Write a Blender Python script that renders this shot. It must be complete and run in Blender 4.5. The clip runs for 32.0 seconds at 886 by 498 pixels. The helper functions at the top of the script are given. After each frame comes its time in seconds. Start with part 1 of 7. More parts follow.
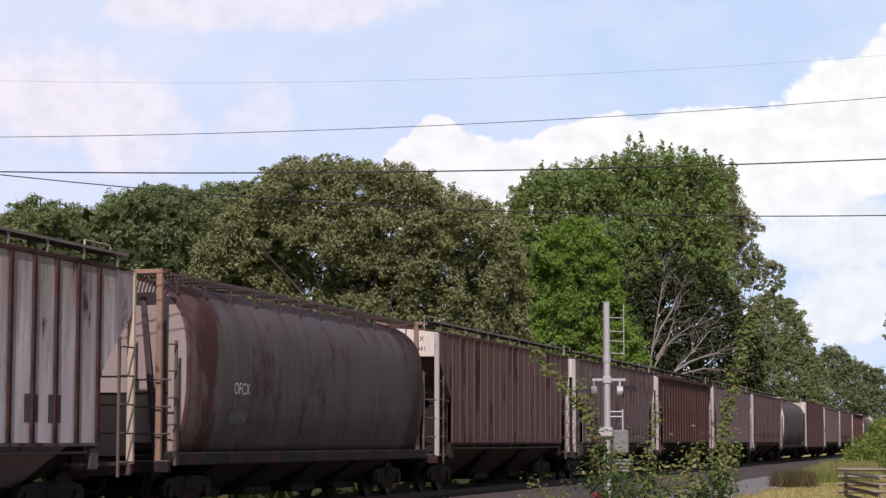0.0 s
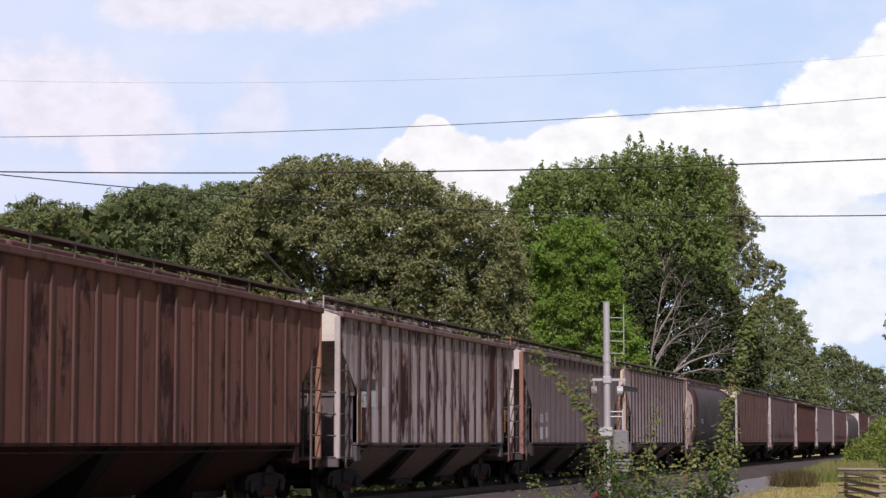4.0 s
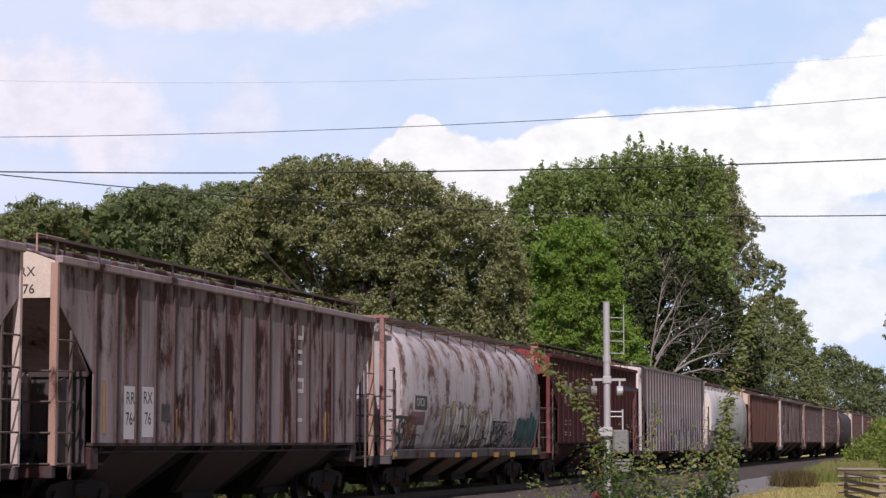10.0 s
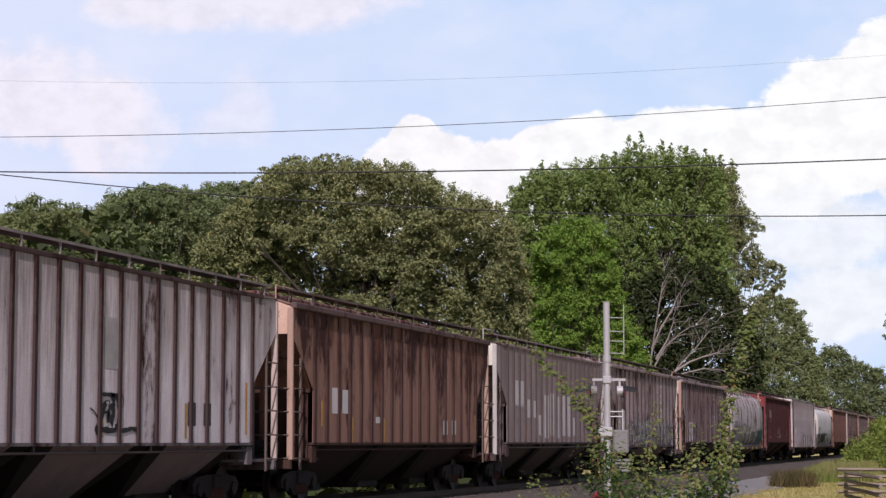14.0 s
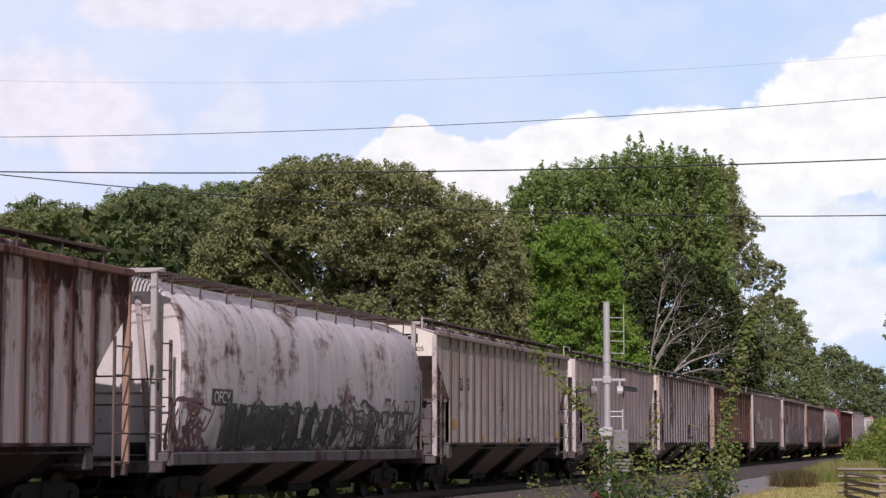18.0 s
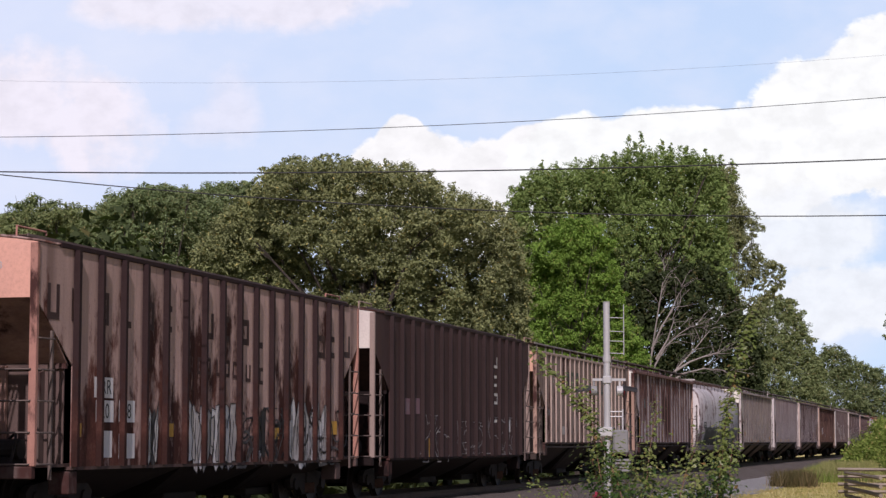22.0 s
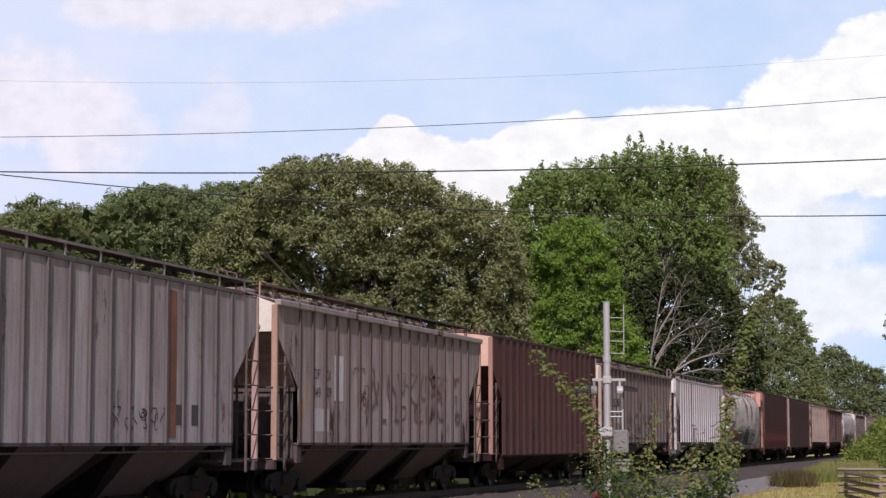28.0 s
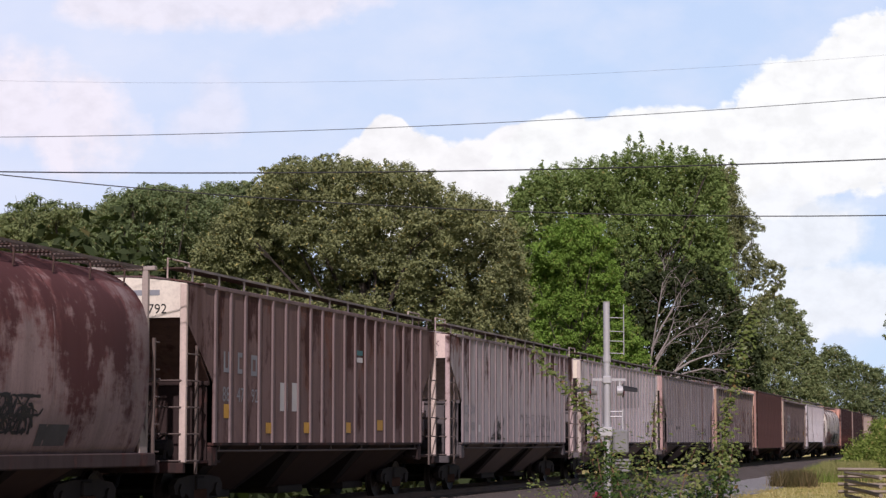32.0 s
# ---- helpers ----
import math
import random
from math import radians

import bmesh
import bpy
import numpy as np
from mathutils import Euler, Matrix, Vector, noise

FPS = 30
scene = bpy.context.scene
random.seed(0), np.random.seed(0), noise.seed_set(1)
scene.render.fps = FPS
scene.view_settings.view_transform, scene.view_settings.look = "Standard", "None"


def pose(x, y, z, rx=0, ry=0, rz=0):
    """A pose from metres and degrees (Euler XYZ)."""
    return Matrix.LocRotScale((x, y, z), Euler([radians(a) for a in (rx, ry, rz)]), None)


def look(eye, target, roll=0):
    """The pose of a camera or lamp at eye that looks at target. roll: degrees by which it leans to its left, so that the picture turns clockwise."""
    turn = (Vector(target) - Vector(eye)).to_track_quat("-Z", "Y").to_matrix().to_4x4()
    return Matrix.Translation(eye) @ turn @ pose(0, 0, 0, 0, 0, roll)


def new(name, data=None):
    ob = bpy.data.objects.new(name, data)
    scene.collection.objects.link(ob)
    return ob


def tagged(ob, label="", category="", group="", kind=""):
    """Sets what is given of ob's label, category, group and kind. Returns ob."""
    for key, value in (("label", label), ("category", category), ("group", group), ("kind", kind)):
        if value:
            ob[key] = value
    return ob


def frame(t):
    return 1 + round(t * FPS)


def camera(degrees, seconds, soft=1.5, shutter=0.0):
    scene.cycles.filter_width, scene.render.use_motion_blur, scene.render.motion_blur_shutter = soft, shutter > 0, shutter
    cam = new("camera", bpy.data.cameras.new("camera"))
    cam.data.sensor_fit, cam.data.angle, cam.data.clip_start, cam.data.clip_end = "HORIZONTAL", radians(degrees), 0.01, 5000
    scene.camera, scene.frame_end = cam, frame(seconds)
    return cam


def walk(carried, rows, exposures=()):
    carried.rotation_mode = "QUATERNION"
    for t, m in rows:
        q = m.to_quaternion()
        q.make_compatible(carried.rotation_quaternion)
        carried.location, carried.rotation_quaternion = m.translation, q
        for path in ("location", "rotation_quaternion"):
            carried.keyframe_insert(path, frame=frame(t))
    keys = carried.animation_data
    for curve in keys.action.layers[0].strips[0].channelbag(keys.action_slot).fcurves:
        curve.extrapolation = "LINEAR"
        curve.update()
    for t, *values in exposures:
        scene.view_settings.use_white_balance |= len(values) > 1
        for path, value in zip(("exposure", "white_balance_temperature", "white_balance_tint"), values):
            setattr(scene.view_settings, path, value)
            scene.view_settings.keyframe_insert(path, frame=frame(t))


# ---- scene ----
import itertools

# The track runs along +y with its centre on x = 0 and the rail top at z = 0.
EYE = Vector((15.409, 0.0, 1.32))
AHEAD = Vector((-0.25761, 0.96169, 0.09378))
cam = camera(24.44, 32.0, soft=1.4)
STAND = look(EYE, EYE + AHEAD * 10)
walk(cam, [(0.0, STAND), (32.0, STAND)], [(0.0, 0.0, 6150, 26), (32.0, 0.0, 6150, 26)])

RIGHT = Vector((0.96594, 0.25875, 0.0))
FRONT = Vector((-0.25875, 0.96594, 0.0))
GROUND = -0.6


def at(u, d, z=0.0):
    """A place u metres to the right of the line of sight, d metres ahead, at height z."""
    p = EYE + RIGHT * u + FRONT * d
    return Vector((p.x, p.y, z))


# ---- world and sun ----
TO_SUN = Vector((0.155, -0.74, 0.66)).normalized()
world = bpy.data.worlds.new("world")
scene.world = world
world.use_nodes = True
wn = world.node_tree.nodes
sky = wn.new("ShaderNodeTexSky")
sky.sky_type = "NISHITA"
sky.sun_disc = False
sky.sun_elevation = math.asin(TO_SUN.z)
sky.sun_rotation = math.atan2(TO_SUN.x, TO_SUN.y)
sky.air_density, sky.dust_density, sky.ozone_density = 1.0, 1.6, 1.0
wn["Background"].inputs["Strength"].default_value = 0.067
world.node_tree.links.new(sky.outputs["Color"], wn["Background"].inputs["Color"])
sun_data = bpy.data.lights.new("sun", "SUN")
sun_data.energy, sun_data.angle, sun_data.color = 4.2, radians(0.6), (1.0, 0.92, 0.845)
sun = new("sun", sun_data)
sun.matrix_world = look(TO_SUN * 50, (0, 0, 0))
# ---- materials ----
def shader(name, rough=0.7, metal=0.0, spec=0.2):
    m = bpy.data.materials.new(name)
    m.use_nodes = True
    b = m.node_tree.nodes["Principled BSDF"]
    b.inputs["Roughness"].default_value = rough
    b.inputs["Metallic"].default_value = metal
    b.inputs["Specular IOR Level"].default_value = spec
    return m, m.node_tree.nodes, m.node_tree.links, b


def node(ns, kind, **kw):
    n = ns.new(kind)
    for k, v in kw.items():
        if k in n.inputs:
            n.inputs[k].default_value = v
    return n


def noise_of(ns, ls, vec, scale, detail=4.0, rough=0.6):
    n = node(ns, "ShaderNodeTexNoise", Scale=scale, Detail=detail, Roughness=rough)
    ls.new(vec, n.inputs["Vector"])
    return n.outputs["Fac"]


def stretched(ns, ls, vec, scale, shift=(0, 0, 0)):
    n = ns.new("ShaderNodeMapping")
    n.inputs["Scale"].default_value = scale
    n.inputs["Location"].default_value = shift
    ls.new(vec, n.inputs["Vector"])
    return n.outputs["Vector"]


def ramp(ns, ls, fac, lo, hi):
    n = ns.new("ShaderNodeMapRange")
    n.inputs["From Min"].default_value, n.inputs["From Max"].default_value = lo, hi
    n.clamp = True
    ls.new(fac, n.inputs["Value"])
    return n.outputs["Result"]


def calc(ns, ls, op, a, b):
    n = ns.new("ShaderNodeMath")
    n.operation = op
    for i, v in enumerate((a,) if op in ("FRACT", "ABSOLUTE", "FLOOR") else (a, b)):
        if isinstance(v, (int, float)):
            n.inputs[i].default_value = v
        else:
            ls.new(v, n.inputs[i])
    return n.outputs[0]


def blend(ns, ls, fac, a, b):
    n = ns.new("ShaderNodeMix")
    n.data_type = "RGBA"
    if isinstance(fac, (int, float)):
        n.inputs[0].default_value = fac
    else:
        ls.new(fac, n.inputs[0])
    for i, v in ((6, a), (7, b)):
        if isinstance(v, tuple):
            n.inputs[i].default_value = (*v, 1)
        else:
            ls.new(v, n.inputs[i])
    return n.outputs[2]


def bump(ns, ls, b, height, strength, dist=0.01):
    n = node(ns, "ShaderNodeBump", Strength=strength, Distance=dist)
    ls.new(height, n.inputs["Height"])
    ls.new(n.outputs["Normal"], b.inputs["Normal"])


RUST_A, RUST_B = (0.085, 0.037, 0.032), (0.165, 0.075, 0.058)


def paint(name, base, rust=0.25, fade=0.35, seed=0.0, high=0.0, rough=0.8, rust_a=RUST_A, rust_b=RUST_B, bands=0.0, soot=0.4, ends=0.0, streak=0.32, ribs=None, grime=0.6, top=0.0, fleck=1.0):
    """Weathered car paint: run-down streaks, patches of rust (high > 0: under the roof edge, < 0: along the sill), soot
    and chips; rib shadow is painted in beside ribs.
    """
    base = (base[0], base[1], base[2] * 0.98) if max(base) > 0.6 else (base[0] * 1.01, base[1] * 0.985, base[2] * 1.06)
    base = (base[0], base[1], min(base[2], 1.02 * base[1]))
    m, ns, ls, b = shader(name, rough, 0.0, 0.12)
    co = ns.new("ShaderNodeTexCoord").outputs["Object"]
    here = stretched(ns, ls, co, (1, 1, 1), (seed * 7.3, seed * 11.7, seed * 3.1))
    runs = ramp(ns, ls, noise_of(ns, ls, stretched(ns, ls, here, (1.0, 2.0, 0.36)), 1.25, 6, 0.62), 0.3, 0.7)
    thin = ramp(ns, ls, noise_of(ns, ls, stretched(ns, ls, here, (3, 11, 0.7)), 1.3, 4, 0.6), 0.3, 0.7)
    patch = ramp(ns, ls, noise_of(ns, ls, stretched(ns, ls, here, (1, 1, 0.6)), 0.95, 6, 0.62), 0.3, 0.7)
    grain = noise_of(ns, ls, here, 22.0, 5, 0.7)
    chips = ramp(ns, ls, noise_of(ns, ls, stretched(ns, ls, here, (1, 1, 0.6)), 5.0, 6, 0.7), 0.3, 0.7)
    sep = ns.new("ShaderNodeSeparateXYZ")
    ls.new(co, sep.inputs[0])
    up = ramp(ns, ls, sep.outputs["Z"], 1.0, 4.2)
    bay = None
    if ribs:
        # each bay between two ribs has weathered in its own way
        pick = ns.new("ShaderNodeTexWhiteNoise")
        pick.noise_dimensions = "1D"
        cell = calc(ns, ls, "FLOOR", calc(ns, ls, "DIVIDE", calc(ns, ls, "SUBTRACT", sep.outputs["Y"], ribs[0]), ribs[1]), 0.0)
        ls.new(calc(ns, ls, "ADD", calc(ns, ls, "MULTIPLY", cell, 1.37), seed), pick.inputs["W"])
        bay = pick.outputs["Value"]
    body = blend(ns, ls, runs, base, tuple(c * (1 - fade) for c in base))
    dirt = 0.4 * min(1.0, max(base) / 0.25)
    dust = tuple(0.6 * c + dirt * d for c, d in zip(base, (0.25, 0.155, 0.148)))
    body = blend(ns, ls, calc(ns, ls, "MULTIPLY", ramp(ns, ls, patch, 0.35, 0.85), grime), body, dust)
    dark = tuple(c * 0.3 for c in dust)
    body = blend(ns, ls, calc(ns, ls, "MULTIPLY", ramp(ns, ls, thin, 0.5, 1.1), soot * 0.6), body, dark)
    if bay is not None:
        body = blend(ns, ls, calc(ns, ls, "MULTIPLY", ramp(ns, ls, bay, 0.4, 1.0), 0.4), body, tuple(0.62 * c for c in dust))
    if top:
        # grime washed down from the roof edge
        low = calc(ns, ls, "ADD", up, calc(ns, ls, "MULTIPLY", calc(ns, ls, "SUBTRACT", calc(ns, ls, "ADD", runs, thin), 1.0), 0.42))
        body = blend(ns, ls, calc(ns, ls, "MULTIPLY", ramp(ns, ls, low, 0.42, 1.08), top), body, tuple(0.16 * c + 0.6 * d for c, d in zip(base, (0.135, 0.088, 0.08))))
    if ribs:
        # rib shadow painted as a steady dark edge, plus rust bleeding from the welds
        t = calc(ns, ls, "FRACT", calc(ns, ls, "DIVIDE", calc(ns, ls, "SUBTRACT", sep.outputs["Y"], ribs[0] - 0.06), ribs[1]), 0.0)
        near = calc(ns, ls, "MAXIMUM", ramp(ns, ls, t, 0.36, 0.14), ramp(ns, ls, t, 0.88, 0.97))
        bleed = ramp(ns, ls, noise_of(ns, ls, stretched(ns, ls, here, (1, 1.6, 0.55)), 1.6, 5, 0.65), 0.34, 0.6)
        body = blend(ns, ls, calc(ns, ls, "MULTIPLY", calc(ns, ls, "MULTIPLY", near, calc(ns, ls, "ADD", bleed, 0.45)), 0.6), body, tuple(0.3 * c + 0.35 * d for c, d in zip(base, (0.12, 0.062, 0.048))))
    mix = calc(ns, ls, "ADD", calc(ns, ls, "MULTIPLY", runs, streak), calc(ns, ls, "MULTIPLY", patch, 0.7 - streak * 0.8))
    mix = calc(ns, ls, "ADD", mix, calc(ns, ls, "MULTIPLY", chips, 0.3 - streak * 0.2))
    if bay is not None:
        mix = calc(ns, ls, "ADD", mix, calc(ns, ls, "MULTIPLY", calc(ns, ls, "SUBTRACT", bay, 0.5), 0.24))
    if high:
        mix = calc(ns, ls, "ADD", mix, calc(ns, ls, "MULTIPLY", calc(ns, ls, "SUBTRACT", up, 0.5), high * 0.5))
    if bands:
        broad = noise_of(ns, ls, stretched(ns, ls, here, (0.3 * fleck, 0.9 * fleck, 0.75)), 0.95, 4, 0.55)
        short = noise_of(ns, ls, stretched(ns, ls, here, (0.4 * fleck, 1.5 * fleck, 4.5)), 1.3, 6, 0.68)
        mix = calc(ns, ls, "ADD", mix, calc(ns, ls, "MULTIPLY", calc(ns, ls, "SUBTRACT", calc(ns, ls, "ADD", broad, short), 1.0), bands * 0.7))
    if ends:
        far = calc(ns, ls, "ABSOLUTE", sep.outputs["Y"], 0.0)
        mix = calc(ns, ls, "ADD", mix, calc(ns, ls, "MULTIPLY", ramp(ns, ls, far, ends - 0.5, ends + 0.5), 0.3))
    lo = 0.89 - 0.76 * rust
    mask = ramp(ns, ls, mix, lo - 0.05, lo + 0.1) if not bands else calc(ns, ls, "MULTIPLY", ramp(ns, ls, mix, lo - 0.06, lo + 0.2), 0.9)
    tone = blend(ns, ls, ramp(ns, ls, grain, 0.35, 0.65), rust_a, rust_b)
    tone = blend(ns, ls, ramp(ns, ls, patch, 0.4, 0.6), tone, tuple(0.6 * c for c in rust_a))
    color = blend(ns, ls, mask, body, tone)
    color = blend(ns, ls, calc(ns, ls, "MULTIPLY", ramp(ns, ls, grain, 0.45, 0.8), 0.25), color, (0.05, 0.04, 0.035))
    ls.new(color, b.inputs["Base Color"])
    b.inputs["Roughness"].default_value = rough
    bump(ns, ls, b, calc(ns, ls, "ADD", chips, grain), 0.2, 0.004)
    return m


def plain(name, base, rough=0.7, metal=0.0, scale=6.0, vary=0.35, bumpy=0.3, dist=0.01):
    m, ns, ls, b = shader(name, rough, metal)
    co = ns.new("ShaderNodeTexCoord").outputs["Object"]
    big = noise_of(ns, ls, co, scale * 0.25, 5, 0.6)
    fine = noise_of(ns, ls, co, scale * 4, 5, 0.7)
    info = ns.new("ShaderNodeObjectInfo").outputs["Random"]
    c = blend(ns, ls, ramp(ns, ls, big, 0.3, 0.7), tuple(v * (1 - vary) for v in base), tuple(min(1, v * (1 + vary * 0.6)) for v in base))
    c = blend(ns, ls, calc(ns, ls, "MULTIPLY", ramp(ns, ls, fine, 0.4, 0.75), vary), c, tuple(v * 0.5 for v in base))
    c = blend(ns, ls, calc(ns, ls, "MULTIPLY", info, vary * 0.5), c, tuple(v * 0.65 for v in base))
    ls.new(c, b.inputs["Base Color"])
    bump(ns, ls, b, fine, bumpy, dist)
    return m


def foliage(name, tones, glow=0.35, rough=0.75, shine=0.12):
    """Leaves: a spread of greens from leaf to leaf and from bough to bough, with light coming through."""
    m, ns, ls, b = shader(name, rough, 0.0, shine)
    geo = ns.new("ShaderNodeNewGeometry")
    rnd = geo.outputs["Random Per Island"]
    co = ns.new("ShaderNodeTexCoord").outputs["Object"]
    bough = noise_of(ns, ls, co, 0.35, 4, 0.6)
    c = blend(ns, ls, calc(ns, ls, "ADD", calc(ns, ls, "MULTIPLY", rnd, 0.55), 0.22), tones[0], tones[1])
    c = blend(ns, ls, ramp(ns, ls, bough, 0.4, 0.68), c, tones[2])
    dry = ramp(ns, ls, rnd, 0.93, 0.97)
    c = blend(ns, ls, dry, c, tones[3])
    ls.new(c, b.inputs["Base Color"])
    tr = ns.new("ShaderNodeBsdfTranslucent")
    ls.new(blend(ns, ls, 0.5, c, (0.12, 0.2, 0.02)), tr.inputs["Color"])
    mx = ns.new("ShaderNodeMixShader")
    mx.inputs[0].default_value = glow
    out = ns["Material Output"]
    ls.new(b.outputs[0], mx.inputs[1])
    ls.new(tr.outputs[0], mx.inputs[2])
    ls.new(mx.outputs[0], out.inputs["Surface"])
    return m


STEEL = plain("dark_steel", (0.024, 0.019, 0.017), 0.75, 0.0, 5.0, 0.5)
RUST_MARK = plain("flaking_rust", (0.22, 0.105, 0.07), 0.85, 0.0, 5.0, 0.4)
RUSTY = plain("rusty_steel", (0.085, 0.045, 0.03), 0.8, 0.0, 6.0, 0.5)
WHEEL = plain("wheel_steel", (0.03, 0.023, 0.02), 0.55, 0.3, 6.0, 0.4)
TREAD = plain("polished_tread", (0.4, 0.39, 0.37), 0.25, 0.9, 6.0, 0.2)
GALV = plain("galvanised_grating", (0.2, 0.19, 0.18), 0.6, 0.3, 5.0, 0.4)
HOLE = plain("black_hole", (0.01, 0.01, 0.01), 0.9)
YELLOW = plain("yellow_reflector", (0.5, 0.27, 0.04), 0.5, 0.0, 6.0, 0.3)
WHITE_MARK = plain("white_lettering", (0.6, 0.59, 0.56), 0.6, 0.0, 8.0, 0.25)
BLACK_MARK = plain("black_lettering", (0.03, 0.03, 0.03), 0.6, 0.0, 8.0, 0.25)
GREY_MARK = plain("faded_grey_lettering", (0.24, 0.25, 0.27), 0.7, 0.0, 8.0, 0.3)
GREEN_MARK = plain("faded_green_lettering", (0.06, 0.08, 0.065), 0.7, 0.0, 8.0, 0.3)
# ---- setting: sky, ground, track ----
def mesh_of(name, verts, faces, mat=None):
    me = bpy.data.meshes.new(name)
    me.from_pydata([tuple(v) for v in verts], [], [tuple(f) for f in faces])
    me.update()
    if mat:
        me.materials.append(mat)
    return me


def sky_paint():
    """A pale summer sky with heaped clouds, in metres across the far backdrop."""
    m = bpy.data.materials.new("sky_with_clouds")
    m.use_nodes = True
    ns, ls = m.node_tree.nodes, m.node_tree.links
    ns.remove(ns["Principled BSDF"])
    co = ns.new("ShaderNodeTexCoord").outputs["Object"]
    sep = ns.new("ShaderNodeSeparateXYZ")
    ls.new(co, sep.inputs[0])
    x, y = sep.outputs["X"], sep.outputs["Y"]
    blue = blend(ns, ls, ramp(ns, ls, y, -150, 320), (0.605, 0.794, 0.884), (0.546, 0.721, 0.866))
    blue = blend(ns, ls, ramp(ns, ls, x, 250, -560), blue, (0.693, 0.794, 0.876))
    n1 = noise_of(ns, ls, co, 0.011, 7, 0.55)
    n2 = noise_of(ns, ls, stretched(ns, ls, co, (1, 1.3, 1), (90, 40, 0)), 0.026, 7, 0.58)
    n3 = noise_of(ns, ls, stretched(ns, ls, co, (1, 1.6, 1), (-300, 140, 0)), 0.0065, 6, 0.55)

    def heap(cx, cy, rx, ry):
        dx = calc(ns, ls, "DIVIDE", calc(ns, ls, "SUBTRACT", x, cx), rx)
        dy = calc(ns, ls, "DIVIDE", calc(ns, ls, "SUBTRACT", y, cy), ry)
        d = calc(ns, ls, "ADD", calc(ns, ls, "MULTIPLY", dx, dx), calc(ns, ls, "MULTIPLY", dy, dy))
        return calc(ns, ls, "SUBTRACT", 1.0, d)

    def cloud(heaps, rough, lo, hi):
        total = None
        for h in heaps:
            v = heap(*h)
            total = v if total is None else calc(ns, ls, "MAXIMUM", total, v)
        wob = calc(ns, ls, "ADD", calc(ns, ls, "MULTIPLY", calc(ns, ls, "SUBTRACT", n1, 0.5), rough), calc(ns, ls, "MULTIPLY", calc(ns, ls, "SUBTRACT", n2, 0.5), rough * 0.6))
        return ramp(ns, ls, calc(ns, ls, "ADD", total, wob), lo, hi)

    color = blue
    veil = calc(ns, ls, "MULTIPLY", ramp(ns, ls, n3, 0.42, 0.72), 0.55)
    color = blend(ns, ls, veil, color, (0.781, 0.857, 0.876))
    for heaps, rough, lo, hi, tone, strength in CLOUDS:
        mask = calc(ns, ls, "MULTIPLY", cloud(heaps, rough, lo, hi), strength)
        shade = blend(ns, ls, ramp(ns, ls, n2, 0.36, 0.58), tuple(c * 0.9 for c in tone), tone)
        color = blend(ns, ls, mask, color, shade)
    e = ns.new("ShaderNodeEmission")
    ls.new(color, e.inputs["Color"])
    ls.new(e.outputs[0], ns["Material Output"].inputs["Surface"])
    return m


# cloud heaps: centre and half-axes in metres on the backdrop
CLOUDS = [
    ([(-480, 190, 115, 75), (-380, 150, 80, 70)], 2.2, 0.0, 0.7, (0.93, 0.91, 0.87), 0.8),
    ([(-180, 310, 190, 50), (-300, 300, 120, 40)], 1.6, 0.0, 0.6, (0.91, 0.9, 0.86), 0.75),
    ([(-215, 175, 40, 62), (-240, 150, 50, 30)], 2.6, 0.1, 1.2, (0.89, 0.89, 0.87), 0.5),
    ([(5, 75, 95, 75), (-10, 120, 38, 44), (105, 60, 90, 80), (150, 100, 60, 55)], 1.1, 0.0, 0.14, (0.96, 1.0, 0.895), 1.0),
    ([(330, 100, 230, 75), (525, 150, 130, 90), (605, 190, 120, 105), (260, 90, 90, 60)], 1.2, 0.0, 0.14, (0.985, 1.045, 0.925), 1.0),
    ([(480, 20, 120, 60), (540, -60, 150, 50), (440, -90, 130, 30)], 1.5, 0.0, 0.5, (0.92, 0.99, 0.905), 0.85),
]
SKY_FAR = 2500.0
backdrop = new("sky_backdrop", mesh_of("sky_backdrop", [(-1300, -420, 0), (1300, -420, 0), (1300, 620, 0), (-1300, 620, 0)], [(0, 1, 2, 3)], sky_paint()))
tagged(backdrop, "pale blue summer sky with white heaped clouds", "sky", kind="structure")
SKY_POSE = STAND @ Matrix.Translation((0, 0, -SKY_FAR))
backdrop.matrix_world = SKY_POSE


def ground_paint():
    m, ns, ls, b = shader("dry_mown_grass", 0.9, 0.0, 0.1)
    co = ns.new("ShaderNodeTexCoord").outputs["Object"]
    big = noise_of(ns, ls, co, 0.12, 6, 0.6)
    mid = noise_of(ns, ls, co, 1.3, 6, 0.65)
    fine = noise_of(ns, ls, co, 30.0, 4, 0.7)
    c = blend(ns, ls, ramp(ns, ls, big, 0.35, 0.65), (0.52, 0.44, 0.17), (0.42, 0.39, 0.12))
    c = blend(ns, ls, ramp(ns, ls, mid, 0.4, 0.7), c, (0.56, 0.47, 0.22))
    c = blend(ns, ls, calc(ns, ls, "MULTIPLY", ramp(ns, ls, fine, 0.4, 0.7), 0.5), c, (0.10, 0.11, 0.03))
    ls.new(c, b.inputs["Base Color"])
    bump(ns, ls, b, fine, 0.8, 0.06)
    return m


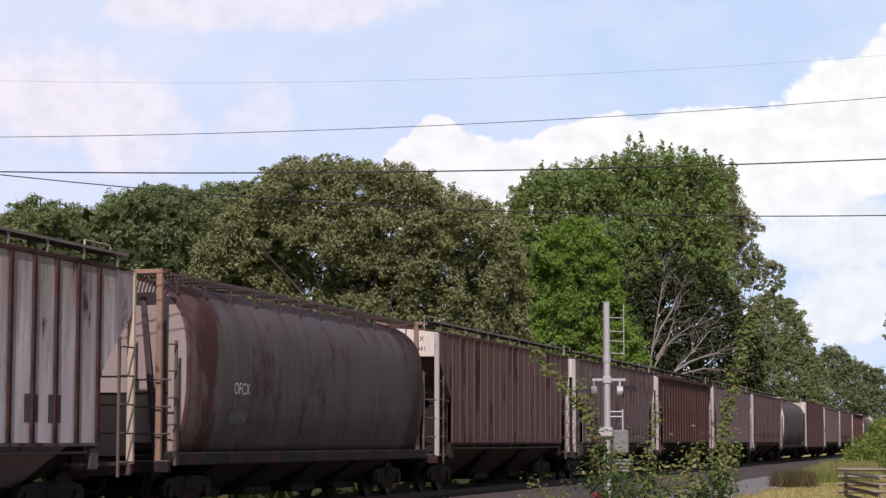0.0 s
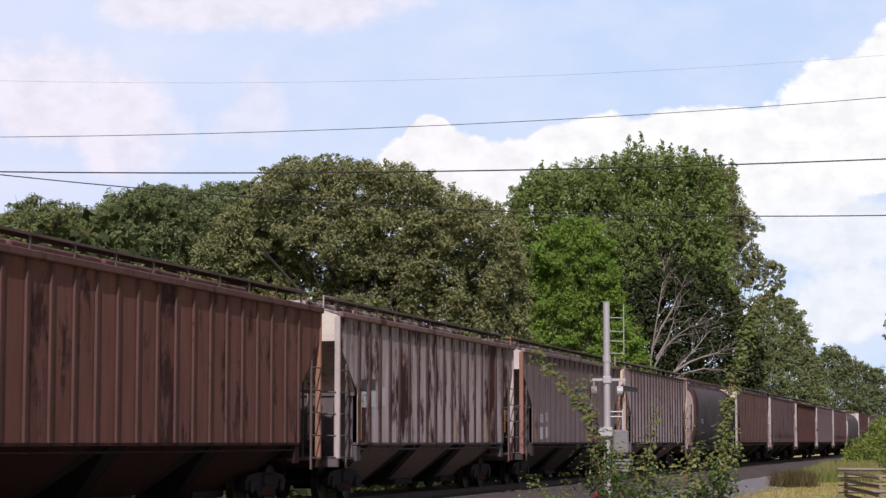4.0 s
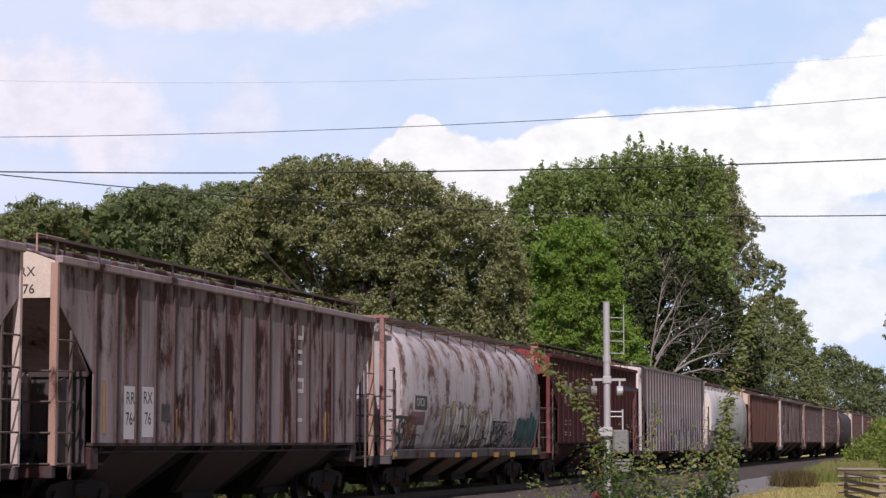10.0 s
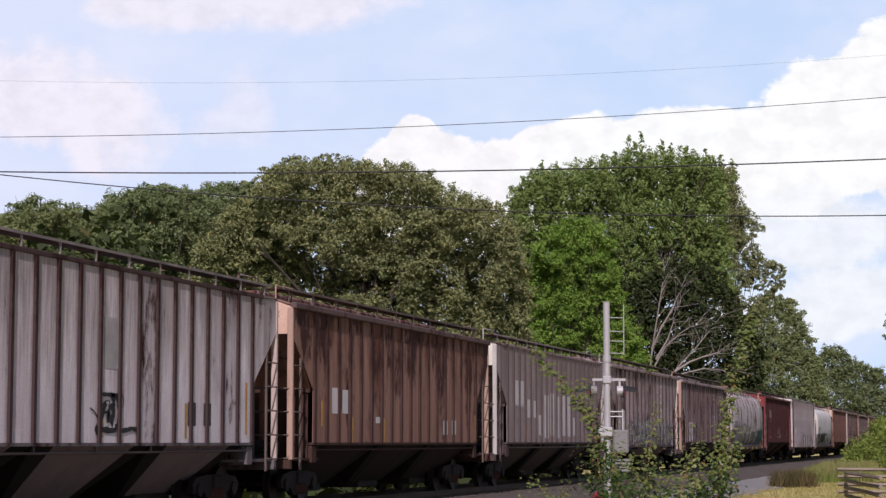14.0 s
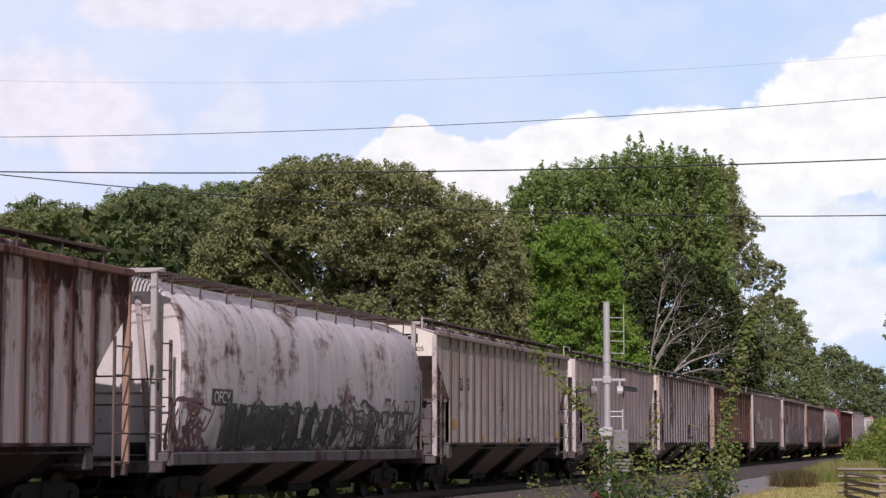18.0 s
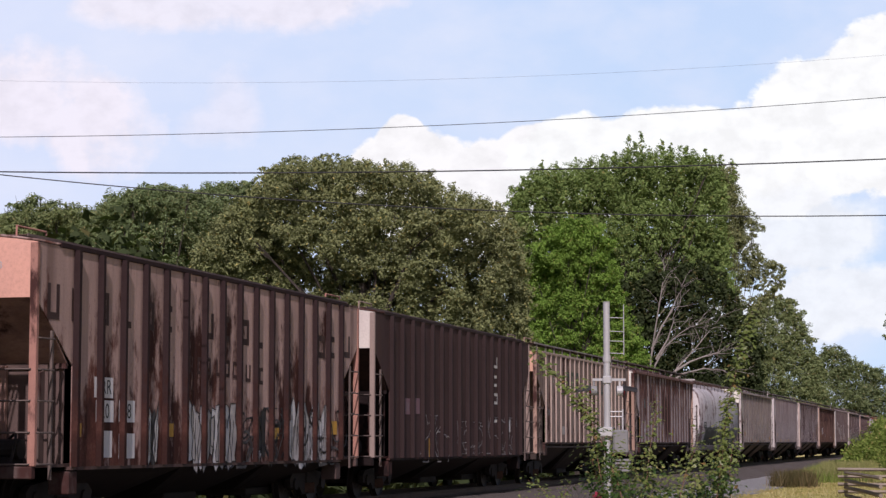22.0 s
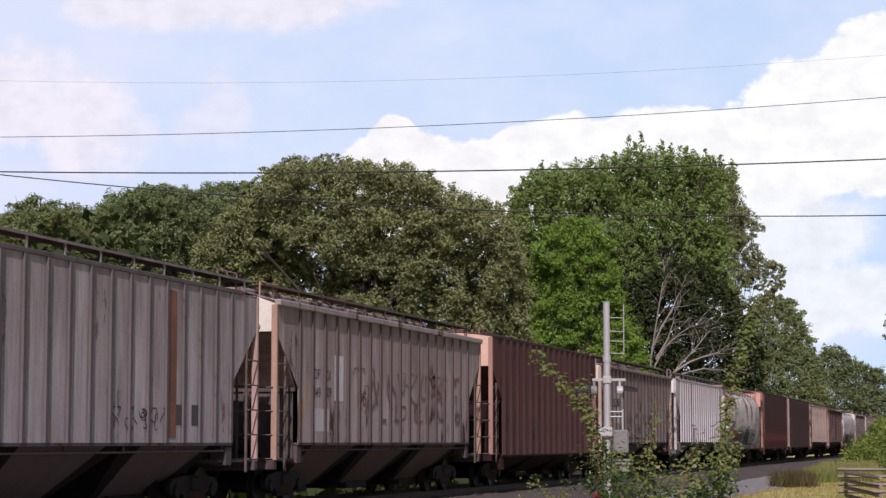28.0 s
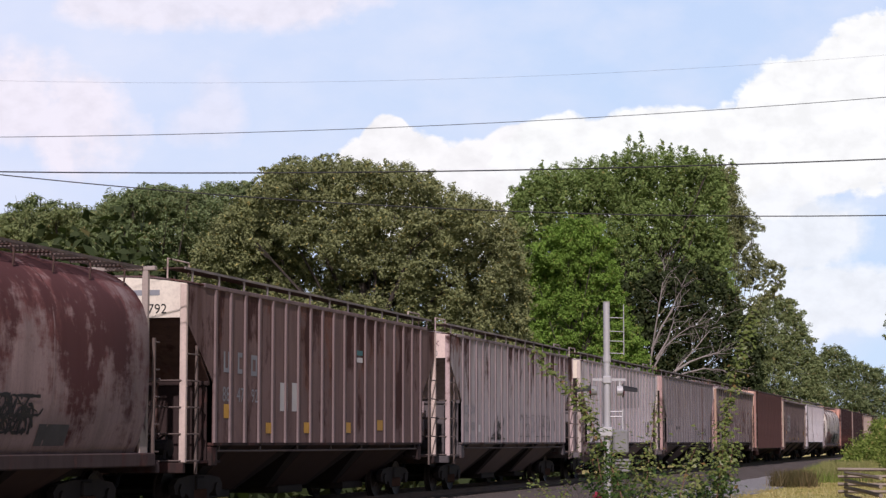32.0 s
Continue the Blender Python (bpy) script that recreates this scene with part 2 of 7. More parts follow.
def gravel_paint(name, tone):
    m, ns, ls, b = shader(name, 0.9, 0.0, 0.2)
    co = ns.new("ShaderNodeTexCoord").outputs["Object"]
    v = node(ns, "ShaderNodeTexVoronoi", Scale=16.0)
    ls.new(co, v.inputs["Vector"])
    big = noise_of(ns, ls, co, 0.4, 5, 0.6)
    c = blend(ns, ls, v.outputs["Distance"], tuple(t * 1.35 for t in tone), tuple(t * 0.5 for t in tone))
    c = blend(ns, ls, calc(ns, ls, "MULTIPLY", ramp(ns, ls, big, 0.35, 0.7), 0.6), c, tuple(t * 0.62 for t in tone))
    ls.new(c, b.inputs["Base Color"])
    bump(ns, ls, b, v.outputs["Distance"], 0.9, 0.05)
    return m


GRASS = ground_paint()
BALLAST = gravel_paint("grey_ballast_stone", (0.105, 0.088, 0.078))
GRIT = gravel_paint("pale_gravel", (0.27, 0.265, 0.26))


def strip(name, sections, y0, y1, steps, mat, seed, rough=0.0):
    """A long sheet along the track: sections are (x, z) across it, roughened at random."""
    rng = np.random.default_rng(seed)
    ys = np.linspace(y0, y1, steps)
    v, f = [], []
    n = len(sections)
    for y in ys:
        for x, z in sections:
            v.append((x + rng.normal(0, rough * 2), y, z + rng.normal(0, rough)))
    for i in range(steps - 1):
        for j in range(n - 1):
            a = i * n + j
            f.append((a, a + 1, a + n + 1, a + n))
    return new(name, mesh_of(name, v, f, mat))


ground = new("ground", mesh_of("ground", [(-2600, -2600, GROUND), (2600, -2600, GROUND), (2600, 4500, GROUND), (-2600, 4500, GROUND)], [(0, 1, 2, 3)], GRASS))
tagged(ground, "dry yellow-green mown grass ground", "ground", kind="structure")
tagged(strip("ballast", [(-3.4, GROUND - 0.02), (-2.2, -0.2), (-1.3, -0.17), (0, -0.19), (1.3, -0.17), (2.2, -0.2), (3.4, GROUND + 0.0)], -60, 900, 900, BALLAST, 1, 0.02), "grey crushed stone ballast bed under the rails", "ballast", kind="structure")
tagged(strip("road", [(3.3, GROUND + 0.02), (4.5, GROUND + 0.05), (5.9, GROUND + 0.05), (6.9, GROUND + 0.01)], -60, 118, 200, GRIT, 2, 0.012), "pale grey gravel service track beside the railway", "track", kind="structure")
# ---- mesh helpers ----
KEPT = {}


def box(bm, x0, x1, y0, y1, z0, z1, bevel=0.0):
    vs = [bm.verts.new((x, y, z)) for x in (x0, x1) for y in (y0, y1) for z in (z0, z1)]
    fs = [bm.faces.new([vs[i] for i in q]) for q in ((0, 1, 3, 2), (4, 6, 7, 5), (0, 4, 5, 1), (2, 3, 7, 6), (0, 2, 6, 4), (1, 5, 7, 3))]
    if bevel:
        es = list({e for f in fs for e in f.edges})
        bmesh.ops.bevel(bm, geom=es, offset=bevel, segments=1, affect="EDGES")


def loft(bm, rings, closed=True, caps=True):
    rows = [[bm.verts.new(p) for p in r] for r in rings]
    n = len(rows[0])
    for a, b in zip(rows, rows[1:]):
        for i in range(n if closed else n - 1):
            j = (i + 1) % n
            bm.faces.new((a[i], a[j], b[j], b[i]))
    if caps and closed:
        bm.faces.new(rows[0][::-1])
        bm.faces.new(rows[-1])


def plate(bm, outline, axis, lo, hi):
    """A flat sheet: outline in the two other axes, thick from lo to hi along axis ('x', 'y' or 'z')."""
    def p(a, b, h):
        return {"x": (h, a, b), "y": (a, h, b), "z": (a, b, h)}[axis]
    loft(bm, [[p(a, b, lo) for a, b in outline], [p(a, b, hi) for a, b in outline]])


def tube(bm, pts, r, n=6, r2=None):
    pts = [Vector(p) for p in pts]
    rings = []
    for i, p in enumerate(pts):
        d = (pts[min(i + 1, len(pts) - 1)] - pts[max(i - 1, 0)]).normalized()
        s = d.orthogonal() if i == 0 else (side - d * side.dot(d))
        side = s.normalized()
        up = d.cross(side)
        rr = r if r2 is None else r + (r2 - r) * i / (len(pts) - 1)
        rings.append([p + (side * math.cos(2 * math.pi * k / n) + up * math.sin(2 * math.pi * k / n)) * rr for k in range(n)])
    loft(bm, rings)


def disc(bm, axis, c, r, lo, hi, n=20):
    out = []
    for h in (lo, hi):
        ring = []
        for k in range(n):
            a, b = r * math.cos(2 * math.pi * k / n), r * math.sin(2 * math.pi * k / n)
            ring.append({"x": (h, c[0] + a, c[1] + b), "y": (c[0] + a, h, c[1] + b), "z": (c[0] + a, c[1] + b, h)}[axis])
        out.append(ring)
    loft(bm, out)


def made(key, fn):
    """The mesh that fn(bm) builds, built once for each key."""
    if key not in KEPT:
        bm = bmesh.new()
        fn(bm)
        bmesh.ops.recalc_face_normals(bm, faces=bm.faces)
        me = bpy.data.meshes.new(str(key[0]) if isinstance(key, tuple) else key)
        bm.to_mesh(me)
        bm.free()
        me.materials.append(None)
        KEPT[key] = me
    return KEPT[key]


def part(name, me, mat, parent, label="", where=(0, 0, 0), smooth=False):
    """Links a mesh, or what a function builds on a bmesh, as one object under a thing or a part."""
    if callable(me):
        fn = me
        bm = bmesh.new()
        fn(bm)
        bmesh.ops.recalc_face_normals(bm, faces=bm.faces)
        me = bpy.data.meshes.new(name)
        bm.to_mesh(me)
        bm.free()
        me.materials.append(None)
    ob = new(name, me)
    ob.material_slots[0].link = "OBJECT"
    ob.material_slots[0].material = mat
    if smooth:
        for p in me.polygons:
            p.use_smooth = True
    if parent is not None:
        ob.parent = parent
    ob.location = where
    if label:
        ob["label"] = label
    return ob


FONTS = {}


def letters(text, size):
    """A flat mesh of the text, centred, lying in y (along) and z (up)."""
    key = (text, size)
    if key not in FONTS:
        cu = bpy.data.curves.new("lettering", "FONT")
        cu.body, cu.size, cu.align_x, cu.align_y = text, size, "CENTER", "CENTER"
        cu.resolution_u = 3
        ob = bpy.data.objects.new("lettering", cu)
        scene.collection.objects.link(ob)
        me = bpy.data.meshes.new_from_object(ob)
        bpy.data.objects.remove(ob)
        bpy.data.curves.remove(cu)
        me.transform(Matrix(((0, 0, 1, 0), (1, 0, 0, 0), (0, 1, 0, 0), (0, 0, 0, 1))))
        me.materials.clear()
        me.materials.append(None)
        FONTS[key] = me
    return FONTS[key]
# ---- railway cars: y runs along the car, its tail towards -y, z = 0 on the rail ----
W = 1.56          # half width over the side sheets


def wheelset_mesh():
    def fn(bm):
        for s in (-1, 1):
            prof = [(0.08, 0.0), (0.2, 0.05), (0.36, 0.03), (0.42, 0.0), (0.42, 0.1), (0.45, 0.11), (0.45, 0.14), (0.36, 0.12), (0.1, 0.14)]
            n = 20
            rows = [[(s * (0.83 - dx), r * math.cos(2 * math.pi * k / n), r * math.sin(2 * math.pi * k / n)) for k in range(n)] for r, dx in prof]
            loft(bm, rows)
        disc(bm, "x", (0, 0), 0.085, -1.05, 1.05, 10)
    return made(("wheelset",), fn)


def sideframe_mesh():
    def fn(bm):
        out = [(-1.2, 0.52), (-1.05, 0.64), (-0.5, 0.70), (0.5, 0.70), (1.05, 0.64), (1.2, 0.52), (1.15, 0.36), (0.95, 0.36), (0.85, 0.46), (0.55, 0.34), (0.4, 0.2), (-0.4, 0.2), (-0.55, 0.34), (-0.85, 0.46), (-0.95, 0.36), (-1.15, 0.36)]
        plate(bm, out, "x", -0.06, 0.06)
        for k in (-0.88, 0.88):
            disc(bm, "x", (k, 0.42), 0.13, -0.1, 0.1, 10)
    return made(("sideframe",), fn)


def springs_mesh():
    def fn(bm):
        for k in (-0.17, 0.0, 0.17):
            pts = [(0.06 * math.cos(2.1 * j), k + 0.075 * math.sin(2.1 * j), 0.23 + 0.0105 * j) for j in range(20)]
            tube(bm, pts, 0.018, 4)
    return made(("spring_nest",), fn)


def truck(car, y):
    t = part("truck", made(("bolster",), lambda bm: (box(bm, -1.1, 1.1, -0.2, 0.2, 0.42, 0.68, 0.03), disc(bm, "z", (0, 0), 0.2, 0.68, 0.84, 12))), STEEL, car, "", (0, y, 0))
    for s in (-1, 1):
        part("sideframe", sideframe_mesh(), STEEL, t, "", (s * 1.0, 0, 0))
    part("spring_nest", springs_mesh(), RUSTY, t, "", (1.08, 0, 0))
    for k in (-1, 1):
        w = part("wheelset", wheelset_mesh(), WHEEL, t, "steel wheels with polished treads on an axle", (0, k * 0.88, 0.42))
        WHEELSETS.append((w, k))


WHEELSETS = []


def underside(car, a):
    part("centre_sill", made(("centre_sill", a), lambda bm: box(bm, -0.2, 0.2, -a + 0.1, a - 0.1, 0.72, 1.02, 0.02)), STEEL, car)
    for s in (-1, 1):
        def coupler(bm, s=s):
            box(bm, -0.1, 0.1, min(s * (a - 0.3), s * (a + 0.35)), max(s * (a - 0.3), s * (a + 0.35)), 0.74, 0.94, 0.02)
            box(bm, -0.17, 0.17, min(s * (a + 0.33), s * (a + 0.62)), max(s * (a + 0.33), s * (a + 0.62)), 0.68, 1.0, 0.05)
        part("coupler", made(("coupler", a, s), coupler), RUSTY, car)
        truck(car, s * (a - 1.95))
    part("air_hose", made(("air_hose", a), lambda bm: tube(bm, [(0.3, -a + 0.05, 0.75), (0.36, -a - 0.2, 0.55), (0.3, -a - 0.45, 0.42), (0.12, -a - 0.6, 0.5)], 0.03)), HOLE, car)


# shade under the car is put into this near-black slope colour
CHUTE_SLOPE = plain("shaded_brown_steel", (0.014, 0.0095, 0.0085), 0.9, 0.0, 4.0, 0.5)


def chutes(car, n, span, zs, mat, deep=0.36):
    """n sloped discharge hoppers under the body, each with a gate."""
    step = 2 * span / n
    for i in range(n):
        yc = -span + step * (i + 0.5)
        h = step * 0.5 - 0.015

        def chute(bm, h=h):
            loft(bm, [[(sx * 1.5, sy * h, zs) for sx, sy in ((-1, -1), (1, -1), (1, 1), (-1, 1))],
                      [(sx * 0.5, sy * h * 0.6, deep) for sx, sy in ((-1, -1), (1, -1), (1, 1), (-1, 1))]])
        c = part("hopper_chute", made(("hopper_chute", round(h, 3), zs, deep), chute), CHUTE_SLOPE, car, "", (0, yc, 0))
        # side faces kept narrow, so the shade-dark slopes show as wedges between
        for sx in (-1, 1):
            def face(bm, h=h, sx=sx):
                k = sx * 0.004
                loft(bm, [[(sx * 1.5 + k + o, -h * 0.68, zs + 0.01), (sx * 1.5 + k + o, h * 0.7, zs + 0.01), (sx * 0.5 + k + o, h * 0.48, deep), (sx * 0.5 + k + o, -h * 0.48, deep)] for o in (0, sx * 0.012)])
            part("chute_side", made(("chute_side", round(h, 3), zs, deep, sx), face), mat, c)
        part("discharge_gate", made(("discharge_gate", deep), lambda bm: box(bm, -0.6, 0.6, -0.8, 0.8, deep - 0.14, deep + 0.02, 0.02)), STEEL, c)


def ladder_bits(bm, sx, sy, a, top):
    box(bm, sx * 1.55 - 0.02, sx * 1.55 + 0.02, sy * (a - 0.55) - 0.025, sy * (a - 0.55) + 0.025, 0.74, top)
    z = 0.98
    while z < top:
        tube(bm, [(sx * 1.57, sy * (a - 0.02), z), (sx * 1.6, sy * (a - 0.06), z), (sx * 1.6, sy * (a - 0.54), z), (sx * 1.57, sy * (a - 0.58), z)], 0.016, 5)
        z += 0.475


def rungs(car, a, top, mat, side=True):
    """Ladders at the corners: a stile by each corner post, rungs on the side and across the end."""
    for sy in (-1, 1):
        if side:
            part("ladder", made(("ladder", a, sy, top), lambda bm: ladder_bits(bm, -1, sy, a, top)), mat, car)
            part("ladder_stile", made(("ladder_stile", a, sy, top), lambda bm: box(bm, 1.53, 1.57, sy * (a - 0.55) - 0.025, sy * (a - 0.55) + 0.025, 0.74, top)), mat, car)
            z = 0.98
            while z < top:
                part("rung", made(("rung", sy, a), lambda bm: tube(bm, [(1.57, sy * (a - 0.02), 0), (1.6, sy * (a - 0.06), 0), (1.6, sy * (a - 0.54), 0), (1.57, sy * (a - 0.58), 0)], 0.016, 5)), mat, car, "", (0, 0, z))
                z += 0.475
        for i in range(4):
            part("end_rung", made(("end_rung", sy, a), lambda bm: tube(bm, [(0.72, sy * (a + 0.0), 0), (0.72, sy * (a + 0.06), 0), (1.5, sy * (a + 0.06), 0), (1.5, sy * (a + 0.0), 0)], 0.017, 5)), mat, car, "", (0, 0, 0.98 + i * 0.475))
        part("end_stile", made(("end_stile", sy, a), lambda bm: box(bm, 0.7, 0.74, sy * a - 0.03, sy * a + 0.03, 0.85, 3.6)), mat, car)


def roof_walk(car, a, z, x, foot, mat, n, edge):
    """Grated running boards along both sides of the hatches, with an edge rail on little posts."""
    spots = [-a + 0.4 + (2 * a - 0.8) * i / (n - 1) for i in range(n)]
    for s in (-1, 1):
        def board(bm, s=s):
            for k in range(5):
                box(bm, s * x - 0.2 + k * 0.08, s * x - 0.128 + k * 0.08, -a, a, z - 0.012, z + 0.008)
            for y in spots if s < 0 else ():
                box(bm, -(x + 0.2) - 0.015, -(x + 0.2) + 0.015, y - 0.02, y + 0.02, foot, z - 0.013)
        part("running_board", made(("running_board", a, z, x, s), board), mat, car)
        part("edge_rail", made(("edge_rail", a, z, x, s), lambda bm, s=s: box(bm, s * (x + 0.215) - 0.012, s * (x + 0.215) + 0.012, -a, a, z - 0.025, z + 0.02)), edge, car)
    for y in spots:
        part("board_post", made(("board_post", x, z), lambda bm: box(bm, x + 0.185, x + 0.215, -0.02, 0.02, foot, z - 0.013)), edge, car, "", (0, y, 0))


def end_gear(car, a, mat):
    """Brake gear on the tail platform."""
    part("air_reservoir", made(("air_reservoir", a), lambda bm: loft(bm, [[(x, -a + 0.85 + r * math.cos(k * math.pi / 7), 1.55 + r * math.sin(k * math.pi / 7)) for k in range(14)] for x, r in ((-0.95, 0.08), (-0.9, 0.19), (-0.8, 0.22), (0.1, 0.22), (0.2, 0.19), (0.25, 0.08))])), mat, car)
    part("brake_cylinder", made(("brake_cylinder", a), lambda bm: (disc(bm, "x", (-a + 0.7, 1.2), 0.16, 0.45, 1.0, 12), box(bm, 0.5, 0.9, -a + 0.45, -a + 0.95, 0.97, 1.08))), mat, car)
    part("brake_wheel", made(("brake_wheel", a), lambda bm: [tube(bm, [(-0.7 + 0.26 * math.cos(k * math.pi / 8), -a - 0.08, 2.9 + 0.26 * math.sin(k * math.pi / 8)) for k in range(17)], 0.018, 5)] + [tube(bm, [(-0.7, -a - 0.05, 2.9), (-0.7 + 0.26 * math.cos(k * math.pi * 2 / 3), -a - 0.08, 2.9 + 0.26 * math.sin(k * math.pi * 2 / 3))], 0.013, 4) for k in range(3)]), STEEL, car)
    part("brake_pipe", made(("brake_pipe", a), lambda bm: tube(bm, [(1.1, -a + 0.15, 1.0), (1.1, -a + 0.3, 1.35), (0.9, -a + 0.7, 1.45), (0.5, -a + 1.1, 1.3), (0.4, -a + 1.5, 1.02)], 0.025, 5)), STEEL, car)


def hopper(car, L, zs, ze, nr, chord, cut, P):
    """A ribbed covered hopper. cut = (run, low, high): the open corner under the sloping end sheet."""
    a = L / 2
    run, low, high = cut
    deep = zs < 1.0
    key = (L, zs, ze, nr, chord, cut)
    side = [(-a, high), (-a + run, low), (-a + run, zs), (a - run, zs), (a - run, low), (a, high), (a, ze), (-a, ze)]
    for s in (1, -1):
        part("side_sheet", made(("side_sheet", key, s), lambda bm, s=s: plate(bm, side, "x", s * (W - 0.02), s * W)), P["body"], car)
        def rib(bm, s=s, y=0.0):
            dp = 0.095 if zs < 1.0 and nr == 16 else 0.036
            prof = [(W, -0.062), (W + dp, -0.045), (W + dp, 0.045), (W, 0.062)]
            loft(bm, [[(s * x, yy + y, z) for x, yy in prof] for z in (zs + 0.01, ze - 0.02)])
        spots = [-(a - run - 0.06) + 2 * (a - run - 0.06) * i / (nr - 1) for i in range(nr)]
        if s > 0:
            for y in spots:
                part("rib", made(("rib", zs, ze, nr), rib), P["rib"], car, "", (0, y, 0))
        else:
            tagged(part("rib_rest", made(("rib_rest", key), lambda bm: [rib(bm, -1, y) for y in spots]), P["rib"], car), kind="stuff")
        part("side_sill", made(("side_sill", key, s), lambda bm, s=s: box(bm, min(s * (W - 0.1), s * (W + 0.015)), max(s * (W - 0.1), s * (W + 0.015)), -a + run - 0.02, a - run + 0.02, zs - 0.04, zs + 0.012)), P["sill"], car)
        if chord:
            part("top_chord", made(("top_chord", key, s), lambda bm, s=s: box(bm, min(s * (W - 0.05), s * (W + 0.085)), max(s * (W - 0.05), s * (W + 0.085)), -a - 0.02, a + 0.02, ze - 0.03, ze + 0.10, 0.02)), P["chord"], car)
        else:
            part("top_chord", made(("top_chord_flush", key, s), lambda bm, s=s: box(bm, min(s * (W - 0.05), s * (W + 0.03)), max(s * (W - 0.05), s * (W + 0.03)), -a + run * 0.6, a - run * 0.6, ze - 0.02, ze + 0.06, 0.01)), P["chord"], car)
        for e in (-1, 1):
            part("corner_post", made(("corner_post", key, s, e), lambda bm, s=s, e=e: box(bm, min(s * (W - 0.1), s * (W + 0.02)), max(s * (W - 0.1), s * (W + 0.02)), e * a - 0.045, e * a + 0.045, 0.95, ze - 0.01, 0.01)), P["post"] if s > 0 else RUSTY, car)
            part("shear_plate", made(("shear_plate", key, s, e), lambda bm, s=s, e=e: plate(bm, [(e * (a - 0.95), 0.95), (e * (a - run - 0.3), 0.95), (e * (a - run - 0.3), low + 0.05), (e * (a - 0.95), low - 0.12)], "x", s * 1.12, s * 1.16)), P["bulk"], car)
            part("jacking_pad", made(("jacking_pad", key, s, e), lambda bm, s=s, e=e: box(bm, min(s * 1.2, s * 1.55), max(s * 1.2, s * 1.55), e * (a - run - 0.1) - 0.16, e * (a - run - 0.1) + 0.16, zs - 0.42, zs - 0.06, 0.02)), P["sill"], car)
    rise = 0.32 if chord else 0.13
    for e in (-1, 1):
        arch = [(-W, high + 0.03), (W, high + 0.03), (W, ze)] + [(W * (1 - k / 4), ze + rise * (1 - (1 - k / 4) ** 2)) for k in range(1, 8)] + [(-W, ze)]
        part("end_panel", made(("end_panel", key, e), lambda bm, e=e: plate(bm, arch, "y", e * (a - 0.03), e * (a + 0.005))), P["end"], car, "upright steel end sheet catching the sun")
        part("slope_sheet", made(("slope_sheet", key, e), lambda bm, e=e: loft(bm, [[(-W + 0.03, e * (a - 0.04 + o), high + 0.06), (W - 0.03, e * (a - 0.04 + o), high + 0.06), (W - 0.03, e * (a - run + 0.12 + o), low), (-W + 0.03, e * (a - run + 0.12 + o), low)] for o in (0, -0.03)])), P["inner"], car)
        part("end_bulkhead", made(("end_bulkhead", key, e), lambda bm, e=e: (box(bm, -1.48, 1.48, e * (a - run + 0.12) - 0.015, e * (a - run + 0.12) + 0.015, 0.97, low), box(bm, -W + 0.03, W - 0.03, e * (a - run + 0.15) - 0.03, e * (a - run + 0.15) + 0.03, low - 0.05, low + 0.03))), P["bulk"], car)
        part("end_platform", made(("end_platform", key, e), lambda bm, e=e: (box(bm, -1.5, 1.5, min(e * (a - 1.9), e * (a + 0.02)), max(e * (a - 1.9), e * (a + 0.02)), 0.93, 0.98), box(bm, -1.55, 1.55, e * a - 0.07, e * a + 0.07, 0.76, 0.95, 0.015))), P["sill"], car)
        for x in (-1.15, 1.15):
            part("roof_handrail", made(("roof_handrail", key, e, x), lambda bm: tube(bm, [(x, e * (a - 0.1), ze + 0.06), (x, e * (a - 0.1), ze + (0.26 if deep else 0.46)), (x, e * (a - 1.1), ze + (0.26 if deep else 0.46)), (x, e * (a - 1.1), ze + 0.2)], 0.018, 5)), P["grab"], car)

        for x in (-0.5, 0.5):
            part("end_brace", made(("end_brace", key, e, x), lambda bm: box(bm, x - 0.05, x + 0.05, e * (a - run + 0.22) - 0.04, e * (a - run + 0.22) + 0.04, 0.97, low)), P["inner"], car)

    def roof(bm):
        prof = [((W + 0.02) * (1 - k / 5), ze + 0.04 + rise * (1 - (1 - k / 5) ** 2)) for k in range(11)]
        loft(bm, [[(x, y, z) for x, z in prof] + [(x * 0.98, y, z - 0.03) for x, z in reversed(prof)] for y in (-a + 0.01, a - 0.01)])
    part("roof", made(("roof", key), roof), P["roof"], car, smooth=True)
    for i in range(4):
        y = -a + 1.2 + (2 * a - 2.4) * (i + 0.5) / 4
        part("hatch_cover", made(("hatch_cover", key), lambda bm: box(bm, -0.36, 0.36, -(a - 1.2) / 4 + 0.06, (a - 1.2) / 4 - 0.06, ze + rise - 0.02, ze + rise + 0.14, 0.04)), P["roof"], car, "", (0, y, 0))
    if chord:
        roof_walk(car, a - 0.1, ze + 0.40, 1.1, ze + 0.1, P["walk"], 11, LADDER)
    else:
        roof_walk(car, a - 0.1, ze + (0.12 if deep else 0.29), 1.12 if deep else 1.27, ze + 0.02, P["walk"], 13, EDGE if not deep or nr == 22 else LADDER)
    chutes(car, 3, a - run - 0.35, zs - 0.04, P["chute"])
    if not deep:
        def rod(bm):
            tube(bm, [(1.52, -a + run + 0.3, zs - 0.14), (1.52, 0, zs - 0.15), (1.52, a - run - 0.3, zs - 0.14)], 0.022, 5)
            for k in range(7):
                y = (-1 + k / 3) * (a - run - 0.4)
                box(bm, 1.5, 1.53, y - 0.02, y + 0.02, zs - 0.16, zs - 0.05)
        part("gate_rod", made(("gate_rod", key), rod), P["rail"] if not chord else P["sill"], car)
    rungs(car, a, high - 0.45, P["rail"])
    end_gear(car, a, STEEL)
    underside(car, a)


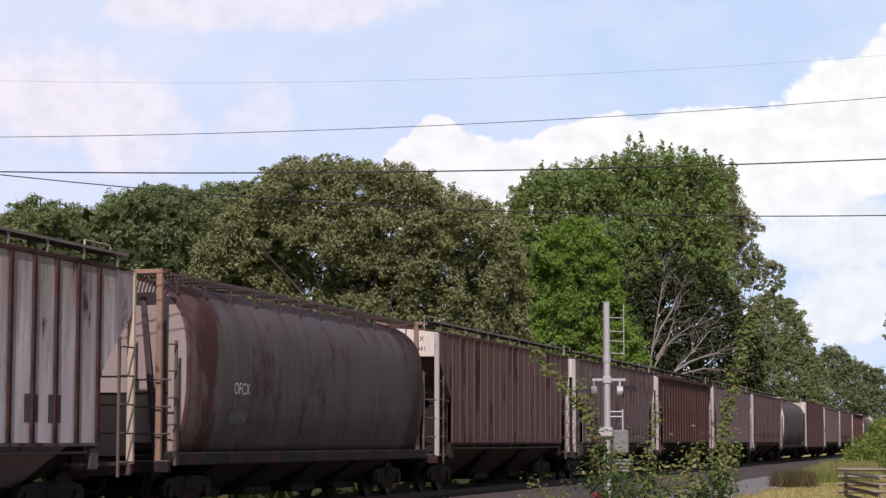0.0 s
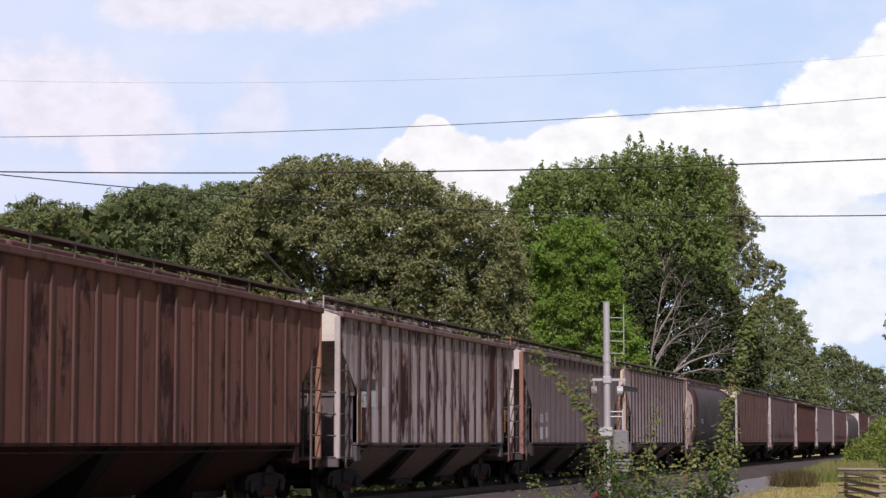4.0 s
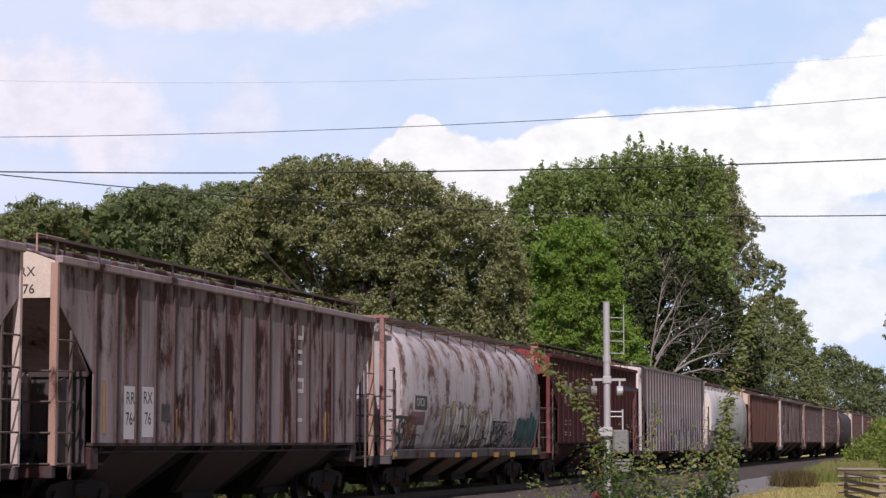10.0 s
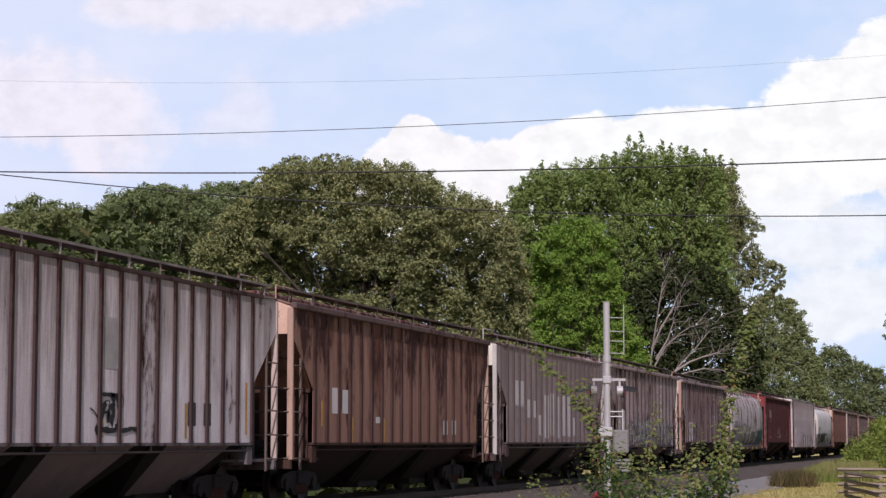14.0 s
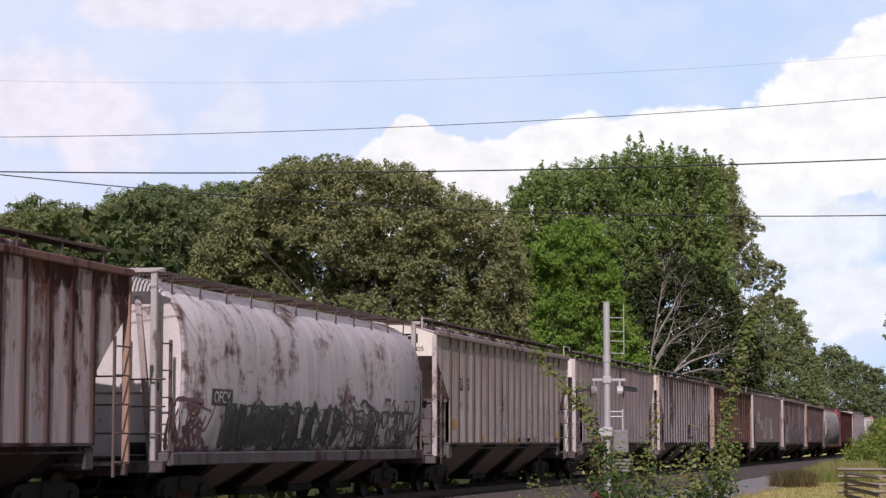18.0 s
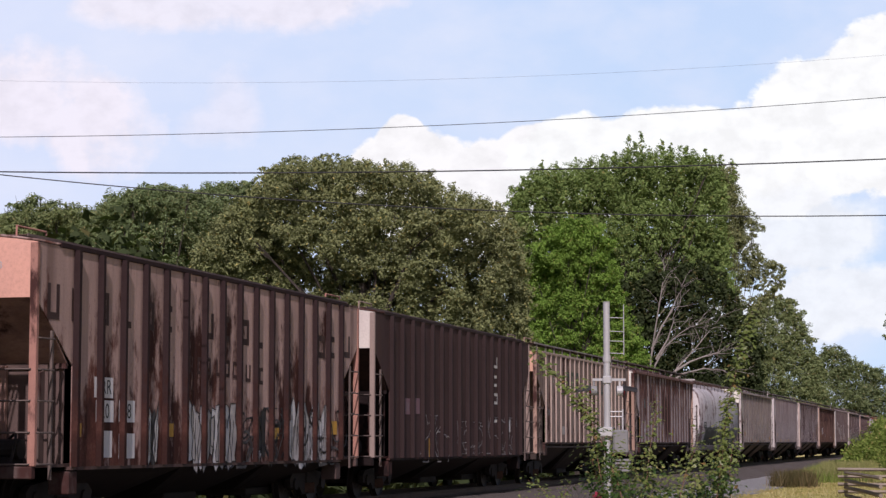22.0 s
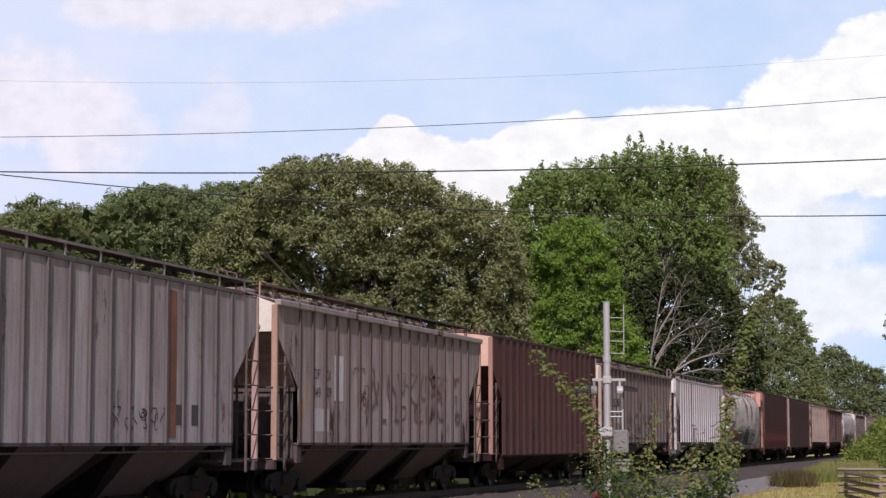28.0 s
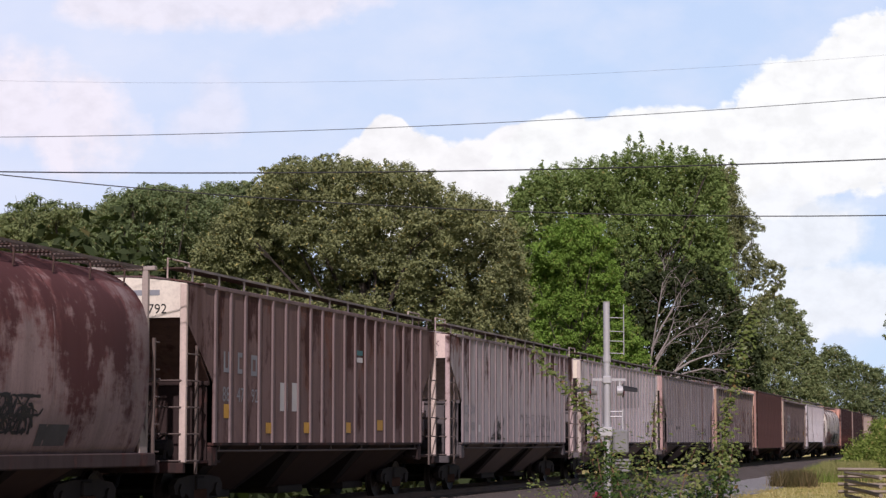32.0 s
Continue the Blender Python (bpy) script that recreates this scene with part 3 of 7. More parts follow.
def tank_half(z):
    """Half width of the smooth-sided car at height z."""
    t = (z - 2.62) / (1.72 if z > 2.62 else 2.35)
    return 1.6 * max(0.0, 1 - abs(t) ** (3.5 if z > 2.62 else 2.6)) ** 0.5


def smooth_car(car, L, P):
    """A smooth, bulging covered hopper with a side sill, end posts and a wide roof walk."""
    a = L / 2
    b = a - 0.62
    zs = [1.02, 1.3, 1.6, 1.9, 2.2, 2.5, 2.8, 3.1, 3.4, 3.65, 3.85, 4.02, 4.15, 4.24, 4.3]
    prof = [(tank_half(z), z) for z in zs]
    full = prof + [(-x, z) for x, z in reversed(prof)]

    def shell(bm):
        rows = []
        for y, k in ((-b, 0.985), (-b + 0.05, 1.0), (-b + 2.4, 1.0), (-b + 4.9, 1.0), (0, 1.0), (b - 4.9, 1.0), (b - 2.4, 1.0), (b - 0.05, 1.0), (b, 0.985)):
            rows.append([(x * k, y, 2.6 + (z - 2.6) * k) for x, z in full])
        loft(bm, rows)
    part("shell", made(("shell", L), shell), P["body"], car, smooth=True)
    for y in (-b + 3.7, -b + 7.5, b - 3.7):
        part("weld_seam", made(("weld_seam",), lambda bm: loft(bm, [[(x * 1.004, yy, 2.6 + (z - 2.6) * 1.004) for x, z in prof] for yy in (-0.02, 0.02)], closed=False)), P["body"], car, "", (0, y, 0))
    for s in (1, -1):
        part("side_sill", made(("tank_sill", L, s), lambda bm, s=s: box(bm, min(s * 1.2, s * 1.56), max(s * 1.2, s * 1.56), -a + 0.25, a - 0.25, 0.9, 1.13, 0.02)), P["sill"], car)
        for e in (-1, 1):
            part("corner_post", made(("tank_post", L, s, e), lambda bm, s=s, e=e: box(bm, min(s * 1.2, s * 1.31), max(s * 1.2, s * 1.31), e * (a - 0.06) - 0.05, e * (a - 0.06) + 0.05, 0.95, 4.36, 0.01)), P["post"] if s > 0 else RUSTY, car)
            part("end_web", made(("end_web", L, s, e), lambda bm, s=s, e=e: plate(bm, [(e * (b + 0.02), 1.1), (e * (a - 0.12), 1.1), (e * (a - 0.35), 1.9), (e * (a - 0.3), 2.9), (e * (b + 0.02), 3.5)], "x", s * 1.12, s * 1.16)), P["inner"], car)
            part("web_hole", made(("web_hole", L, s, e), lambda bm, s=s, e=e: disc(bm, "x", (e * (b + 0.2), 2.3), 0.1, s * 1.165, s * 1.17, 14)), HOLE, car)
            part("gusset", made(("gusset", L, s, e), lambda bm, s=s, e=e: plate(bm, [(e * (b + 0.01), 1.12), (e * (b + 0.32), 1.12), (e * (b + 0.22), 1.55), (e * (b + 0.01), 2.15)], "x", s * 1.38, s * 1.42)), P["post"], car)
            part("ladder_stile", made(("tank_stile", L, s, e), lambda bm, s=s, e=e: box(bm, s * 1.5 - 0.025, s * 1.5 + 0.025, e * (a - 0.24) - 0.025, e * (a - 0.24) + 0.025, 0.9, 3.1)), P["rail"], car)
            for i in range(5 if s > 0 else 0):
                part("rung", made(("tank_rung", L, s, e), lambda bm, s=s, e=e: tube(bm, [(s * 1.44, e * (a - 0.02), 0), (s * 1.52, e * (a - 0.06), 0), (s * 1.52, e * (a - 0.25), 0)], 0.016, 5)), P["rail"], car, "", (0, 0, 1.15 + i * 0.47))
        for i in range(12):
            y = -b + 0.3 + (2 * b - 0.6) * i / 11
            part("walk_bracket", made(("walk_bracket", s), lambda bm, s=s: tube(bm, [(s * 1.22, 0, 3.96), (s * 1.235, 0, 4.2), (s * 1.17, 0, 4.29), (s * 0.7, 0, 4.295)], 0.018, 4)), P["walk"], car, "", (0, y, 0))

        def grating(bm, s=s):
            for k in range(9):
                x = 0.56 + 0.072 * k
                box(bm, min(s * x, s * (x + 0.03)), max(s * x, s * (x + 0.03)), -a + 0.1, a - 0.1, 4.325, 4.345)
            for k in range(24):
                y = -a + 0.2 + (2 * a - 0.4) * k / 23
                box(bm, min(s * 0.55, s * 1.21), max(s * 0.55, s * 1.21), y - 0.02, y + 0.02, 4.30, 4.324)
            box(bm, min(s * 1.21, s * 1.23), max(s * 1.21, s * 1.23), -a + 0.05, a - 0.05, 4.305, 4.35)
        part("running_board", made(("tank_board", L, s), grating), GRATE, car)
    for e in (-1, 1):
        part("slope_sheet", made(("tank_slope", L, e), lambda bm, e=e: loft(bm, [[(-1.2, e * (b + 0.05 + o), 2.2), (1.2, e * (b + 0.05 + o), 2.2), (1.2, e * (b - 0.5 + o), 1.0), (-1.2, e * (b - 0.5 + o), 1.0)] for o in (0, -0.03)])), P["inner"], car)
        part("end_sheet", made(("tank_end", L, e), lambda bm, e=e: plate(bm, [(x * 0.97, 2.6 + (z - 2.6) * 0.97) for x, z in full], "y", e * (b + 0.0), e * (b + 0.03))), P["end"], car)
        part("end_platform", made(("tank_platform", L, e), lambda bm, e=e: (box(bm, -1.45, 1.45, min(e * (a - 1.2), e * a), max(e * (a - 1.2), e * a), 0.93, 0.98), box(bm, -1.5, 1.5, e * a - 0.07, e * a + 0.07, 0.78, 0.97, 0.015))), P["sill"], car)
        part("end_beam", made(("tank_beam", L, e), lambda bm, e=e: box(bm, -1.44, 1.44, e * (a - 0.06) - 0.06, e * (a - 0.06) + 0.06, 4.28, 4.36, 0.01)), P["post"], car)
        for x in (-1.2, 1.2):
            part("end_brace", made(("tank_brace", L, e, x), lambda bm: tube(bm, [(x, e * (a - 0.1), 1.0), (x * 0.6, e * (b + 0.06), 3.9)], 0.06, 6)), P["inner"], car)
    for i in range(4):
        y = -b + 2 * b * (i + 0.5) / 4
        part("hatch_cover", made(("tank_hatch",), lambda bm: disc(bm, "z", (0, 0), 0.42, 4.24, 4.36, 18)), P["roof"], car, "", (0, y, 0))
    chutes(car, 4, b - 1.9, 1.0, P["chute"], 0.38)
    rungs(car, a, 0.6, P["rail"], False)
    end_gear(car, a, STEEL)
    underside(car, a)
# ---- the train ----
CARS = []
WALK = plain("brown_walkway_steel", (0.08, 0.048, 0.04), 0.8, 0.0, 5.0, 0.4)
GRATE = plain("weathered_grating_steel", (0.17, 0.135, 0.12), 0.7, 0.2, 5.0, 0.5)
EDGE = plain("worn_galvanised_edge", (0.24, 0.21, 0.2), 0.7, 0.1, 5.0, 0.4)
LADDER = plain("grimy_ladder_steel", (0.125, 0.095, 0.083), 0.7, 0.0, 5.0, 0.4)


def scheme(name, base, rib=None, seed=1.0, end=(0.62, 0.58, 0.5), post=None, rust=0.25, high=0.0, chute=None, chord=None, bands=0.0, fade=0.35, soot=0.4, rib_rust=None, ends=0.0, rust_b=RUST_B, rust_a=RUST_A, streak=0.32, ribs=None, grime=0.6, top=None, walk=None, fleck=1.0):
    top = (0.6 if max(base) > 0.25 and ribs else 0.0) if top is None else top
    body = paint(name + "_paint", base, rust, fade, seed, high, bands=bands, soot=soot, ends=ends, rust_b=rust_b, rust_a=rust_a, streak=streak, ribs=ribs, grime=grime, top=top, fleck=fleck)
    if rib is None and max(base) > 0.25:
        rib = (0.5 * base[0], 0.42 * base[1], 0.41 * base[2])
    # ribs dimmed a little to stand in for shadow between the panels
    if rib is not None and max(base) > 0.3 and max(rib) < 0.5:
        rib = tuple(0.82 * c for c in rib)
    ribs = body if rib is None else paint(name + "_rib_paint", rib, rust if rib_rust is None else rib_rust, fade, seed + 0.7, high, soot=soot, rust_a=tuple(0.6 * c for c in rust_a), rust_b=tuple(0.5 * c for c in rust_b), top=0.5 * top)
    ends = paint(name + "_end_paint", end, 0.08 + rust * 0.2, 0.12, seed + 1.3, soot=0.1)
    posts = paint(name + "_post_paint", tuple(0.75 * c for c in end) if post is None else post, 0.34, 0.3, seed + 2.1)
    # chute paint is the body colour dimmed for the shade underneath
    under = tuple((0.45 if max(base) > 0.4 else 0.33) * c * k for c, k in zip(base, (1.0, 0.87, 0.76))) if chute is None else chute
    # bulkhead and sill repeat the body colour, darkened for the shade they stand in
    return {"body": body, "rib": ribs, "end": ends, "post": posts, "chord": ribs if chord is None else paint(name + "_chord_paint", chord, 0.35, 0.3, seed + 3.3),
            "sill": paint(name + "_sill_paint", tuple(0.2 * c for c in base), 0.4, 0.4, seed + 4.2), "bulk": paint(name + "_shaded_bulkhead_paint", tuple(0.22 * c for c in base), 0.34, 0.5, seed + 8.8, soot=0.8), "inner": paint(name + "_slope_paint", tuple(0.7 * c * k for c, k in zip(base, (1, 0.88, 0.8))), 0.3, 0.5, seed + 5.1, soot=0.8),
            "roof": paint(name + "_roof_paint", tuple(0.6 * c + 0.03 for c in base), 0.55, 0.4, seed + 6.4), "walk": walk or WALK,
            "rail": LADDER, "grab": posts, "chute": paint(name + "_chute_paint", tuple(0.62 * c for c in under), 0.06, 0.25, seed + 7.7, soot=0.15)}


def add_car(label, y, L, form, P):
    """One car whose tail corner stands at y at 16 s, L metres over its end posts."""
    name = "covered_hopper_car"
    car = new(name)
    tagged(car, label, "hopper car", "cars of the freight train")
    if form == "T":
        smooth_car(car, L, P)
    elif form == "B":
        hopper(car, L, 0.92, 4.33, 16, False, (1.27, 2.5, 3.46), P)
    elif form == "G":
        hopper(car, L, 0.92, 4.33, 22, False, (1.45, 2.2, 3.45), P)
    elif form == "D":
        hopper(car, L, 1.14, 4.14, 16, True, (1.36, 2.4, 3.5), P)
    elif form == "C":
        hopper(car, L, 1.29, 4.08, 18, True, (1.36, 2.4, 3.5), P)
    else:
        hopper(car, L, 1.29, 4.14, 19, False, (1.36, 2.4, 3.5), P)
    CARS.append((car, y + L / 2))
    return car


PALE, GREY, CREAM = (0.40, 0.39, 0.37), (0.27, 0.26, 0.25), (0.42, 0.39, 0.33)
BROWN, DARKRIB = (0.10, 0.055, 0.042), (0.09, 0.055, 0.048)

roster = {}


def roll(key, label, y, L, form, **kw):
    y, L = (y + 0.7, 16.8) if form == "T" else (y + 0.03, round(min(L - 0.05, 16.9), 2)) if form in "HCD" else (y + 0.25, round(L - 0.25, 2))
    if form != "T":
        nr, run = {"B": (16, 1.27), "G": (22, 1.45), "D": (16, 1.36), "C": (18, 1.36)}.get(form, (19, 1.36))
        half = L / 2 - run - 0.06
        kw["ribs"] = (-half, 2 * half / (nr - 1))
    roster[key] = (add_car(label, y, L, form, scheme(key, **kw)), L, form)


# cars ahead, already far off
S_AHEAD = [("grey ribbed covered hopper with rust stains", "H", (0.22, 0.19, 0.18), DARKRIB, 0.35), ("rust-brown ribbed covered hopper", "C", BROWN, None, 0.5), ("pale grey ribbed covered hopper", "H", (0.26, 0.23, 0.22), None, 0.3),
           ("dull grey smooth-sided covered hopper", "T", (0.16, 0.145, 0.14), None, 0.4), ("dark brown ribbed covered hopper", "B", (0.07, 0.042, 0.036), None, 0.3)]
order = [0, 1, 2, 0, 3, 4, 2, 0, 1, 3, 2, 0]
shades = [scheme("ahead_%s" % "abcde"[i], base=b, rib=r, rust=ru, seed=20.0 + i) for i, (_, _, b, r, ru) in enumerate(S_AHEAD)]
for i, k in enumerate(order):
    add_car(S_AHEAD[k][0], 328.4 + 18.05 * i, 16.9, S_AHEAD[k][1], shades[k])

roll("a8041", "dusty brown-grey ribbed covered hopper with pale end panel", 310.35, 17.0, "H", base=(0.17, 0.12, 0.10), rib=(0.12, 0.075, 0.06), rust=0.35, seed=2.1)
roll("tank_a", "dark grey smooth-sided covered hopper with rust-brown ends", 291.9, 17.3, "T", base=(0.115, 0.106, 0.104), rust=0.36, seed=3.4, bands=0.5, ends=6.3, soot=0.7, post=(0.30, 0.20, 0.13), end=(0.3, 0.26, 0.22), streak=0.12, rust_b=(0.09, 0.05, 0.042))
roll("a2175", "chalky grey ribbed covered hopper with dark brown ribs", 274.16, 16.7, "H", base=(0.659, 0.601, 0.655), rib=(0.075, 0.04, 0.04), rust=0.26, rib_rust=0.6, seed=4.2, end=(0.72, 0.6, 0.42), fade=0.4, top=0.75)
roll("a47315", "dull grey ribbed covered hopper with a white lettered panel", 256.07, 17.1, "C", base=(0.31, 0.268, 0.26), rust=0.16, seed=5.6, fade=0.45, end=(0.6, 0.55, 0.47), post=(0.3, 0.17, 0.11), chord=(0.24, 0.19, 0.17), rib=(0.120, 0.093, 0.087))
roll("rusty", "cream ribbed covered hopper with broad rust stains", 237.86, 17.1, "C", base=(0.6, 0.54, 0.5), rib=(0.1, 0.065, 0.055), rust=0.46, seed=6.3, chord=(0.22, 0.15, 0.12), fade=0.45, rust_b=(0.2, 0.09, 0.06))
roll("brown_a", "rust-brown ribbed covered hopper with a cream end", 219.63, 17.2, "C", base=(0.2, 0.095, 0.065), rust=0.4, seed=7.7, chord=(0.14, 0.08, 0.06), end=(0.6, 0.52, 0.4), post=(0.3, 0.17, 0.1), rib=(0.11, 0.06, 0.045))
roll("tank_b", "white smooth-sided covered hopper with dark scrawled graffiti", 201.03, 17.5, "T", base=(0.66, 0.655, 0.645), rust=0.06, seed=8.5, fade=0.2, soot=0.25, post=(0.45, 0.3, 0.22), streak=0.3, chute=(0.28, 0.23, 0.19))
roll("g3206", "large weathered grey ribbed covered hopper with faded graffiti", 180.7, 19.2, "G", base=(0.234, 0.213, 0.244), rib=(0.3, 0.285, 0.29), rust=0.08, seed=9.2, fade=0.5, soot=0.9, end=(0.75, 0.72, 0.66), top=0.3, walk=GALV)
roll("a76183", "maroon ribbed covered hopper with white lettering", 162.99, 16.7, "C", base=(0.06, 0.016, 0.02), rust=0.0, seed=10.1, fade=0.25, soot=0.25, end=(0.22, 0.04, 0.045), post=(0.2, 0.05, 0.045), chord=(0.11, 0.03, 0.032), top=0.0, chute=(0.085, 0.033, 0.034))
roll("tank_c", "white smooth-sided covered hopper streaked with rust and graffiti", 144.43, 17.4, "T", base=(0.52, 0.505, 0.48), rust=0.44, seed=11.3, bands=1.2, fleck=1.7, end=(0.42, 0.4, 0.37), fade=0.25, post=(0.36, 0.2, 0.15), soot=0.4, rust_b=(0.3, 0.155, 0.095), streak=0.12, rust_a=(0.17, 0.09, 0.065), high=0.3, grime=0.9, chute=(0.26, 0.21, 0.17))
roll("a76476", "pale ribbed covered hopper heavily streaked with brown rust", 126.76, 16.7, "C", base=(0.37, 0.32, 0.32), rust=0.42, seed=12.6, fade=0.45, chord=(0.33, 0.28, 0.26), end=(0.66, 0.58, 0.48), post=(0.42, 0.28, 0.2), rib=(0.120, 0.084, 0.078))
roll("a76921", "pale grey ribbed covered hopper with silver graffiti along the bottom", 108.62, 17.1, "D", base=(0.58, 0.5, 0.475), rust=0.36, seed=13.2, rib=(0.096, 0.066, 0.060), chord=(0.33, 0.27, 0.25), end=(0.7, 0.6, 0.5), fade=0.45)
roll("a4076", "light grey ribbed covered hopper with repainted patches", 90.4, 17.2, "H", base=(0.39, 0.345, 0.32), rust=0.08, seed=14.8, fade=0.45, chord=(0.27, 0.22, 0.2), end=(0.7, 0.68, 0.6), rib=(0.13, 0.095, 0.085), top=0.3)
roll("rust2", "rust-stained brown and grey ribbed covered hopper", 72.52, 16.9, "C", base=(0.33, 0.19, 0.13), rust=0.47, seed=15.9, high=0.8, chord=(0.13, 0.09, 0.08), end=(0.6, 0.42, 0.3), rib=(0.085, 0.045, 0.036), chute=(0.05, 0.035, 0.027), rust_b=(0.21, 0.095, 0.055))
roll("white_a", "chalky white ribbed covered hopper with dark purple-brown ribs", 54.7, 16.9, "H", base=(0.78, 0.72, 0.78), rib=(0.075, 0.047, 0.05), rust=0.26, top=0.8, seed=16.4, end=(0.72, 0.6, 0.5), rib_rust=0.4, fade=0.25, grime=0.9)
roll("a349803", "white-grey ribbed covered hopper with narrow dark streaks", 36.3, 17.1, "H", base=(0.599, 0.533, 0.551), rib=(0.198, 0.168, 0.162), rust=0.2, seed=17.1, end=(0.74, 0.7, 0.64), fade=0.45)
roll("a349805", "off-white ribbed covered hopper with black-boxed lettering", 18.07, 17.2, "C", base=(0.64, 0.58, 0.54), rust=0.16, seed=18.3, chord=(0.33, 0.29, 0.26), end=(0.72, 0.68, 0.6), rib=(0.156, 0.120, 0.108), fade=0.45)
roll("tank_d", "white smooth-sided covered hopper with dark rust and graffiti", -0.4, 17.4, "T", base=(0.55, 0.54, 0.515), rust=0.38, seed=19.7, bands=1.0, fade=0.3, soot=0.45, end=(0.6, 0.58, 0.52), rust_b=(0.3, 0.155, 0.095), streak=0.12, rust_a=(0.12, 0.062, 0.045), grime=0.8, chute=(0.26, 0.21, 0.17))
roll("a349687", "grey ribbed covered hopper with deep brown rust runs", -17.98, 16.6, "C", base=(0.5, 0.44, 0.41), rust=0.47, seed=21.2, high=0.6, top=0.35, chord=(0.19, 0.11, 0.09), end=(0.72, 0.7, 0.64), post=(0.36, 0.24, 0.17), rib=(0.1, 0.06, 0.05), fade=0.45, chute=(0.07, 0.052, 0.043))
roll("soo", "brown-grey ribbed covered hopper with faded green lettering", -36.13, 17.1, "H", base=(0.3, 0.235, 0.185), rib=(0.46, 0.37, 0.29), rust=0.42, rib_rust=0.12, top=0.3, seed=22.7, end=(0.62, 0.36, 0.26), post=(0.45, 0.31, 0.22), soot=0.7, chute=(0.06, 0.045, 0.038))
roll("xtra_b", "dark brown ribbed covered hopper with chalk drawings", -53.87, 16.7, "B", base=(0.07, 0.043, 0.039), rib=(0.035, 0.022, 0.02), rust=0.15, seed=23.6, end=(0.6, 0.56, 0.47), post=(0.32, 0.25, 0.2), soot=0.3)
roll("klem", "red-brown ribbed covered hopper with a peeling painted name", -71.3, 16.4, "B", base=(0.52, 0.37, 0.3), rib=(0.035, 0.019, 0.018), rust=0.44, seed=24.4, end=(0.66, 0.36, 0.28), post=(0.4, 0.21, 0.15), rust_a=(0.075, 0.028, 0.022), rust_b=(0.14, 0.055, 0.04), chute=(0.03, 0.022, 0.02), streak=0.3, top=0.0, high=-0.7)
roll("tank_e", "white smooth-sided covered hopper with rust bands and red graffiti", -89.64, 17.2, "T", base=(0.66, 0.61, 0.58), rust=0.4, high=0.8, seed=25.5, bands=1.3, fade=0.2, soot=0.15, post=(0.5, 0.3, 0.22), rust_b=(0.3, 0.155, 0.095), streak=0.12, rust_a=(0.12, 0.062, 0.045), grime=0.7, chute=(0.26, 0.21, 0.17))
roll("ssrx", "clean white-grey ribbed covered hopper with one rusty rib", -107.04, 16.4, "H", base=(0.62, 0.61, 0.62), rust=0.05, seed=26.1, fade=0.2, soot=0.25, end=(0.75, 0.72, 0.68), rib=(0.55, 0.53, 0.54), top=0.15, walk=GALV)
roll("a349921", "dirty cream ribbed covered hopper with a repainted number panel", -125.46, 17.4, "C", base=(0.46, 0.385, 0.345), rust=0.2, seed=27.9, rib=(0.102, 0.075, 0.066), soot=0.7, chord=(0.3, 0.25, 0.23), end=(0.72, 0.68, 0.6), post=(0.45, 0.36, 0.26), fade=0.45)
roll("grain", "dark red-brown ribbed covered hopper with faint lettering", -142.61, 16.1, "B", base=(0.14, 0.066, 0.054), rib=(0.06, 0.032, 0.027), rust=0.35, seed=28.2, end=(0.66, 0.44, 0.34), post=(0.4, 0.24, 0.18))
roll("a349809", "off-white ribbed covered hopper with rust runs at mid height", -160.74, 17.0, "C", base=(0.5, 0.435, 0.395), rust=0.2, high=-0.4, seed=29.3, chord=(0.36, 0.32, 0.29), end=(0.74, 0.7, 0.62), post=(0.42, 0.28, 0.19), rib=(0.150, 0.114, 0.099), fade=0.45)
roll("a8314", "grey-white ribbed covered hopper with one rusty rib", -178.77, 17.0, "H", base=(0.519, 0.485, 0.540), rib=(0.180, 0.168, 0.174), rust=0.16, seed=30.6, end=(0.5, 0.36, 0.3), post=(0.46, 0.32, 0.27), fade=0.45, top=0.4)
roll("a1698", "white-grey ribbed covered hopper with a patched lower band", -197.02, 17.2, "H", base=(0.819, 0.766, 0.831), rib=(0.42, 0.38, 0.37), rust=0.14, seed=31.7, end=(0.74, 0.66, 0.54), fade=0.12, top=0.3, grime=0.35, rib_rust=0.05)
roll("a8200", "white ribbed covered hopper with purple-brown rust under the roof", -214.85, 16.5, "H", base=(0.52, 0.485, 0.49), rust=0.36, high=0.7, seed=32.8, end=(0.7, 0.56, 0.5), rib=(0.34, 0.3, 0.31), fade=0.45, rib_rust=0.1, top=0.5, rust_b=(0.2, 0.088, 0.06))
roll("cnw", "faded brown and grey ribbed covered hopper", -233.18, 17.2, "H", base=(0.18, 0.122, 0.105), rib=(0.2, 0.155, 0.14), rust=0.4, high=0.5, seed=33.9, end=(0.72, 0.66, 0.56), post=(0.6, 0.5, 0.4), rib_rust=0.08, rust_b=(0.2, 0.095, 0.065))
roll("tank_f", "rusty red and white smooth-sided covered hopper", -251.7, 17.5, "T", base=(0.34, 0.25, 0.22), rust=0.62, high=0.9, seed=34.2, bands=1.0, end=(0.5, 0.44, 0.36), rib=None, streak=0.12, rust_a=(0.12, 0.035, 0.035), rust_b=(0.19, 0.075, 0.065))
roll("last", "grey ribbed covered hopper with rust stains", -269.8, 17.0, "H", base=GREY, rib=DARKRIB, rust=0.3, seed=35.3)
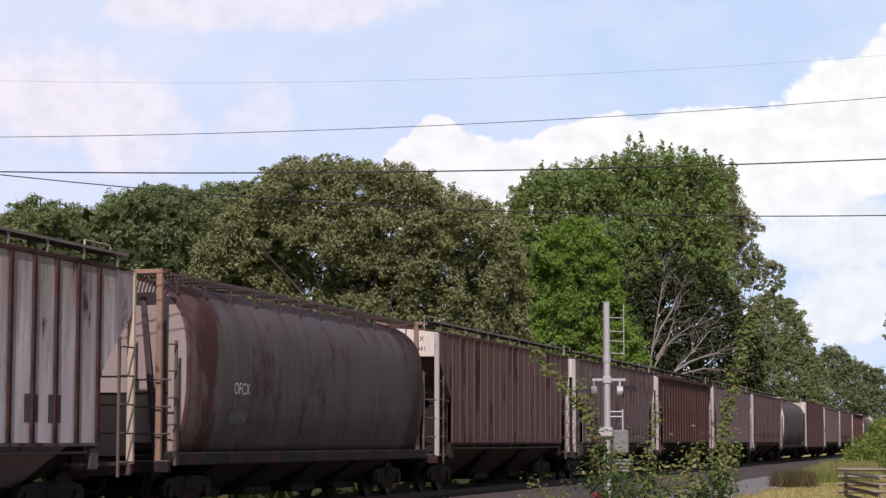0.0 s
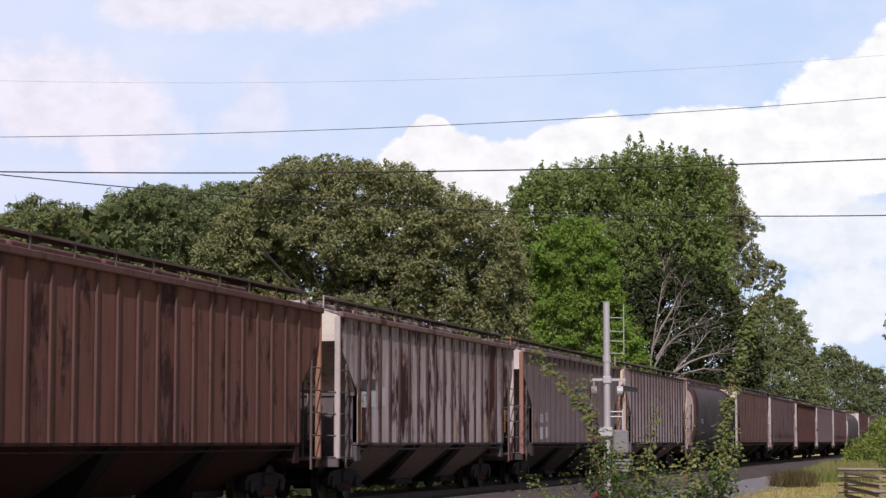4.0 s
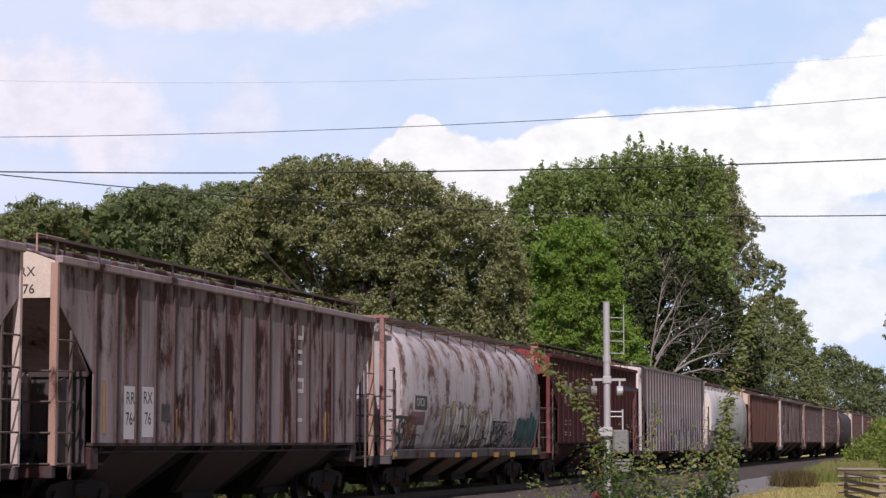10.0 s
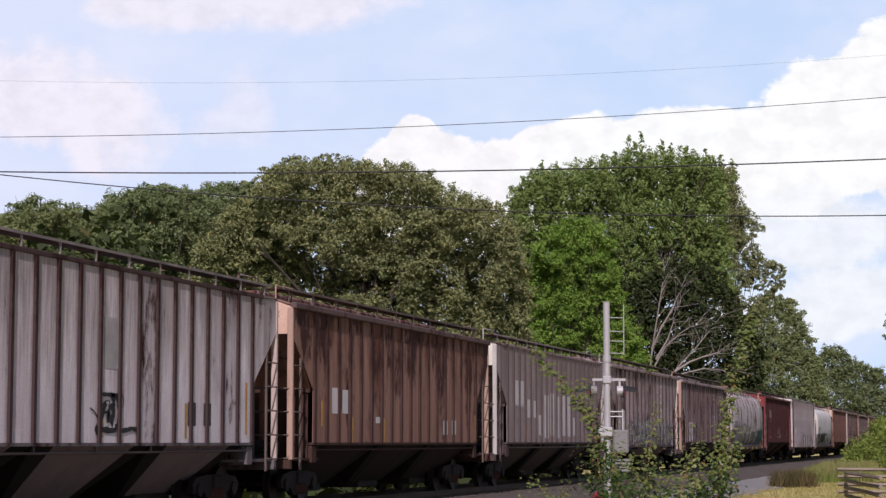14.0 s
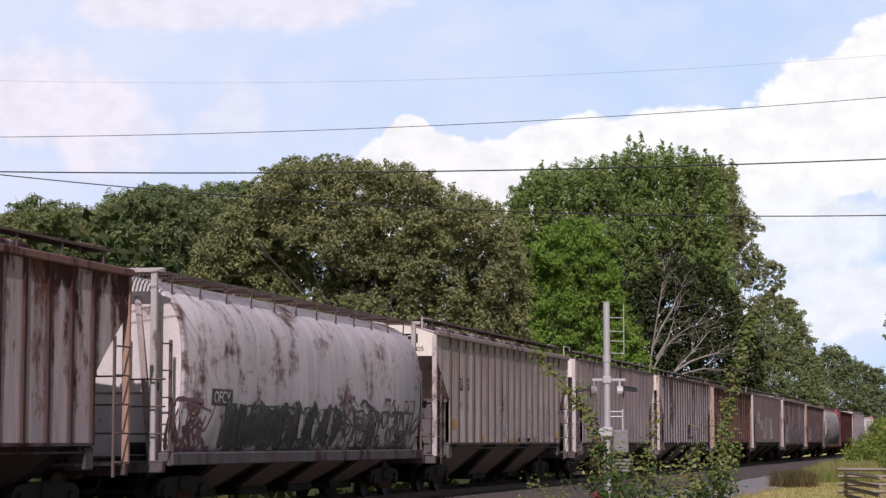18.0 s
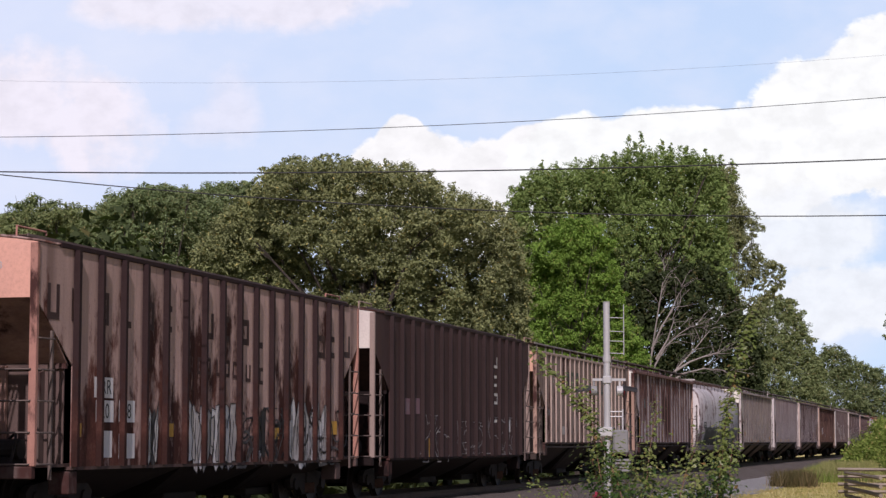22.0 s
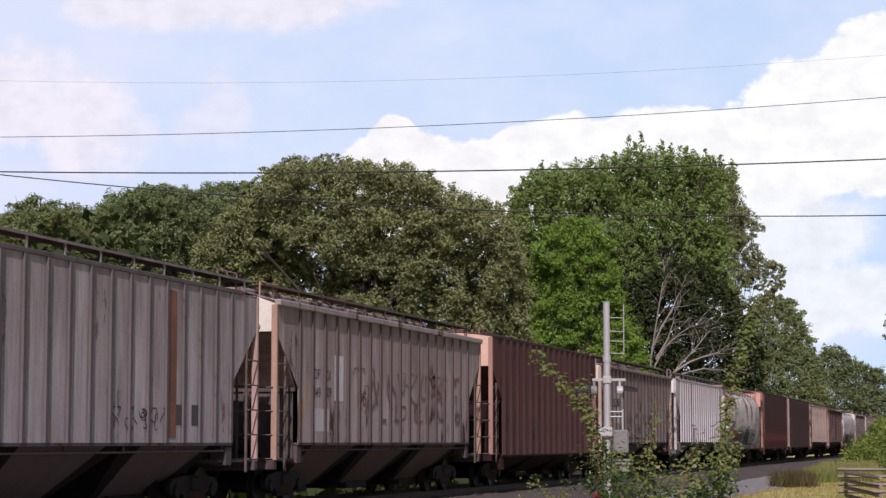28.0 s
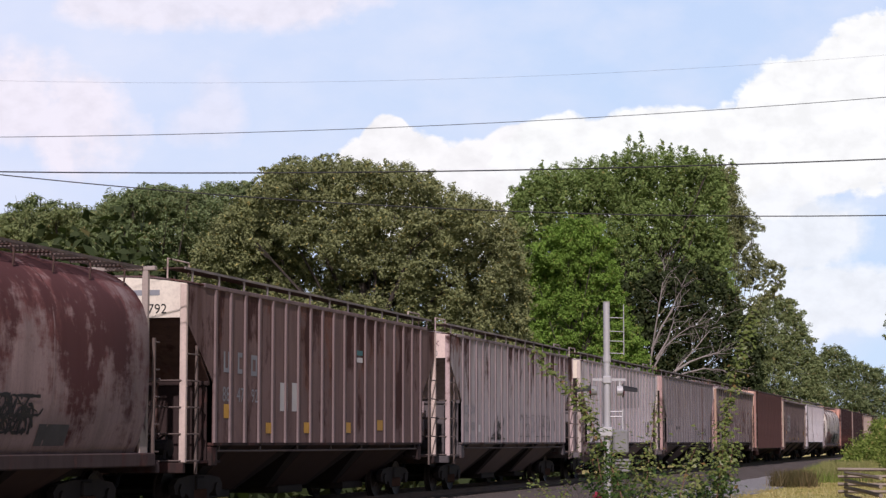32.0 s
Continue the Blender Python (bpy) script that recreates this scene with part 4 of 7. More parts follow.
# ---- lettering, patches, reflectors and graffiti on the cars; y is metres from the tail corner ----
TEAL = plain("teal_spray_paint", (0.05, 0.16, 0.17), 0.6)
SILVER = plain("silver_spray_paint", (0.40, 0.41, 0.43), 0.5, 0.2)
INK = plain("black_spray_paint", (0.025, 0.024, 0.026), 0.6)
REDINK = plain("red_spray_paint", (0.32, 0.03, 0.06), 0.6)
TAN = plain("tan_spray_paint", (0.42, 0.33, 0.24), 0.7)
MAUVE = plain("faded_mauve_spray_paint", (0.22, 0.13, 0.15), 0.7)
MOSS = plain("green_grey_spray_paint", (0.10, 0.13, 0.10), 0.7)
SMOKE = plain("dark_grey_paint_out", (0.09, 0.085, 0.085), 0.7)
CHALK = plain("white_chalk", (0.40, 0.38, 0.37), 0.9)
LIGHT = plain("fresh_pale_grey_paint", (0.60, 0.585, 0.585), 0.6, 0.0, 3.0, 0.15)
BAND = plain("repainted_grey_band", (0.47, 0.46, 0.45), 0.6, 0.0, 2.0, 0.2)


def mid_of(form, L):
    """From the tail corner, where the lettering is laid out, to the middle of the car."""
    return L / 2 - (0.22 if form in "HCD" else 0.0)


def skin(form, z):
    return W if form != "T" else (1.56 if z < 1.14 else tank_half(z))


def lay(name, me, form, y, z, mat, car, L, lift):
    """Bends a flat sheet (y, z) onto the car's side."""
    me = me.copy()
    for v in me.vertices:
        v.co = (skin(form, v.co.z + z) + lift, v.co.y + y - mid_of(form, L), v.co.z + z)
    return part(name, me, mat, car)


def mark(key, y, z, text, size, mat):
    car, L, form = roster[key]
    lay("lettering", letters(text, size), form, y, z, mat, car, L, 0.007 if form == "T" else 0.006)


def sheet(w, h, n=6):
    def fn(bm):
        rows = [[bm.verts.new((0, -w / 2 + w * i / 2, -h / 2 + h * k / n)) for i in range(3)] for k in range(n + 1)]
        for a, b in zip(rows, rows[1:]):
            for i in range(2):
                bm.faces.new((a[i], a[i + 1], b[i + 1], b[i]))
    return made(("sheet", round(w, 2), round(h, 2)), fn)


def patch(key, y, z, w, h, mat, name):
    car, L, form = roster[key]
    lay(name, sheet(max(w, 0.03), h), form, y, z, mat, car, L, 0.0045 if name == "paint_patch" else 0.009)


def glyph(key, y, z, w, h, mat, i):
    """A plain bar or hollow block as large as one painted letter."""
    car, L, form = roster[key]
    b = min(w, h) * 0.26
    def fn(bm):
        def q(y0, y1, z0, z1):
            bm.faces.new([bm.verts.new((0, p, r)) for p, r in ((y0, z0), (y1, z0), (y1, z1), (y0, z1))])
        q(-w / 2, -w / 2 + b, -h / 2, h / 2)
        if i % 2 == 0:
            q(w / 2 - b, w / 2, -h / 2, h / 2)
        q(-w / 2 + b, w / 2 - b, -h / 2, -h / 2 + b)
        if i % 3:
            q(-w / 2 + b, w / 2 - b, h / 2 - b, h / 2)
    lay("letter_block", made(("letter_block", round(w, 2), round(h, 2), i), fn), form, y, z, mat, car, L, 0.006)


def end_mark(key, text, x, z, size, mat):
    """Lettering on the tail end sheet, read from behind the train."""
    car, L, form = roster[key]
    me = letters(text, size).copy()
    me.transform(Matrix(((0, 1, 0, x), (0, 0, 0, -L / 2 - 0.011), (0, 0, 1, z), (0, 0, 0, 1))))
    part("end_lettering", me, mat, car)


def graffiti(key, y0, y1, z0, z1, n, style, mats, seed):
    """Spray paint: bulging letter forms with dark outlines, or loose scrawled strokes."""
    car, L, form = roster[key]
    z0 = max(z0, 1.17) if form == "T" and z1 > 1.3 else z0
    rng = np.random.default_rng(seed)
    sheets = [bmesh.new() for _ in mats]

    def stroke(bm, pts, w):
        rows = []
        for i, p in enumerate(pts):
            a, b = pts[max(0, i - 1)], pts[min(len(pts) - 1, i + 1)]
            d = np.array(b) - np.array(a)
            d = d / (np.hypot(*d) + 1e-6)
            o = np.array([-d[1], d[0]]) * w * (0.6 + 0.5 * rng.random())
            rows.append([bm.verts.new((0, *(np.array(p) + s * o))) for s in (1, -1)])
        for a, b in zip(rows, rows[1:]):
            bm.faces.new((a[0], a[1], b[1], b[0]))

    n = n * 2 if style in ("letters", "scrawl") else n
    cell = (y1 - y0) / n
    high = z1 - z0
    for i in range(n):
        cy, cz = y0 + cell * (i + 0.5), z0 + high * (0.45 + 0.1 * rng.random())
        if style == "letters":
            m = 18
            ph = rng.random(3) * 6.28
            ring = []
            for k in range(m):
                t = 2 * math.pi * k / m
                q = 1 + 0.22 * math.sin(2 * t + ph[0]) + 0.2 * math.sin(3 * t + ph[1]) + 0.12 * math.sin(5 * t + ph[2])
                e = abs(math.cos(t)) ** 0.7 * math.copysign(1, math.cos(t)), abs(math.sin(t)) ** 0.7 * math.copysign(1, math.sin(t))
                ring.append((cy + e[0] * cell * 0.75 * q + (rng.random() - 0.3) * 0.1 * e[1] * high, cz + e[1] * high * 0.42 * q))
            bm = sheets[i % (len(mats) - 1)]
            c = bm.verts.new((0, cy, cz))
            vs = [bm.verts.new((0, *p)) for p in ring]
            for a, b in zip(vs, vs[1:] + vs[:1]):
                bm.faces.new((c, a, b))
            stroke(sheets[-1], ring + ring[:2], 0.014)
            stroke(sheets[-1], [(cy + cell * 0.2 * math.sin(t * 2 + ph[0]), cz - high * 0.3 + high * 0.6 * t) for t in np.linspace(0, 1, 8)], 0.012)
        else:
            for _ in range(4):
                p = np.array([cy + rng.normal(0, cell * 0.3), z0 + high * rng.random()])
                v = np.array([rng.normal(0, 0.4), rng.normal(0, 1.0)])
                pts = [tuple(p)]
                turn = rng.normal(0, 0.6)
                for k in range(9):
                    c, s = math.cos(turn), math.sin(turn)
                    v = np.array([c * v[0] - s * v[1], s * v[0] + c * v[1]])
                    turn = 0.7 * turn + rng.normal(0, 0.35)
                    step = min(high * 0.16, 0.13)
                    p = p + v / (np.hypot(*v) + 1e-6) * step
                    p[1] = min(max(p[1], z0), z1)
                    pts.append(tuple(p))
                stroke(sheets[rng.integers(len(mats))], pts, 0.012 + 0.03 * rng.random() * (style == "scrawl") + 0.055 * (style == "fat") * rng.random())
    for j, (bm, mat) in enumerate(zip(sheets, mats)):
        if len(bm.faces):
            me = bpy.data.meshes.new("graffiti")
            bm.to_mesh(me)
            me.materials.append(None)
            for v in me.vertices:
                if form == "T" and z1 > 1.3:
                    v.co.z = max(v.co.z, 1.15)
                v.co = (skin(form, v.co.z) + 0.010 + 0.004 * j, v.co.y - mid_of(form, L), v.co.z)
            tagged(part("graffiti", me, mat, car, "sprayed graffiti"), "sprayed graffiti", kind="stuff")
        bm.free()


def end_plate(key, x, z, w, h, mat):
    car, L, form = roster[key]
    part("end_paint_patch", lambda bm: plate(bm, [(x - w / 2, z - h / 2), (x + w / 2, z - h / 2), (x + w / 2, z + h / 2), (x - w / 2, z + h / 2)], "y", -L / 2 - 0.0095, -L / 2 - 0.006), mat, car)


BROWN_MARK = plain("dark_brown_lettering", (0.055, 0.03, 0.027), 0.7, 0.0, 8.0, 0.3)
DULL = plain("dull_grey_repaint", (0.4, 0.375, 0.38), 0.7, 0.0, 3.0, 0.2)

end_mark("a8041", "RX", 1.06, 3.98, 0.18, BLACK_MARK)
end_mark("a8041", "8041", 1.06, 3.72, 0.18, BLACK_MARK)
mark("tank_a", 3.29, 2.31, "OFCX", 0.32, WHITE_MARK)
mark("tank_a", 3.19, 1.75, "460194", 0.29, GREY_MARK)
end_mark("a2175", "PMRX", 0.97, 3.98, 0.22, BLACK_MARK)
end_mark("a2175", "2175", 0.92, 3.70, 0.19, GREY_MARK)
patch("a2175", 12.68, 1.82, 0.46, 0.42, SMOKE, "paint_patch")
patch("a2175", 13.47, 1.82, 0.44, 0.43, SMOKE, "paint_patch")
patch("a2175", 1.52, 1.88, 0.07, 0.89, YELLOW, "reflector")
patch("a2175", 4.60, 1.66, 0.07, 0.44, YELLOW, "reflector")
patch("a2175", 8.06, 1.69, 0.09, 0.48, YELLOW, "reflector")
mark("a2175", 2.51, 2.13, "RX", 0.34, GREY_MARK)
mark("a2175", 1.76, 2.17, "PM", 0.33, GREY_MARK)
end_mark("a47315", "PMRX", 0.97, 3.95, 0.22, BLACK_MARK)
end_mark("a47315", "47315", 0.94, 3.66, 0.22, MAUVE)
glyph("a47315", 10.88, 3.60, 0.54, 0.29, WHITE_MARK, 0)
glyph("a47315", 10.89, 3.06, 0.54, 0.29, WHITE_MARK, 1)
glyph("a47315", 10.91, 2.51, 0.54, 0.29, WHITE_MARK, 2)
glyph("a47315", 10.92, 1.96, 0.54, 0.29, WHITE_MARK, 3)
patch("a47315", 2.44, 2.06, 0.50, 0.27, BAND, "paint_patch")
patch("a47315", 3.15, 2.11, 0.48, 0.27, BAND, "paint_patch")
mark("a47315", 2.42, 2.06, "PM", 0.28, GREY_MARK)
mark("a47315", 3.15, 2.10, "RX", 0.28, GREY_MARK)
patch("a47315", 2.40, 1.59, 0.50, 0.39, LIGHT, "paint_patch")
patch("a47315", 3.13, 1.62, 0.48, 0.36, LIGHT, "paint_patch")
patch("a47315", 1.39, 1.88, 0.09, 0.95, YELLOW, "reflector")
patch("a47315", 3.60, 1.64, 0.07, 0.40, YELLOW, "reflector")
patch("a47315", 7.04, 1.67, 0.09, 0.44, YELLOW, "reflector")
patch("a47315", 9.88, 1.66, 0.10, 0.47, YELLOW, "reflector")
patch("a47315", 13.11, 1.66, 0.12, 0.51, YELLOW, "reflector")
patch("a47315", 1.67, 1.85, 0.30, 0.18, SMOKE, "paint_patch")
patch("rusty", 1.38, 1.88, 0.08, 1.07, YELLOW, "reflector")
patch("rusty", 3.66, 1.58, 0.07, 0.50, YELLOW, "reflector")
patch("rusty", 7.14, 1.61, 0.08, 0.55, YELLOW, "reflector")
patch("rusty", 9.93, 1.65, 0.09, 0.59, YELLOW, "reflector")
patch("rusty", 13.33, 1.70, 0.11, 0.64, YELLOW, "reflector")
patch("rusty", 15.57, 1.93, 0.12, 0.67, YELLOW, "reflector")
patch("rusty", 1.61, 2.28, 0.39, 0.36, LIGHT, "paint_patch")
patch("rusty", 2.34, 2.30, 0.37, 0.37, LIGHT, "paint_patch")
mark("rusty", 1.61, 2.25, "47", 0.39, GREY_MARK)
patch("rusty", 3.18, 2.37, 0.32, 0.45, LIGHT, "paint_patch")
patch("rusty", 1.60, 2.61, 0.39, 0.24, SMOKE, "paint_patch")
patch("rusty", 2.33, 2.64, 0.37, 0.25, SMOKE, "paint_patch")
end_mark("brown_a", "RRRX", 1.02, 3.95, 0.16, GREY_MARK)
patch("tank_b", 2.87, 2.35, 1.05, 0.33, SMOKE, "paint_patch")
mark("tank_b", 2.87, 2.33, "OFCX", 0.29, WHITE_MARK)
patch("tank_b", 2.67, 1.83, 1.59, 0.40, SMOKE, "paint_patch")
graffiti("tank_b", 2.08, 4.86, 1.16, 1.82, 4, "scrawl", (INK, SMOKE, MOSS), 101)
graffiti("tank_b", 4.52, 8.85, 1.15, 2.09, 6, "letters", (SMOKE, INK, SMOKE, INK), 102)
graffiti("tank_b", 7.18, 11.00, 1.14, 1.99, 6, "fat", (INK, SMOKE, TAN), 103)
graffiti("tank_b", 11.34, 15.62, 1.21, 2.27, 4, "thin", (SMOKE, INK), 104)
patch("tank_b", 12.72, 1.44, 1.18, 0.34, SMOKE, "paint_patch")
patch("tank_b", 0.94, 1.90, 0.11, 0.47, YELLOW, "reflector")
graffiti("tank_b", 0.29, 1.54, 1.24, 1.86, 3, "fat", (MAUVE, SMOKE), 105)
graffiti("tank_b", 1.79, 2.37, 0.97, 1.10, 3, "thin", (INK, SMOKE), 451)
graffiti("tank_b", 3.18, 3.80, 0.96, 1.09, 3, "thin", (INK, SMOKE), 516)
graffiti("tank_b", 4.55, 5.22, 0.95, 1.08, 3, "thin", (INK, SMOKE), 576)
graffiti("tank_b", 6.03, 6.75, 0.93, 1.07, 3, "thin", (INK, SMOKE), 636)
graffiti("tank_b", 7.62, 8.40, 0.92, 1.06, 3, "thin", (INK, SMOKE), 696)
graffiti("tank_b", 9.34, 10.19, 0.90, 1.05, 3, "thin", (INK, SMOKE), 756)
end_mark("g3206", "3206", 1.06, 3.85, 0.22, BLACK_MARK)
patch("g3206", 2.61, 2.10, 1.23, 0.31, BAND, "paint_patch")
mark("g3206", 2.61, 2.09, "PMRX", 0.32, GREY_MARK)
mark("g3206", 2.67, 1.83, "13 0", 0.34, GREY_MARK)
patch("g3206", 2.06, 0.98, 0.37, 0.14, YELLOW, "reflector")
patch("g3206", 4.49, 0.93, 0.42, 0.15, YELLOW, "reflector")
patch("g3206", 7.58, 0.92, 0.48, 0.16, YELLOW, "reflector")
patch("g3206", 9.43, 0.91, 0.52, 0.17, YELLOW, "reflector")
patch("g3206", 11.62, 0.91, 0.57, 0.18, YELLOW, "reflector")
patch("g3206", 14.87, 0.91, 0.65, 0.19, YELLOW, "reflector")
patch("g3206", 17.75, 0.98, 0.73, 0.20, YELLOW, "reflector")
graffiti("g3206", 4.86, 7.90, 0.90, 1.31, 5, "letters", (MAUVE, SMOKE, MAUVE), 110)
graffiti("g3206", 7.58, 16.43, 0.90, 1.86, 9, "letters", (MAUVE, SMOKE, MOSS, BAND, INK), 111)
graffiti("g3206", 10.67, 15.52, 1.54, 2.38, 7, "scrawl", (INK, MAUVE), 112)
graffiti("g3206", 6.03, 16.43, 0.94, 2.07, 9, "fat", (MAUVE, TEAL, MAUVE), 113)
end_mark("a76183", "76183", 1.06, 3.92, 0.19, WHITE_MARK)
patch("a76183", 2.37, 3.11, 0.47, 0.50, BAND, "paint_patch")
patch("a76183", 3.14, 3.09, 0.49, 0.42, BAND, "paint_patch")
mark("a76183", 2.35, 3.11, "PM", 0.30, GREY_MARK)
mark("a76183", 3.14, 3.10, "RX", 0.31, GREY_MARK)
mark("a76183", 2.36, 2.69, "76", 0.35, WHITE_MARK)
mark("a76183", 3.10, 2.70, "18", 0.33, WHITE_MARK)
mark("a76183", 3.77, 2.70, "3", 0.34, WHITE_MARK)
patch("a76183", 2.36, 2.02, 0.33, 0.03, CHALK, "stencil_bar")
patch("a76183", 3.07, 2.03, 0.34, 0.04, CHALK, "stencil_bar")
patch("a76183", 2.36, 1.90, 0.33, 0.03, CHALK, "stencil_bar")
patch("a76183", 3.08, 1.91, 0.34, 0.04, CHALK, "stencil_bar")
patch("a76183", 2.37, 1.64, 0.37, 0.04, CHALK, "stencil_bar")
patch("a76183", 3.08, 1.63, 0.34, 0.04, CHALK, "stencil_bar")
patch("a76183", 2.37, 1.55, 0.33, 0.03, CHALK, "stencil_bar")
patch("a76183", 3.09, 1.54, 0.29, 0.04, CHALK, "stencil_bar")
patch("a76183", 7.30, 2.09, 0.42, 0.04, CHALK, "stencil_bar")
patch("a76183", 7.30, 1.97, 0.48, 0.04, CHALK, "stencil_bar")
patch("a76183", 7.30, 1.86, 0.42, 0.04, CHALK, "stencil_bar")
patch("a76183", 7.31, 1.64, 0.42, 0.08, CHALK, "stencil_bar")
patch("a76183", 8.27, 2.18, 0.44, 0.04, CHALK, "stencil_bar")
patch("a76183", 8.27, 2.06, 0.50, 0.04, CHALK, "stencil_bar")
patch("a76183", 8.28, 1.94, 0.44, 0.04, CHALK, "stencil_bar")
patch("a76183", 8.28, 1.82, 0.44, 0.04, CHALK, "stencil_bar")
patch("a76183", 8.28, 1.61, 0.44, 0.10, CHALK, "stencil_bar")
patch("a76183", 9.17, 1.72, 0.52, 0.12, CHALK, "stencil_bar")
patch("a76183", 13.41, 2.09, 0.31, 0.15, CHALK, "stencil_bar")
patch("a76183", 13.41, 1.81, 0.31, 0.27, CHALK, "stencil_bar")
patch("a76183", 5.53, 1.76, 0.33, 0.09, CHALK, "stencil_bar")
patch("a76183", 1.34, 1.57, 0.07, 0.50, YELLOW, "reflector")
patch("tank_c", 2.34, 2.29, 1.12, 0.35, SMOKE, "paint_patch")
mark("tank_c", 2.29, 2.29, "OFCX", 0.29, WHITE_MARK)
mark("tank_c", 2.30, 1.91, "2 23", 0.26, GREY_MARK)
patch("tank_c", 2.15, 1.90, 1.25, 0.33, MAUVE, "paint_patch")
graffiti("tank_c", 4.38, 9.82, 1.12, 2.33, 6, "letters", (TAN, BAND, TAN, LIGHT, SMOKE), 120)
graffiti("tank_c", 5.99, 9.65, 1.12, 1.73, 6, "fat", (MAUVE, SMOKE), 121)
graffiti("tank_c", 9.84, 11.94, 1.20, 1.89, 4, "scrawl", (INK,), 122)
graffiti("tank_c", 13.19, 15.86, 1.06, 2.13, 4, "letters", (TEAL, TEAL, SMOKE), 123)
graffiti("tank_c", 0.68, 2.10, 1.15, 1.91, 6, "fat", (RUST_MARK, SMOKE), 124)
graffiti("tank_c", 11.95, 13.61, 1.12, 1.60, 3, "fat", (SMOKE, MAUVE), 125)
patch("tank_c", 0.12, 1.02, 0.36, 0.11, YELLOW, "reflector")
patch("tank_c", 3.50, 0.99, 0.43, 0.12, YELLOW, "reflector")
patch("tank_c", 6.06, 0.97, 0.49, 0.13, YELLOW, "reflector")
patch("tank_c", 7.92, 0.96, 0.54, 0.14, YELLOW, "reflector")
patch("tank_c", 10.47, 0.95, 0.60, 0.14, YELLOW, "reflector")
patch("tank_c", 12.56, 0.95, 0.66, 0.15, YELLOW, "reflector")
patch("tank_c", 15.64, 1.00, 0.75, 0.16, YELLOW, "reflector")
end_mark("a76476", "RRRX", 0.92, 3.93, 0.21, BLACK_MARK)
end_mark("a76476", "76476", 0.92, 3.66, 0.21, BLACK_MARK)
patch("a76476", 2.60, 1.80, 0.54, 0.88, LIGHT, "paint_patch")
patch("a76476", 3.33, 1.82, 0.50, 0.85, LIGHT, "paint_patch")
mark("a76476", 2.59, 2.03, "RR", 0.30, BLACK_MARK)
mark("a76476", 3.32, 2.05, "RX", 0.30, BLACK_MARK)
mark("a76476", 2.62, 1.69, "764", 0.30, BLACK_MARK)
mark("a76476", 3.33, 1.70, "76", 0.30, BLACK_MARK)
glyph("a76476", 11.15, 3.58, 0.57, 0.31, WHITE_MARK, 0)
glyph("a76476", 11.16, 3.06, 0.57, 0.31, WHITE_MARK, 1)
glyph("a76476", 11.17, 2.48, 0.57, 0.31, WHITE_MARK, 2)
glyph("a76476", 11.18, 1.88, 0.57, 0.31, WHITE_MARK, 3)
patch("a76476", 1.54, 1.88, 0.08, 0.84, YELLOW, "reflector")
patch("a76476", 4.59, 1.64, 0.08, 0.50, YELLOW, "reflector")
patch("a76476", 7.25, 1.62, 0.09, 0.53, YELLOW, "reflector")
patch("a76476", 10.08, 1.62, 0.10, 0.57, YELLOW, "reflector")
patch("a76476", 12.90, 1.65, 0.12, 0.61, YELLOW, "reflector")
patch("a76476", 4.11, 1.82, 0.38, 0.29, SMOKE, "paint_patch")
glyph("a76921", 11.94, 3.81, 0.65, 0.36, WHITE_MARK, 0)
glyph("a76921", 11.96, 3.14, 0.65, 0.36, WHITE_MARK, 1)
glyph("a76921", 11.97, 2.53, 0.65, 0.36, WHITE_MARK, 2)
glyph("a76921", 11.98, 1.88, 0.65, 0.36, WHITE_MARK, 3)
patch("a76921", 1.86, 1.86, 0.60, 1.27, BAND, "paint_patch")
patch("a76921", 2.71, 1.89, 0.56, 1.26, BAND, "paint_patch")
mark("a76921", 1.84, 2.31, "AT", 0.35, GREY_MARK)
mark("a76921", 2.69, 2.34, "GX", 0.36, GREY_MARK)
mark("a76921", 1.86, 1.80, "76", 0.35, GREY_MARK)
mark("a76921", 2.75, 1.81, "921", 0.34, GREY_MARK)
graffiti("a76921", 3.97, 5.91, 1.18, 2.26, 4, "letters", (SILVER, BAND, INK), 130)
graffiti("a76921", 5.84, 10.52, 1.17, 2.26, 8, "letters", (SILVER, LIGHT, SILVER, SMOKE), 131)
graffiti("a76921", 10.95, 15.25, 1.15, 2.23, 6, "letters", (SILVER, BAND, SMOKE), 132)
graffiti("a76921", 3.97, 15.26, 1.16, 1.93, 16, "scrawl", (INK, SMOKE), 133)
patch("a76921", 3.92, 1.47, 0.08, 0.49, YELLOW, "reflector")
patch("a76921", 6.58, 1.46, 0.09, 0.53, YELLOW, "reflector")
patch("a76921", 9.50, 1.58, 0.11, 0.57, YELLOW, "reflector")
patch("a76921", 12.83, 1.54, 0.12, 0.62, YELLOW, "reflector")
patch("a76921", 15.10, 1.64, 0.14, 0.65, YELLOW, "reflector")
end_mark("a76921", "ATGX", 0.97, 3.95, 0.21, GREY_MARK)
end_mark("a76921", "76921", 0.97, 3.68, 0.21, MAUVE)
patch("a4076", 6.69, 2.12, 0.67, 1.38, LIGHT, "paint_patch")
patch("a4076", 7.55, 2.20, 0.58, 1.37, LIGHT, "paint_patch")
patch("a4076", 8.47, 2.12, 0.43, 1.37, LIGHT, "paint_patch")
patch("a4076", 9.38, 2.18, 0.55, 1.36, LIGHT, "paint_patch")
patch("a4076", 10.31, 2.16, 0.57, 1.35, LIGHT, "paint_patch")
patch("a4076", 4.07, 2.34, 0.41, 0.56, LIGHT, "paint_patch")
patch("a4076", 4.96, 2.33, 0.39, 0.53, LIGHT, "paint_patch")
patch("a4076", 5.74, 1.84, 0.48, 0.63, LIGHT, "paint_patch")
